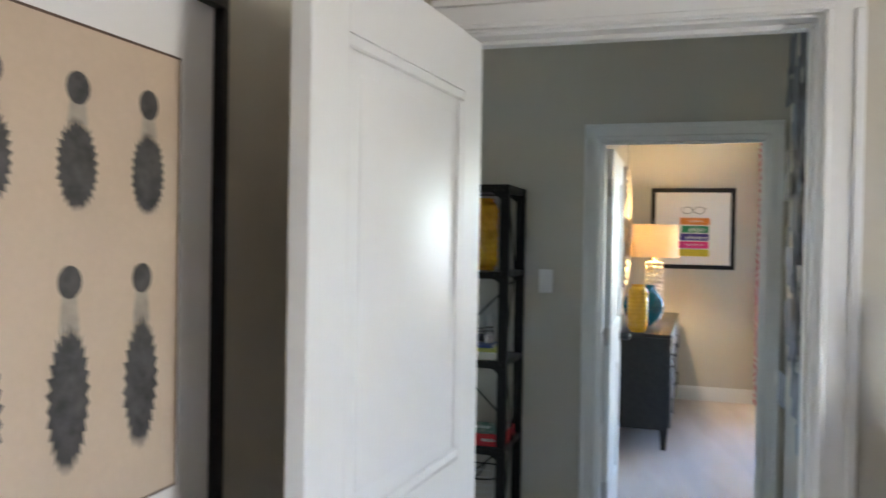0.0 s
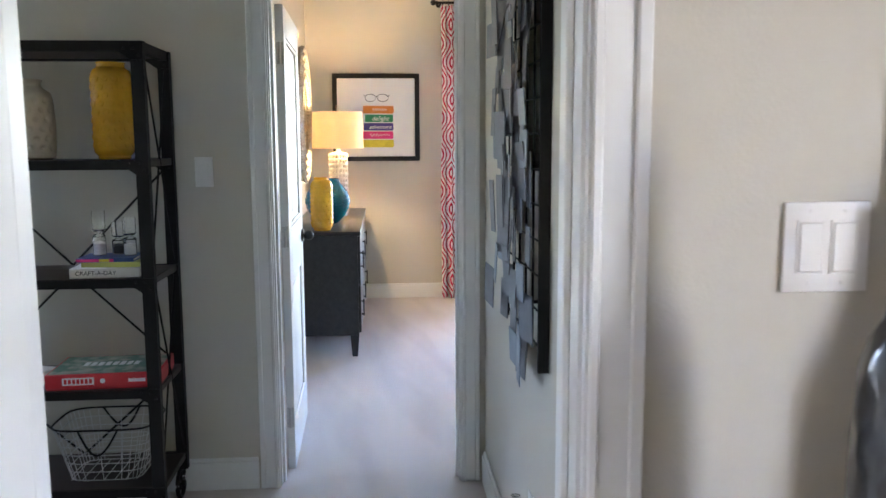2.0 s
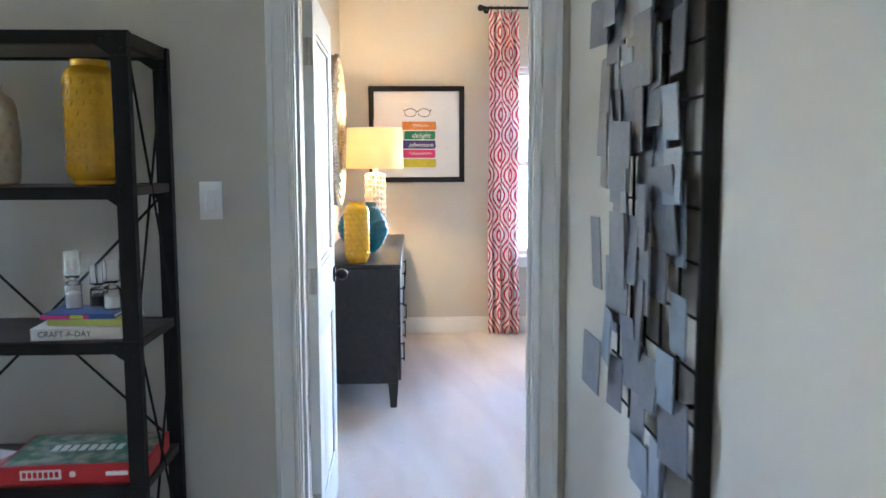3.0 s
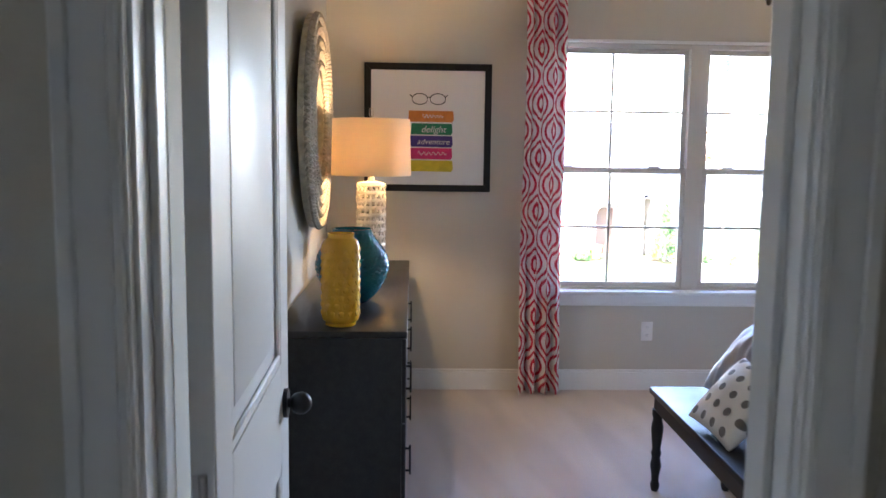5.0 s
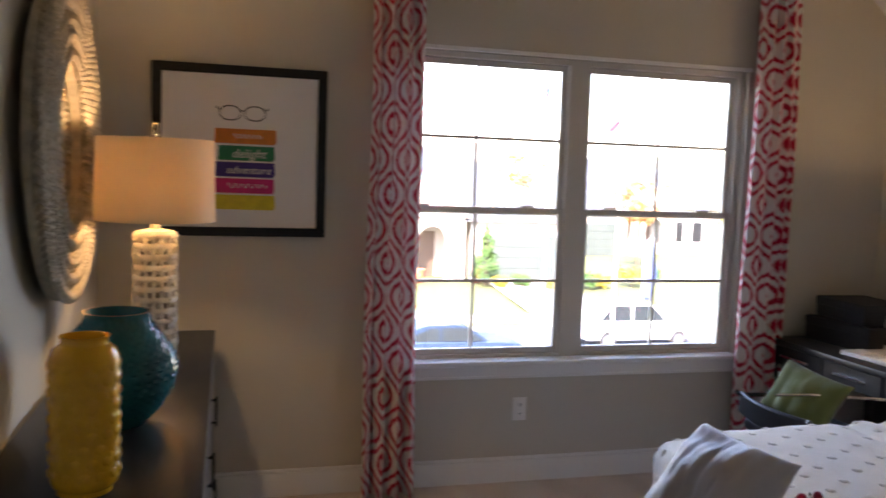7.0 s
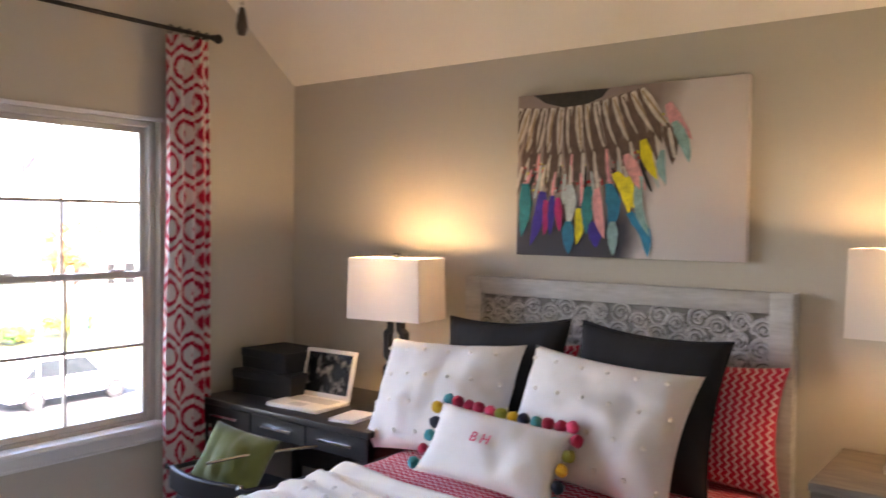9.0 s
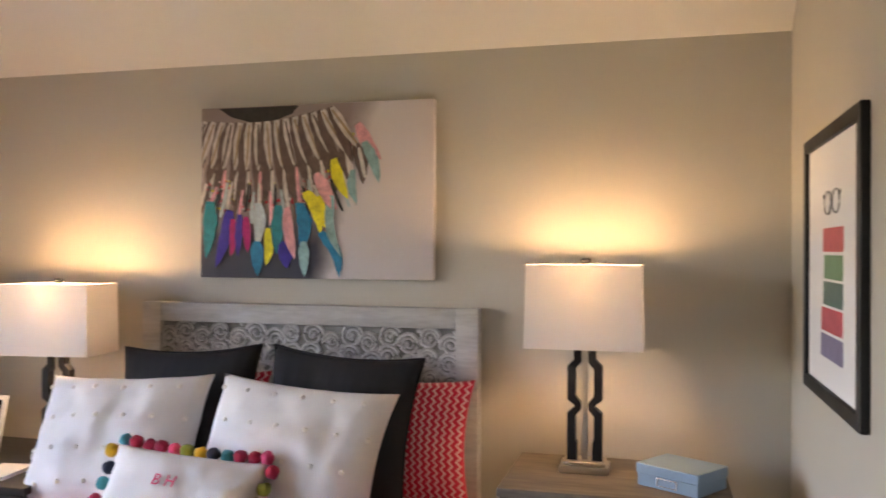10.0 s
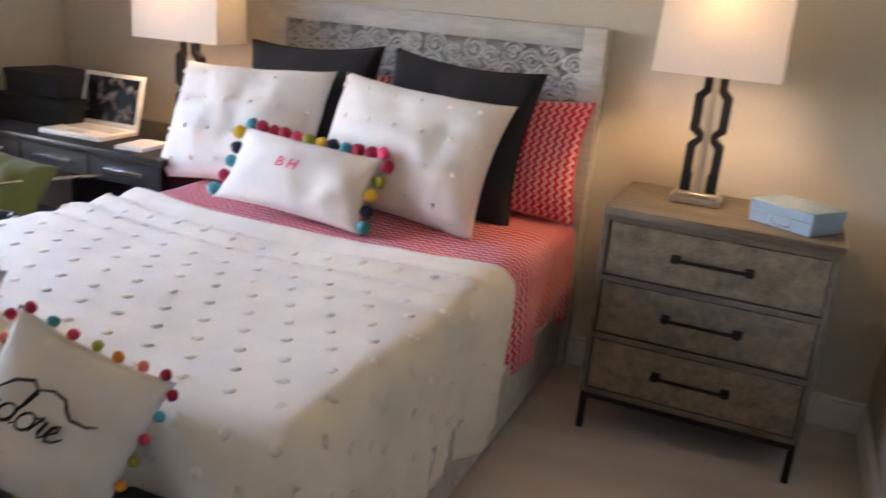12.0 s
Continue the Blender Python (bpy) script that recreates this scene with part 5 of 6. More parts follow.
# ---- desk corner ----
dk = thing("desk", "black wooden writing desk with chrome drawer bars", "desk", (0, 0, 0))
part("desktop", box(B(), 3.06, 3.785, 7.285, 8.53, DESKZ - 0.03, DESKZ, 0.004, 2), BLACKWOOD, dk)
for i in range(3):
    y0 = 7.305 + i * 0.405
    d = part("drawer", box(B(), 3.075, 3.60, y0, y0 + 0.395, DESKZ - 0.14, DESKZ - 0.035, 0.003, 1), BLACKWOOD, dk)
    bm = B()
    box(bm, 3.058, 3.075, y0 + 0.09, y0 + 0.305, DESKZ - 0.092, DESKZ - 0.078, 0.003, 1)
    part("handle", bm, CHROME, d, "chrome drawer bar")
part("back_panel", box(B(), 3.74, 3.76, 7.31, 8.50, 0.25, DESKZ - 0.03), BLACKWOOD, dk)
for x in (3.08, 3.72):
    for y in (7.305, 8.46):
        part("leg", box(B(), x, x + 0.05, y, y + 0.05, 0.0, DESKZ - 0.03, 0.004, 1), BLACKWOOD, dk)
lap = thing("laptop", "open white laptop with a dark screen on the desk", "laptop", (3.29, 7.90, DESKZ), 3)
part("keyboard_base", box(B(), -0.14, 0.11, -0.175, 0.175, 0.0, 0.022, 0.005, 2), PLATE, lap)
KEY = surface("grey_keys", (0.55, 0.55, 0.55), 0.5)
bm = B()
for i in range(12):
    for j in range(4):
        box(bm, -0.02 + j * 0.024, -0.02 + j * 0.024 + 0.020, -0.145 + i * 0.0245, -0.145 + i * 0.0245 + 0.021, 0.022, 0.0245)
tagged(part("keys", bm, KEY, lap), kind="stuff")
part("trackpad", box(B(), -0.12, -0.055, -0.05, 0.05, 0.022, 0.0228), KEY, lap)
bm = B()
box(bm, -0.010, 0.0, -0.175, 0.175, 0, 0.255, 0.004, 2)
bm.transform(pose(0.115, 0, 0.018, 0, 14, 0))
scr = part("screen_lid", bm, PLATE, lap)
g = Graph("screen_picture")
f = g.ramp(g.noise(16.0, 5.0), 0.52, 0.70)
SCREEN = g.set(g.mix(f, (0.008, 0.009, 0.010), (0.30, 0.28, 0.25)), 0.15)
bm = B()
box(bm, -0.0108, -0.0102, -0.152, 0.152, 0.025, 0.235)
bm.transform(pose(0.115, 0, 0.018, 0, 14, 0))
part("display", bm, SCREEN, scr, "dark display")
note = thing("notebook", "white notebook lying on the desk", "notebook", (3.22, 7.53, DESKZ), 8)
part("pages", box(B(), -0.10, 0.10, -0.068, 0.068, 0.002, 0.012), MATBOARD, note)
part("cover", box(B(), -0.103, 0.103, -0.071, 0.071, 0.012, 0.0145, 0.001, 1), PLATE, note)
part("back_cover", box(B(), -0.103, 0.103, -0.071, 0.071, 0.0, 0.002), PLATE, note)
FELT = surface("charcoal_felt", (0.018, 0.019, 0.022), 0.85, var=0.2, grain=300, bump=0.5)
for lab, x, y, z, a, b, h, rz in (("dark grey lidded storage box on the desk", 3.44, 8.27, DESKZ, 0.17, 0.22, 0.13, 4), ("smaller dark grey lidded box on another box", 3.45, 8.27, DESKZ + 0.136, 0.15, 0.19, 0.105, -3)):
    st = thing("storage_box", lab, "box", (x, y, z), rz, "dark boxes on the desk")
    part("body", box(B(), -a, a, -b, b, 0, h - 0.03, 0.003, 1), FELT, st)
    part("lid", box(B(), -a - 0.004, a + 0.004, -b - 0.004, b + 0.004, h - 0.045, h, 0.004, 1), FELT, st)
ch = thing("desk_chair", "black desk chair with a thin chrome back rail", "chair", (2.80, 7.78, 0), 0)
part("seat", box(B(), -0.24, 0.22, -0.24, 0.24, 0.42, 0.48, 0.025, 3), BLACK, ch)
for s in (-1, 1):
    bm = B()
    tube(bm, [(-0.25, s * 0.26, 0.012), (0.2, s * 0.26, 0.012), (0.24, s * 0.26, 0.05), (0.2, s * 0.26, 0.42), (0.17, s * 0.27, 0.52), (0.10, s * 0.28, 0.56), (-0.1, s * 0.28, 0.57), (-0.24, s * 0.26, 0.58), (-0.27, s * 0.25, 0.60)], 0.011, 10)
    part("arm_frame", bm, BLACK, ch)
    part("crossbar", rod(B(), (0.17 * s + 0.02, -0.26, 0.40), (0.17 * s + 0.02, 0.26, 0.40), 0.010, 10), CHROME, ch)
part("back_rail", tube(B(), [(-0.25, -0.02, 0.655), (-0.10, -0.06, 0.66), (0.08, -0.125, 0.66), (0.24, -0.19, 0.658)], 0.007, 8), CHROME, ch, "thin chrome rail")
bm = sheet(B(), 20, 8, lambda u, v: (-0.255 - 0.05 * math.sin(math.pi * u), -0.25 + 0.5 * u, 0.50 + 0.10 * v))
ob = part("backrest", bm, BLACK, ch)
ob.modifiers.new("thickness", "SOLIDIFY").thickness = 0.02
pillow("olive green pillow leaning on the desk chair", 0.38, 0.30, 0.12, Matrix.Translation((2.74, 7.82, 0.615)) @ pose(0, 0, 0, 56, 8, -80), GREEN, 3.3, 0.08, 2.2, 2)

# ceiling fan with its pull chain
FANP = (1.06, 5.70, 1.945)
fan = thing("ceiling_fan", "ceiling fan with a pull chain in the middle of the bedroom", "ceiling fan", FANP)
FT = CEILZ - FANP[2]
part("canopy", lathe(B(), [(0.02, FT - 0.06), (0.06, FT - 0.05), (0.07, FT)], seg=24), BRASS, fan)
part("downrod", rod(B(), (0, 0, 0.52), (0, 0, FT - 0.05), 0.012, 12), BRASS, fan)
part("motor", lathe(B(), [(0.03, 0.34), (0.11, 0.36), (0.12, 0.46), (0.05, 0.51), (0.02, 0.53)], seg=28), BRASS, fan)
bm = B()
for i in range(40):
    z = 0.04 + i * 0.0075
    ball(bm, (0, 0, z), 0.0032, 1)
part("pull_chain", bm, BRASS, fan)
part("pull", lathe(B(), [(0.003, 0.042), (0.006, 0.03), (0.008, 0.016), (0.005, 0.006), (0.0, 0.004)], seg=16), BROWNWOOD, fan, "small wooden pull")
for a in (0, 72, 144, 216, 288):
    bm = B()
    box(bm, 0.12, 0.62, -0.065, 0.065, 0.40, 0.408, 0.003, 1)
    bm.transform(Matrix.Rotation(radians(a + 20), 4, "Z"))
    part("blade", bm, GREYOAK, fan)

# ---- hall: shelving unit on wheels ----
SX0, SX1, SY0, SY1 = -1.43, -0.60, 3.905, 4.285
LEVELS = (0.19, 0.565, 0.972, 1.392)
unit = thing("shelving_unit", "industrial shelving unit of dark iron and walnut boards on wheels", "shelf", (0, 0, 0))
PX = (SX0, SX1 - 0.045)
PY = (SY0, SY1 - 0.03)
for x in PX:
    for y in PY:
        bm = B()
        box(bm, x, x + 0.045, y, y + 0.006, 0.12, 1.80)
        box(bm, x + (0.0 if x < -1 else 0.039), x + (0.006 if x < -1 else 0.045), y + 0.006, y + 0.03, 0.12, 1.80)
        part("post", bm, IRON, unit)
        for z in (*LEVELS, 1.785):
            s = 1 if x < -1 else -1
            xe = x + 0.045 if s > 0 else x
            yf = y - 0.004
            cp = part("corner_plate", poly(B(), [(xe - s * 0.045, yf, z - 0.05), (xe, yf, z - 0.05), (xe + s * 0.05, yf, z - 0.015), (xe + s * 0.05, yf, z + 0.002), (xe - s * 0.045, yf, z + 0.002)], (0, 0.0038, 0)), IRON, unit, "riveted iron corner plate")
            for dx, dz in ((-0.03, -0.035), (-0.012, -0.012), (0.02, -0.012)):
                part("rivet", ball(B(), (xe + s * dx, yf - 0.001, z + dz), 0.006, 1), IRON, cp)
for z in LEVELS:
    part("shelf_board", box(B(), SX0 + 0.007, SX1 - 0.007, SY0 + 0.008, SY1 - 0.004, z - 0.026, z, 0.002, 1), SHELFWOOD, unit, "dark walnut board")
    part("shelf_rail", box(B(), SX0 + 0.046, SX1 - 0.046, SY0 + 0.001, SY0 + 0.007, z - 0.034, z - 0.002), IRON, unit)
bm = B()
box(bm, SX0 + 0.046, SX1 - 0.046, SY0 + 0.001, SY0 + 0.03, 1.765, 1.80)
box(bm, SX0 + 0.046, SX1 - 0.046, SY1 - 0.03, SY1 - 0.001, 1.765, 1.80)
for x in (SX0 + 0.007, SX1 - 0.037):
    box(bm, x, x + 0.03, SY0 + 0.031, SY1 - 0.031, 1.765, 1.80)
part("top_frame", bm, IRON, unit)
part("top_board", box(B(), SX0 + 0.04, SX1 - 0.04, SY0 + 0.031, SY1 - 0.031, 1.772, 1.792), SHELFWOOD, unit)
xm = (SX0 + SX1) / 2
for i, (z0, z1) in enumerate(zip(LEVELS, LEVELS[1:])):
    bm = B()
    mid, end = (z1 - 0.03, z0) if i % 2 else (z0, z1 - 0.03)
    for xe in (SX0 + 0.03, SX1 - 0.03):
        rod(bm, (xm, SY1 - 0.008, mid), (xe, SY1 - 0.008, end), 0.0045, 8)
    part("brace", bm, IRON, unit)
for z0, z1 in ((0.19, 0.972), (0.972, 1.77)):
    for x in (SX0 + 0.015, SX1 - 0.015):
        bm = B()
        rod(bm, (x, SY0 + 0.02, z0), (x, SY1 - 0.02, z1), 0.004, 8)
        rod(bm, (x + 0.006, SY1 - 0.02, z0), (x + 0.006, SY0 + 0.02, z1), 0.004, 8)
        part("side_brace", bm, IRON, unit)
for x in (SX0 + 0.03, SX1 - 0.03):
    for y in (SY0 + 0.015, SY1 - 0.03):
        bm = B()
        R = 0.062
        tube(bm, [(x, y + R * math.cos(a), R + 0.001 + R * 0.93 * math.sin(a)) for a in np.linspace(0, 2 * math.pi, 25)[:-1]], 0.0085, 8, True)
        for k in range(5):
            a = 2 * math.pi * k / 5
            rod(bm, (x, y, R), (x, y + R * math.cos(a), R + R * 0.9 * math.sin(a)), 0.005, 6)
        rod(bm, (x - 0.018, y, R), (x + 0.018, y, R), 0.013, 12)
        w = part("wheel", bm, IRON, unit, "spoked iron wheel")
        part("fork", rod(B(), (x, y, R + 0.062), (x, y, 0.165), 0.012, 10), IRON, unit)

mustard_vase((-0.770, 4.09, LEVELS[3]), 0.87, "mustard-yellow glazed vase with raised bosses on the shelf", 20)
cv = thing("vase", "cream glazed vase with dimpled ovals and narrow neck", "vase", (-1.075, 4.09, LEVELS[3]))


def dimple(a, z):
    if not 0.02 < z < 0.225:
        return 1.0
    row = z / 0.034
    return 1.0 - 0.075 * max(0.0, math.sin(row * 2 * math.pi)) * max(0.0, math.cos(a * 14 + math.pi * (int(row) % 2)))


prof = [(0.07, 0)] + [(0.088 + 0.006 * math.sin(math.pi * q), 0.008 + 0.217 * q) for q in np.linspace(0, 1, 44)] + [(0.08, 0.245), (0.055, 0.262), (0.05, 0.275), (0.058, 0.29), (0.05, 0.29), (0.044, 0.262)]
part("body", lathe(B(), prof, seg=112, warp=dimple), CREAMGLAZE, cv, sharp=60)

PAPER = surface("paper_edges", (0.72, 0.69, 0.62), 0.8, var=0.06, scale=60, bump=0.2)


def book(name, label, at, rz, w, d, h, color, group="books on the shelf"):
    root = thing(name, label, "book", at, rz, group)
    M = surface(name + "_cover", color, 0.45, var=0.06, bump=0.05)
    part("pages", box(B(), -w / 2 + 0.004, w / 2 - 0.003, -d / 2 + 0.004, d / 2 - 0.004, 0.003, h - 0.003), PAPER, root)
    part("front_cover", box(B(), -w / 2, w / 2, -d / 2, d / 2, h - 0.003, h, 0.001, 1), M, root)
    part("back_cover", box(B(), -w / 2, w / 2, -d / 2, d / 2, 0, 0.003, 0.001, 1), M, root)
    part("spine", box(B(), -w / 2, w / 2, -d / 2 - 0.003, -d / 2, 0, h, 0.001, 1), M, root)
    return root


b1 = book("book", "white book with lettered spine at the bottom of a stack", (-0.79, 4.04, LEVELS[2]), 4, 0.24, 0.2, 0.034, (0.75, 0.73, 0.7))
words("spine_title", "CRAFT-A-DAY", 0.022, INK, pose(-0.03, -0.1036, 0.017, 90), b1, 0.0003)
book("book", "yellow-green book in the middle of a stack", (-0.765, 4.05, LEVELS[2] + 0.0345), -2, 0.21, 0.17, 0.018, (0.48, 0.50, 0.12))
b3 = book("book", "multicoloured thin book on top of a stack", (-0.79, 4.045, LEVELS[2] + 0.053), 2, 0.2, 0.16, 0.014, (0.03, 0.07, 0.25))
bm = box(B(), -0.10, 0.03, -0.0838, -0.0832, 0.002, 0.012)
part("spine_band", bm, PAINTS[1], b3)
bm = box(B(), -0.02, 0.015, -0.0842, -0.0836, 0.002, 0.012)
part("spine_label", bm, PAINTS[0], b3)
SAND = surface("white_sand", (0.75, 0.72, 0.66), 0.9)
for i, (x, y, h) in enumerate(((-0.835, 4.06, 0.165), (-0.775, 4.09, 0.12), (-0.722, 4.05, 0.14))):
    hg = thing("hourglass", "clear glass hourglass with pale sand on the books", "hourglass", (x, y, LEVELS[2] + 0.0675), 0, "hourglasses")
    R = 0.024
    bm = lathe(B(), [(R, 0.0), (R, h * 0.42), (R * 0.85, h * 0.46), (0.006, h * 0.5), (R * 0.85, h * 0.54), (R, h * 0.58), (R, h), (R - 0.002, h), (R - 0.002, h * 0.59), (0.004, h * 0.5), (R - 0.002, h * 0.41), (R - 0.002, 0.003)], seg=24)
    part("glass", bm, GLASS, hg)
    part("sand", lathe(B(), [(R - 0.0026, 0.004), (R - 0.0026, h * 0.26), (0.0, h * 0.31)], seg=20), SAND if i != 1 else FELT, hg)

gb = thing("board_game", "red board game box with green illustrated lid", "board game", (-0.815, 4.06, LEVELS[1]), 3)
RED = surface("red_card", (0.55, 0.015, 0.02), 0.4, var=0.06)
g = Graph("printed_lid")
n = g.noise(22.0, 5.0)
LID = g.set(g.mix(g.ramp(n, 0.42, 0.62), (0.02, 0.13, 0.07), (0.35, 0.33, 0.25)), 0.35)
part("tray", box(B(), -0.197, 0.197, -0.131, 0.131, 0, 0.04), RED, gb)
part("lid", box(B(), -0.2, 0.2, -0.134, 0.134, 0.006, 0.058, 0.002, 1), RED, gb)
part("lid_print", box(B(), -0.192, 0.192, -0.126, 0.126, 0.058, 0.0586), LID, gb)
part("title_plate", box(B(), -0.14, -0.03, -0.1348, -0.1341, 0.018, 0.045), MATBOARD, gb)
bm = B()
for i in range(7):
    box(bm, -0.134 + i * 0.0145, -0.134 + i * 0.0145 + 0.010, -0.1354, -0.1349, 0.023, 0.040)
part("title_bars", bm, RED, gb)
part("side_mark", rod(B(), (0.0, -0.1348, 0.031), (0.0, -0.1341, 0.031), 0.009, 12), MATBOARD, gb)
part("side_bar", box(B(), 0.09, 0.15, -0.1348, -0.1341, 0.024, 0.036), MATBOARD, gb)
bm = B()
for i in range(8):
    box(bm, -0.10 + i * 0.026, -0.10 + i * 0.026 + 0.018, -0.02, 0.03, 0.0588, 0.0592)
part("lid_title_bars", bm, MATBOARD, gb)
wb = thing("card_box", "flat white box lying on the shelf", "box", (-1.17, 4.02, LEVELS[1]), -18)
part("body", box(B(), -0.13, 0.13, -0.09, 0.09, 0, 0.045, 0.003, 1), PLATE, wb)
part("lid", box(B(), -0.133, 0.133, -0.093, 0.093, 0.02, 0.05, 0.003, 1), PLATE, wb)

bk = thing("wire_basket", "white wire basket with dark hoop handles", "basket", (-0.845, 4.09, LEVELS[0]))
WIRE = surface("white_wire", (0.62, 0.62, 0.6), 0.4, 0.2)
for i in range(7):
    q = i / 6
    a, b, z = 0.135 + 0.055 * q, 0.105 + 0.035 * q, 0.006 + 0.205 * q
    pts = [(a * math.copysign(abs(math.cos(t)) ** 0.45, math.cos(t)), b * math.copysign(abs(math.sin(t)) ** 0.45, math.sin(t)), z) for t in np.linspace(0, 2 * math.pi, 41)[:-1]]
    part("hoop_wire" if i < 6 else "rim", tube(B(), pts, 0.0018 if i < 6 else 0.004, 5, True), WIRE if i < 6 else IRON, bk)
bm = B()
for t in np.linspace(0, 2 * math.pi, 33)[:-1]:
    c, s = math.copysign(abs(math.cos(t)) ** 0.45, math.cos(t)), math.copysign(abs(math.sin(t)) ** 0.45, math.sin(t))
    rod(bm, (0.135 * c, 0.105 * s, 0.006), (0.19 * c, 0.14 * s, 0.211), 0.0015, 5)
for i in range(7):
    rod(bm, (-0.12 + i * 0.04, -0.1, 0.006), (-0.12 + i * 0.04, 0.1, 0.006), 0.0015, 5)
tagged(part("upright_wire", bm, WIRE, bk), kind="stuff")
for s in (-1, 1):
    pts = [(-0.07 + 0.14 * q, s * (0.142 + 0.02 * math.sin(math.pi * q)), 0.208 - 0.085 * math.sin(math.pi * q)) for q in np.linspace(0, 1, 15)]
    part("handle", tube(B(), pts, 0.004, 6), IRON, bk)

# ---- hall: metal plate sculpture and plug-in freshener ----
GREYPLATE = surface("grey_painted_metal", (0.12, 0.127, 0.148), 0.42, 0.25, var=0.25, scale=10, bump=0.1)
# lighter bluish copy of the plates: sky reflection put into the base colour
SKYPLATE = surface("sky_tinted_metal", (0.17, 0.21, 0.26), 0.38, 0.25, var=0.2, scale=10, bump=0.1)
art = thing("metal_sculpture", "wall sculpture of overlapping dark grey metal plates on rods", "wall art", (HALLX, 0, 0))
rnd = random.Random(21)
MY0, MY1, MZ0, MZ1 = ART_Y0, ART_Y1, 0.77, 2.28
bm = B()
for y in np.linspace(MY0 + 0.02, MY1 - 0.05, 6):
    rod(bm, (-0.022, y, MZ0 + 0.12), (-0.022, y, MZ1 - 0.06), 0.0035, 6)
for z in np.linspace(MZ0 + 0.15, MZ1 - 0.08, 15):
    rod(bm, (-0.028, MY0 + 0.01, z), (-0.028, MY1 - 0.02, z), 0.003, 6)
for y in (MY0 + 0.1, MY1 - 0.15):
    for z in (MZ0 + 0.25, MZ1 - 0.2):
        rod(bm, (0.0, y, z), (-0.024, y, z), 0.005, 6)
part("rod_frame", bm, IRON, art)
part("edge_bar", box(B(), -0.03, -0.001, MY0, MY0 + 0.012, MZ0 + 0.08, MZ1), IRON, art)
for j in range(15):
    for i in range(8):
        if rnd.random() < 0.20:
            continue
        y = MY0 + 0.05 + i * (MY1 - MY0 - 0.1) / 7 + rnd.uniform(-0.02, 0.02)
        z = MZ0 + 0.10 + j * (MZ1 - MZ0 - 0.16) / 14 + rnd.uniform(-0.03, 0.03)
        if j == 0 and abs(i - 2) > 2:
            continue
        w, h = rnd.uniform(0.034, 0.062), rnd.uniform(0.045, 0.09)
        bm = B()
        box(bm, -0.0012, 0.0012, -w, w, -h, h)
        tilt = 45 if (j, i) == (10, 6) else rnd.uniform(-3, 3)
        bm.transform(pose(-0.036 - 0.045 * rnd.random() - 0.0006 * (i + j), y, z, tilt, rnd.uniform(-4, 4), rnd.uniform(-7, 7)))
        part("metal_plate", bm, SKYPLATE if rnd.random() < 0.25 else GREYPLATE, art)
fr = thing("air_freshener", "white plug-in air freshener with clear bottle on an outlet", "air freshener", (HALLX, 3.22, 0.36), -90)
part("outlet_plate", box(B(), -0.038, 0.038, -0.006, 0, -0.062, 0.062, 0.003, 2), PLATE, fr)
part("housing", box(B(), -0.022, 0.022, -0.045, -0.006, -0.03, 0.03, 0.008, 3), PLATE, fr)
part("bottle", lathe(B(), [(0.018, -0.055), (0.024, -0.05), (0.024, 0.0), (0.012, 0.02), (0.012, 0.045), (0.014, 0.047), (0.014, 0.06), (0.0, 0.062)], (0, -0.05, 0.0), 20), GLASS, fr)
structure("door_strike_1", box(B(), D1[1] - 0.0015, D1[1] + 0.0008, AY0 + 0.008, AY0 + 0.034, 0.885, 0.945), IRON, "dark metal strike plate on the jamb")

# ---- study: dresser, mirror, vases, framed print ----
sd = thing("dresser", "dark brown rustic wooden dresser", "dresser", (0, 0, 0))
TZ = 0.90
part("top", box(B(), 0.625, 2.35, 1.50, 1.966, TZ - 0.035, TZ, 0.004, 2), BROWNWOOD, sd)
part("body", box(B(), 0.65, 2.33, 1.52, 1.966, 0.10, TZ - 0.035), BROWNWOOD, sd)
for i in range(3):
    for z0, z1 in ((0.12, 0.36), (0.37, 0.61), (0.62, 0.85)):
        xa = 0.67 + i * 0.55
        d = part("drawer", box(B(), xa, xa + 0.53, 1.504, 1.52, z0, z1, 0.003, 1), BROWNWOOD, sd)
        part("handle", rod(B(), (xa + 0.2, 1.485, (z0 + z1) / 2), (xa + 0.33, 1.485, (z0 + z1) / 2), 0.006, 8), IRON, d)
for x in (0.66, 2.26):
    for y in (1.53, 1.90):
        part("leg", box(B(), x, x + 0.06, y, y + 0.06, 0, 0.10), BROWNWOOD, sd)
mr = thing("wall_mirror", "mirror in a rustic brown wooden frame with iron cap", "mirror", (0, 0, 0))
FX0, FX1, FZ0, FZ1, FY = 0.900, 2.05, TZ + 0.001, 1.658, 1.948
part("stile", box(B(), FX0, FX0 + 0.082, FY, AY0 - 0.001, FZ0, FZ1, 0.003, 1), BROWNWOOD, mr)
part("stile", box(B(), FX1 - 0.082, FX1, FY, AY0 - 0.001, FZ0, FZ1, 0.003, 1), BROWNWOOD, mr)
part("rail", box(B(), FX0 + 0.083, FX1 - 0.083, FY, AY0 - 0.001, FZ1 - 0.082, FZ1, 0.003, 1), BROWNWOOD, mr)
part("rail", box(B(), FX0 + 0.083, FX1 - 0.083, FY, AY0 - 0.001, FZ0, FZ0 + 0.08, 0.003, 1), BROWNWOOD, mr)
part("mirror_glass", box(B(), FX0 + 0.078, FX1 - 0.078, FY + 0.014, FY + 0.02, FZ0 + 0.076, FZ1 - 0.078), MIRROR, mr)
part("cornice", box(B(), FX0 - 0.012, FX1 + 0.012, FY - 0.012, AY0 - 0.001, FZ1, FZ1 + 0.022, 0.003, 1), BROWNWOOD, mr)
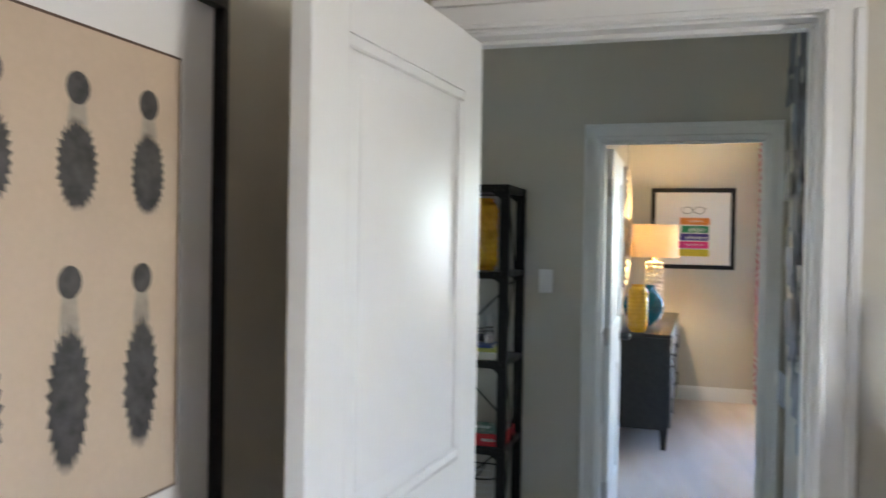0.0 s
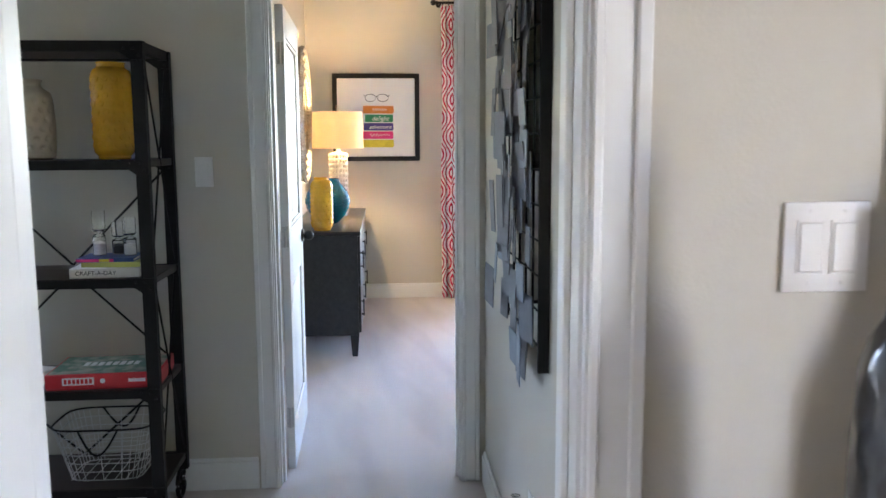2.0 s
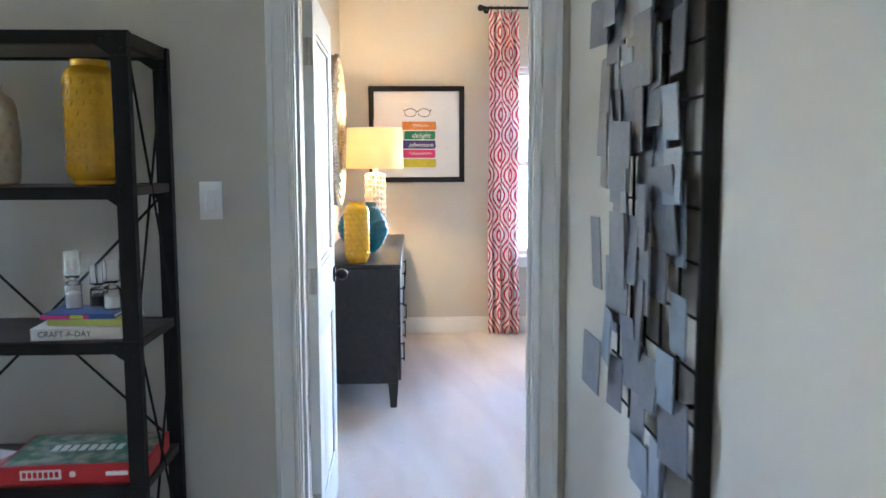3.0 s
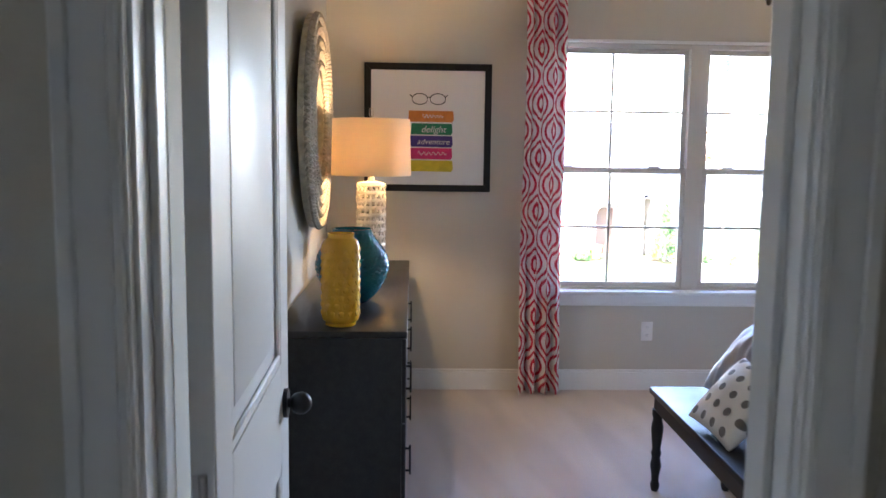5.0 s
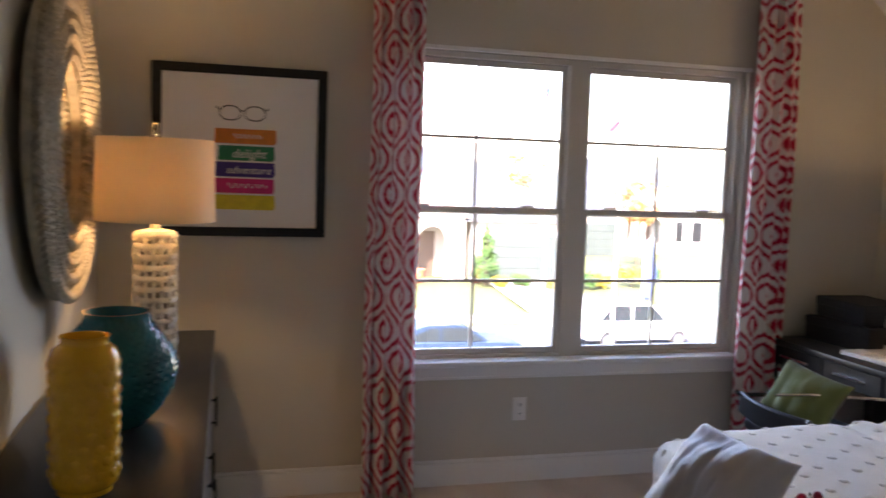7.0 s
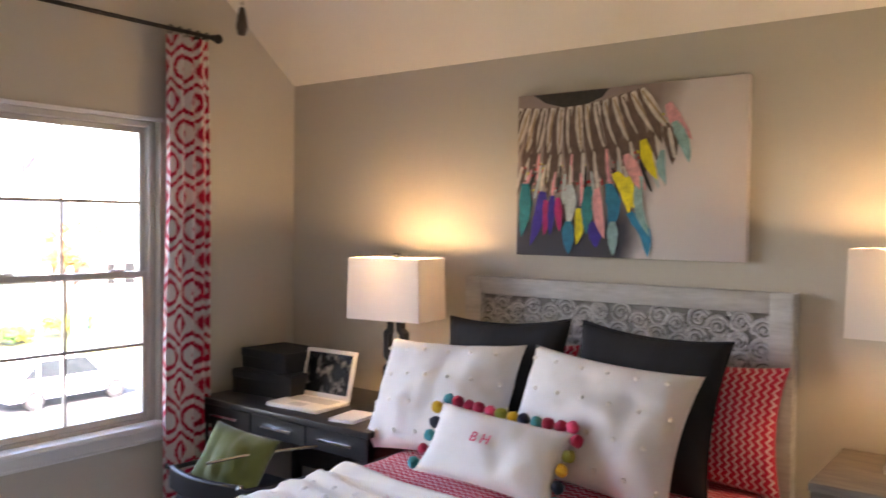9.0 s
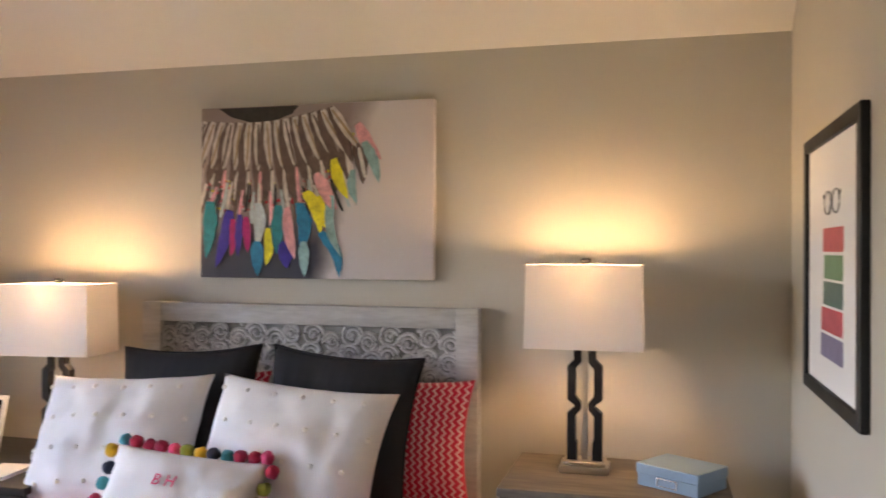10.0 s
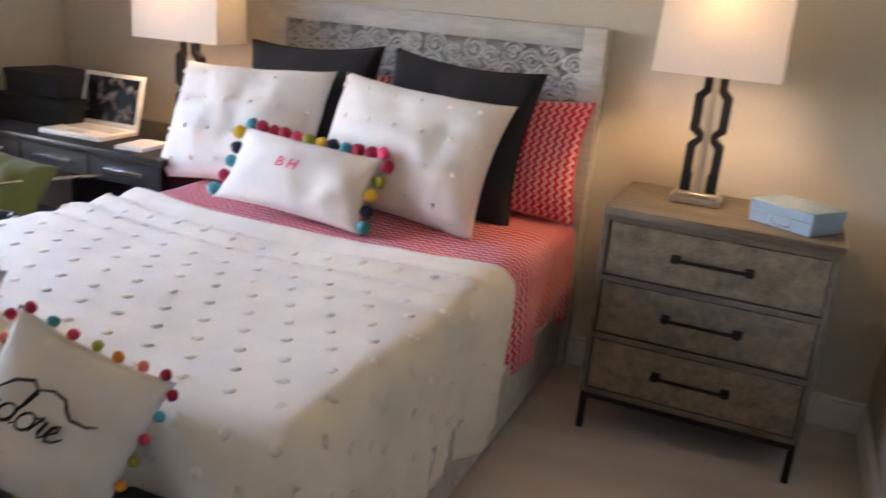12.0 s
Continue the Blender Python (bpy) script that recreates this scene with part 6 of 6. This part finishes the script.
cap = part("iron_cap", box(B(), FX0 - 0.022, FX1 + 0.022, FY - 0.022, AY0 - 0.001, FZ1 + 0.022, FZ1 + 0.052, 0.003, 1), IRON, mr)
for i in range(12):
    part("stud", ball(B(), (FX0 + 0.03 + 0.075 * (i % 2) + 0.2 * (i // 2), FY - 0.022, FZ1 + 0.037), 0.009, 2), IRON, cap)
PEWTER = surface("hammered_pewter", (0.10, 0.10, 0.105), 0.2, 0.85, var=0.35, scale=12, grain=50, bump=0.05)


def bottle_vase(x, y, h, seed, label):
    root = thing("bottle_vase", label, "vase", (x, y, TZ), 0, "hammered bottle vases")
    base = [(0.046, 0), (0.052, 0.01), (0.060, 0.08), (0.062, 0.16), (0.059, 0.24), (0.054, 0.305), (0.047, 0.33), (0.033, 0.355), (0.025, 0.385), (0.0215, 0.45), (0.0215, 0.532)]
    k = h / 0.553
    fine = []
    for (r0, z0), (r1, z1) in zip(base, base[1:]):
        n = max(1, int(abs(z1 - z0) / 0.008))
        fine += [(r0 + (r1 - r0) * i / n, (z0 + (z1 - z0) * i / n) * k) for i in range(n)]
    fine.append((base[-1][0], base[-1][1] * k))
    rn = random.Random(seed)
    cells = [(2 * math.pi * (i + 0.5 * (j % 2) + rn.uniform(-0.16, 0.16)) / 8, (0.012 + 0.042 * j + rn.uniform(-0.008, 0.008)) * k) for j in range(13) for i in range(8)]

    def warp(a, z):
        if z > 0.528 * k:
            return 1.0
        best = 1.0
        for ca, cz in cells:
            dz = (z - cz) / 0.040
            if abs(dz) < 1.3:
                da = (a - ca + math.pi) % (2 * math.pi) - math.pi
                best = min(best, dz * dz + (da / 0.50) ** 2)
        return 0.93 + 0.10 * min(0.85, best)
    part("body", lathe(B(), fine, seg=64, warp=warp), PEWTER, root, sharp=180)
    part("lip", lathe(B(), [(0.0205, 0.531 * k), (0.027, 0.54 * k), (0.033, 0.545 * k), (0.033, 0.55 * k), (0.028, 0.553 * k), (0.018, 0.55 * k), (0.017, 0.50 * k)], seg=40), PEWTER, root, "flared rim")
    return root


bottle_vase(0.779, 1.765, 0.556, 1, "tall dark pewter bottle vase with hammered dimples")
bottle_vase(0.972, 1.86, 0.485, 2, "shorter dark pewter bottle vase with hammered dimples")

pr = thing("framed_print", "large black-framed print of six botanical specimens with wide mat", "framed print", (-0.589, 1.0, 1.483), 90)
BEIGE = surface("aged_paper", (0.58, 0.45, 0.33), 0.7, var=0.06, scale=4)
hw, hh = 0.455, 0.478
bm = B()
for a, b, c, d in ((-hw, hw, hh - 0.018, hh), (-hw, hw, -hh, -hh + 0.018), (-hw, -hw + 0.018, -hh + 0.018, hh - 0.018), (hw - 0.018, hw, -hh + 0.018, hh - 0.018)):
    box(bm, a, b, -0.035, 0, c, d, 0.002, 1)
part("frame", bm, BLACK, pr, "thin black frame")
part("mat_board", box(B(), -hw + 0.018, hw - 0.018, -0.014, -0.004, -hh + 0.018, hh - 0.018), MATBOARD, pr)
part("paper", box(B(), -hw + 0.117, hw - 0.117, -0.0155, -0.0142, -hh + 0.128, hh - 0.128), BEIGE, pr)
bm = B()
for a, b, c, d in ((-0.338, 0.338, 0.348, 0.352), (-0.338, 0.338, -0.352, -0.348), (-0.342, -0.338, -0.352, 0.352), (0.338, 0.342, -0.352, 0.352)):
    box(bm, a, b, -0.016, -0.0144, c, d)
part("border", bm, BROWNWOOD, pr)
SOFTINK = surface("soft_black_ink", (0.07, 0.066, 0.062), 0.7, var=0.5, scale=40)
PALEINK = surface("pale_grey_ink", (0.40, 0.34, 0.27), 0.7, var=0.2, scale=40)
rnd = random.Random(4)
for row, (zb, zo, ry) in enumerate(((0.262, 0.155, 0.058), (-0.005, -0.165, 0.092))):
    for i in range(5):
        x = 0.26 - i * 0.152 + (0.0 if row == 0 else -0.012)
        bm = B()
        bmesh.ops.create_circle(bm, cap_ends=True, segments=20, radius=0.023, matrix=pose(x, -0.0162, zb, 90, 0, 0))
        part("printed_head", bm, SOFTINK, pr)
        bm = B()
        vs = [bm.verts.new((x + p, -0.0160, z)) for p, z in ((-0.012, zb), (0.012, zb), (0.02, zo + ry), (-0.02, zo + ry))]
        bm.faces.new(vs)
        part("printed_stem", bm, PALEINK, pr)
        bm = B()
        ring, n = [], 60
        for j in range(n):
            a = 2 * math.pi * j / n
            k = 1 + (0.14 if j % 2 else -0.06) + rnd.uniform(-0.04, 0.04)
            ring.append(bm.verts.new((x + 0.036 * k * math.cos(a), -0.0164, zo + ry * k * math.sin(a))))
        bm.faces.new(ring)
        part("printed_body", bm, SOFTINK, pr)

# study furniture that the mirror shows
PLAID = Graph("plaid_cloth")
uvp = PLAID.xyz(PLAID.co())
pa_, pb_ = (PLAID.m("GREATER_THAN", PLAID.m("FRACT", PLAID.m("MULTIPLY", uvp[i], 9.0)), 0.5) for i in (0, 1))
PLAIDM = PLAID.set(PLAID.mix(PLAID.m("MULTIPLY", PLAID.m("ADD", pa_, pb_), 0.5), (0.7, 0.67, 0.62), (0.06, 0.06, 0.065)), 0.9)
db = thing("daybed", "wooden daybed with a black and white plaid blanket", "bed", (2.25, -0.55, 0))
part("frame", box(B(), -0.68, 0.68, -0.5, 0.95, 0.12, 0.34, 0.006, 2), BROWNWOOD, db)
part("blanket", box(B(), -0.66, 0.66, -0.48, 0.93, 0.34, 0.58, 0.05, 4), PLAIDM, db)
for sx in (-0.62, 0.62):
    for sy in (-0.44, 0.88):
        part("leg", box(B(), sx - 0.03, sx + 0.03, sy - 0.03, sy + 0.03, 0, 0.12), BROWNWOOD, db)
pillow("white knitted pillow on the daybed", 0.5, 0.42, 0.16, pose(2.65, -0.15, 0.79, 75, 0, -90), COTTON, 6.1)
nt = thing("side_table", "small dark wooden side table by the window", "side table", (2.72, -1.42, 0))
part("tabletop", box(B(), -0.22, 0.22, -0.25, 0.25, 0.60, 0.63, 0.004, 1), BROWNWOOD, nt)
for sx in (-0.19, 0.19):
    for sy in (-0.22, 0.22):
        part("leg", box(B(), sx - 0.02, sx + 0.02, sy - 0.02, sy + 0.02, 0, 0.60), BROWNWOOD, nt)
tl = thing("table_lamp", "small black metal table lamp on a side table", "lamp", (2.72, -1.42, 0.63))
part("base", lathe(B(), [(0.08, 0), (0.08, 0.015), (0.02, 0.03), (0.012, 0.05), (0.012, 0.46), (0.0, 0.47)], seg=24), BLACK, tl)
part("shade", lathe(B(), [(0.10, 0.42), (0.085, 0.54), (0.03, 0.56), (0.0, 0.6)], seg=28), BLACK, tl)

# ---- outside the window ----
g = Graph("lawn")
LAWN = g.set(g.mix(g.ramp(g.noise(3.0, 5.0), 0.3, 0.7), (0.07, 0.09, 0.025), (0.13, 0.13, 0.05)), 0.95)
ASPH = surface("asphalt", (0.075, 0.073, 0.07), 0.9, var=0.12, scale=0.6, grain=30, bump=0.3)
CONC = surface("concrete", (0.30, 0.285, 0.265), 0.85, var=0.08, scale=0.8, grain=20)
STONE = surface("pale_stone", (0.33, 0.30, 0.26), 0.85, var=0.15, scale=2.0, grain=8, bump=0.5)
STUCCO = surface("pale_stucco", (0.40, 0.365, 0.32), 0.85, var=0.05)
SHINGLE = surface("grey_shingles", (0.07, 0.075, 0.085), 0.9, var=0.2, scale=2, grain=14, bump=0.5)
GREENDOOR = surface("sage_garage_door", (0.05, 0.062, 0.054), 0.5, var=0.04)


def ground_z(y):
    return -4.5 if y < 36 else -4.5 + 0.8 * min(1.0, (y - 36) / 9.0)


bm = B()
ys = [8.9, 20, 27, 35.5, 36, 39, 42, 45, 70, 140, 500, 2500]
vs = [[bm.verts.new((x, y, ground_z(y))) for x in (-2500, -200, -40, 0, 40, 200, 2500)] for y in ys]
for a, b in zip(vs, vs[1:]):
    for i in range(6):
        bm.faces.new((a[i], a[i + 1], b[i + 1], b[i]))
structure("ground", bm, LAWN, "dry lawn across the street")
structure("road", box(B(), -90, 90, 27.2, 35.2, -4.6, -4.48), ASPH, "grey asphalt street")
bm = B()
box(bm, -90, 90, 35.2, 35.4, -4.6, -4.36)
box(bm, -90, 90, 27.0, 27.2, -4.6, -4.36)
structure("kerb", bm, CONC, "concrete kerb")
structure("pavement", box(B(), -90, 90, 36.6, 37.9, -4.6, -4.31), CONC, "concrete pavement")
bm = B()
poly(bm, [(12.9, 35.4, -4.42), (16.9, 35.4, -4.42), (16.9, 44.6, -3.66), (12.9, 44.6, -3.66)], (0, 0, 0.02))
structure("driveway", bm, CONC, "concrete driveway")


def house(label, x, y, z, flip=1, k=1.0):
    """A one-storey house with hip roof, gabled stone entry and garage."""
    root = thing("house", label, "house", (x, y, z), group="houses across the street")
    part("wall", box(B(), -7, 7, 1.0, 12, 0, 3.4), STUCCO, root)
    bm = B()
    e = 0.5
    lo = [(-7 - e, 1 - e, 3.4), (7 + e, 1 - e, 3.4), (7 + e, 12 + e, 3.4), (-7 - e, 12 + e, 3.4)]
    v = [bm.verts.new(p) for p in lo] + [bm.verts.new((-2.5, 6.5, 7.0)), bm.verts.new((2.5, 6.5, 7.0))]
    for f in ((0, 1, 5, 4), (1, 2, 5), (2, 3, 4, 5), (3, 0, 4), (3, 2, 1, 0)):
        bm.faces.new([v[i] for i in f])
    part("roof", bm, SHINGLE, root, "grey shingled hip roof")
    s = flip
    gw = part("garage_wall", box(B(), min(s * 1.9, s * 7.2), max(s * 1.9, s * 7.2), -0.4, 1.0, 0, 3.0), STONE, root)
    bm = B()
    xa, xb = sorted((s * 1.7, s * 7.4))
    poly(bm, [(xa - 0.2, -0.7, 3.0), (xb + 0.2, -0.7, 3.0), ((xa + xb) / 2, -0.7, 4.9)], (0, 4.0, 0))
    part("garage_roof", bm, SHINGLE, root)
    gd = part("garage_door", box(B(), min(s * 2.5, s * 6.7), max(s * 2.5, s * 6.7), -0.46, -0.4, 0.02, 2.3), GREENDOOR, root, "sage green garage door")
    for i in range(4):
        part("door_panel", box(B(), min(s * 2.55, s * 6.65), max(s * 2.55, s * 6.65), -0.48, -0.46, 0.06 + i * 0.56, 0.56 + i * 0.56, 0.01, 1), GREENDOOR, gd)
    bm = B()
    cx, w, h = -s * 0.2, 0.75, 2.0
    arch = [(cx - w, 0), (cx - w, h)] + [(cx - w * math.cos(a), h + w * math.sin(a)) for a in np.linspace(0.2, math.pi - 0.2, 9)] + [(cx + w, h), (cx + w, 0)]
    box(bm, cx - 1.7, cx - w, -0.6, -0.2, 0, 3.2)
    box(bm, cx + w, cx + 1.7, -0.6, -0.2, 0, 3.2)
    tops = arch[2:-2]
    for p, q in zip(tops, tops[1:]):
        poly(bm, [(p[0], -0.6, p[1]), (q[0], -0.6, q[1]), (q[0], -0.6, 3.2), (p[0], -0.6, 3.2)], (0, 0.4, 0))
    part("entry_arch", bm, STONE, root, "stone entry arch")
    bm = B()
    poly(bm, [(cx - 1.95, -0.75, 3.2), (cx + 1.95, -0.75, 3.2), (cx, -0.75, 5.0)], (0, 4.2, 0))
    part("entry_gable", bm, STONE, root)
    part("front_door", box(B(), cx - 0.5, cx + 0.5, 0.92, 0.998, 0.05, 2.4), BROWNWOOD, root, "dark front door")
    for wx in (-s * 4.6, -s * 3.0):
        wn = part("window", box(B(), wx - 0.5, wx + 0.5, 0.94, 0.998, 0.9, 2.5), WHITE, root)
        part("pane", box(B(), wx - 0.44, wx + 0.44, 0.92, 0.94, 0.96, 2.44), BLACK, wn)
    part("chimney", box(B(), 4.0, 4.7, 7, 7.9, 4.0, 7.3), STONE, root)
    return root


house("pale one-storey house with stone entry arch and garage", 10.3, 45.0, -3.72)
house("pale one-storey house farther along the street", 29.5, 58.0, -3.72, -1)
house("pale one-storey house beyond the lawn", -8.5, 46.0, -3.72)


def car(label, x, y, z, paint, suv, rz=0):
    root = thing("car", label, "car", (x, y, z), rz, "parked cars")
    h = 1.66 if suv else 1.44
    belt = 0.98 if suv else 0.90
    bm = B()
    prof = [(-2.3, 0.32), (-2.32, 0.62), (-2.2, 0.86), (-1.15, belt), (1.7, belt + 0.04), (2.22, belt - 0.06), (2.32, 0.6), (2.28, 0.32)]
    poly(bm, [(px, -0.88, pz) for px, pz in prof], (0, 1.76, 0))
    bmesh.ops.bevel(bm, geom=list(bm.edges), offset=0.07, segments=3, affect="EDGES")
    part("body", bm, paint, root)
    roof = [(-1.2, belt - 0.03), (-0.45, h - 0.06), (-0.1, h), (1.3 if suv else 0.8, h - 0.02), (1.55 if suv else 1.1, h - 0.08), (2.15 if suv else 1.85, belt - 0.02)]
    bm = B()
    poly(bm, [(px, -0.74, pz) for px, pz in roof], (0, 1.48, 0))
    bmesh.ops.bevel(bm, geom=list(bm.edges), offset=0.05, segments=2, affect="EDGES")
    part("cabin", bm, paint, root)
    for side in (-1, 1):
        for a, b in ((0, 0.49), (0.51, 0.98)):
            bm = B()
            lo0, lo1 = -0.95 + a * 2.75, -0.95 + b * 2.75
            hi0, hi1 = max(-0.38, lo0 + 0.03), min(1.20 if suv else 0.72, lo1 - 0.01)
            poly(bm, [(lo0, side * 0.745, belt + 0.03), (lo1, side * 0.745, belt + 0.03), (hi1, side * 0.745, h - 0.10), (hi0, side * 0.745, h - 0.10)], (0, side * 0.004, 0))
            part("side_window", bm, CARGLASS, root, "dark side window")
        for wx in (-1.42, 1.42):
            bm = rod(B(), (wx, side * 0.70, 0.33), (wx, side * 0.90, 0.33), 0.33, 28)
            w = part("wheel", bm, TYRE, root)
            part("rim", rod(B(), (wx, side * 0.88, 0.33), (wx, side * 0.91, 0.33), 0.21, 20), CHROME, w)
        part("headlight", box(B(), -2.33, -2.18, side * 0.75 - 0.12, side * 0.75 + 0.12, 0.62, 0.76, 0.02, 1), GLASS, root)
    return root


CARGLASS = surface("car_glass", (0.02, 0.025, 0.03), 0.08, var=0.1)
TYRE = surface("tyre_rubber", (0.02, 0.02, 0.02), 0.8)
BLUECAR = surface("slate_blue_car_paint", (0.025, 0.045, 0.085), 0.2, 0.2, var=0.04, bump=0.0)
WHITECAR = surface("white_car_paint", (0.75, 0.75, 0.75), 0.2, 0.0, var=0.02, bump=0.0)
car("slate blue sedan parked on the street", 7.0, 29.6, -4.48, BLUECAR, False, 180)
car("white suv parked at the far kerb", 14.9, 32.2, -4.48, WHITECAR, True, 180)
LEAVES = [surface("foliage_" + k, c, 0.8, var=0.3, scale=6) for k, c in (("green", (0.06, 0.13, 0.03)), ("yellow", (0.35, 0.28, 0.03)), ("rust", (0.30, 0.12, 0.03)))]
BARK = surface("bark", (0.09, 0.06, 0.04), 0.9, var=0.3, scale=9, bump=0.8)


def leafy(bm, c, r, n, rnd, squash=1.0, size=0.11):
    for _ in range(n):
        d = Vector((rnd.gauss(0, 1), rnd.gauss(0, 1), rnd.gauss(0, 1))).normalized() * r * rnd.random() ** 0.45
        p = Vector(c) + Vector((d.x, d.y, d.z * squash))
        q = Euler((rnd.uniform(0, 6.3), rnd.uniform(0, 6.3), rnd.uniform(0, 6.3))).to_matrix()
        s = size * rnd.uniform(0.6, 1.4)
        bm.faces.new([bm.verts.new(p + q @ Vector(v)) for v in ((-s, 0, 0), (0, -s * 0.5, 0), (s, 0, 0), (0, s * 0.5, 0.02))])


def conifer(x, y, z, h, rnd):
    root = thing("tree", "small green conifer in front of a house", "tree", (x, y, z))
    part("trunk", lathe(B(), [(0.10, 0), (0.06, h * 0.5), (0.01, h * 0.97)], seg=10), BARK, root)
    bm = B()
    for i in range(70):
        q = (i + 1) / 71
        r = 0.9 * (1 - q) * rnd.uniform(0.6, 1.15) + 0.05
        a = rnd.uniform(0, 6.28)
        leafy(bm, (r * 0.7 * math.cos(a), r * 0.7 * math.sin(a), 0.25 + q * (h - 0.3)), 0.28 * (1.15 - q), 34, rnd, 0.8, 0.07)
    part("crown", bm, LEAVES[0], root)


def shrub(x, y, z, r, m, rnd, label):
    root = thing("shrub", label, "shrub", (x, y, z), group="shrubs across the street")
    part("stems", rod(B(), (0, 0, 0), (0, 0, r * 0.7), 0.04, 6), BARK, root)
    bm = B()
    for _ in range(9):
        leafy(bm, (rnd.uniform(-r, r) * 0.6, rnd.uniform(-r, r) * 0.6, r * rnd.uniform(0.4, 1.0)), r * 0.5, 60, rnd, 0.8, 0.09)
    part("crown", bm, LEAVES[m], root)


rnd = random.Random(31)
conifer(12.6, 43.2, -3.75, 3.0, rnd)
for x, y, r, m in ((13.2, 42.6, 0.5, 1), (14.4, 42.9, 0.55, 0), (15.6, 42.4, 0.5, 1), (17.6, 42.6, 0.7, 0), (18.6, 42.8, 0.6, 1), (20.5, 43.0, 0.9, 1), (8.6, 43.6, 0.5, 0), (22.0, 44, 0.8, 0)):
    shrub(x, y, ground_z(y) - 0.02, r, m, rnd, "leafy green garden shrub by a house" if m == 0 else "yellow-leaved garden shrub by a house")


def bare_tree(x, y, h, m):
    root = thing("tree", "young street tree with thin autumn crown", "tree", (x, y, ground_z(y) - 0.05), group="street trees")
    part("trunk", lathe(B(), [(0.14, 0), (0.10, h * 0.4), (0.03, h * 0.9)], seg=10), BARK, root)
    for i in range(7):
        a, z = i * 2.4, h * (0.38 + 0.07 * i)
        part("limb", tube(B(), [(0, 0, z), (0.5 * math.cos(a), 0.5 * math.sin(a), z + 0.4), (1.1 * math.cos(a), 1.1 * math.sin(a), z + 1.0)], 0.035, 6, taper=lambda q: 1.1 - q), BARK, root)
    bm = B()
    for i in range(26):
        a, k = rnd.uniform(0, 6.28), rnd.uniform(0.2, 1.5)
        leafy(bm, (k * math.cos(a), k * math.sin(a), h * rnd.uniform(0.55, 1.0)), 0.5, 40, rnd, 0.8, 0.12)
    part("crown", bm, LEAVES[m], root)


bare_tree(17.5, 52.5, 6.8, 2)
bare_tree(24.5, 50.0, 5.2, 2)
bare_tree(33.0, 52.0, 5.0, 1)
POT = surface("terracotta", (0.42, 0.14, 0.06), 0.8)
for x in (9.3, 12.3):
    p = thing("flower_pot", "terracotta flower pot beside the entry", "pot", (x, 43.9, -3.74), group="entry pots")
    part("pot", lathe(B(), [(0.22, 0), (0.32, 0.6), (0.35, 0.6), (0.35, 0.68), (0.28, 0.68), (0.26, 0.6)], seg=20), POT, p)
FLAGS = {k: surface("flag_" + k, c, 0.8, var=0.04) for k, c in dict(red=(0.55, 0.02, 0.03), white=(0.8, 0.8, 0.8), blue=(0.02, 0.05, 0.25), sky=(0.15, 0.4, 0.7)).items()}
for x, y, top, kind in ((10.35, 30.0, 4.9, 0), (12.95, 30.0, 4.6, 1)):
    fp = thing("flagpole", "white flagpole with a hanging striped flag" if kind == 0 else "white flagpole with a hanging tricolour flag", "flagpole", (x, y, -4.48 + (0.0)), group="flagpoles")
    H2 = top + 4.48
    part("pole", rod(B(), (0, 0, 0), (0, 0, H2), 0.05, 10, 0.025), WHITE, fp)
    part("ball", ball(B(), (0, 0, H2 + 0.05), 0.06, 2), BRASS, fp)
    cols = ["red", "white"] * 5 if kind == 0 else ["sky", "white", "red"]
    n = len(cols)
    for i, c in enumerate(cols):
        u0, u1 = i / n, (i + 1) / n
        bm = sheet(B(), 8, 3, lambda u, v: (-0.03 - 0.5 * u, 0.06 * math.sin(7 * u + 2), H2 - 0.15 - 0.9 * (u0 + (u1 - u0) * v) - 0.55 * u))
        part("stripe", bm, FLAGS[c], fp)
    if kind == 0:
        part("canton", sheet(B(), 4, 4, lambda u, v: (-0.03 - 0.22 * u, -0.012 + 0.06 * math.sin(7 * 0.44 * u + 2), H2 - 0.15 - 0.45 * v - 0.55 * 0.44 * u)), FLAGS["blue"], fp)

# feather-shaped banner at the far pavement
BANNER = surface("navy_banner_cloth", (0.05, 0.07, 0.22), 0.8, var=0.1)
bn = thing("banner_flag", "tall navy feather banner on a thin pole", "banner", (17.96, 37.2, -4.31))
part("pole", tube(B(), [(0, 0, 0), (0, 0, 2.6), (0.06, 0, 3.1), (0.25, 0, 3.42), (0.45, 0, 3.45)], 0.025, 8), WHITE, bn)
ob = part("cloth", sheet(B(), 6, 24, lambda u, v: (0.03 + u * (0.62 * math.sin(math.pi * (0.14 + 0.72 * v)) ** 0.6) - 0.05 * v, 0.05 * math.sin(5 * v + 3 * u), 0.7 + 2.65 * v)), BANNER, bn)
ob.modifiers.new("thickness", "SOLIDIFY").thickness = 0.004
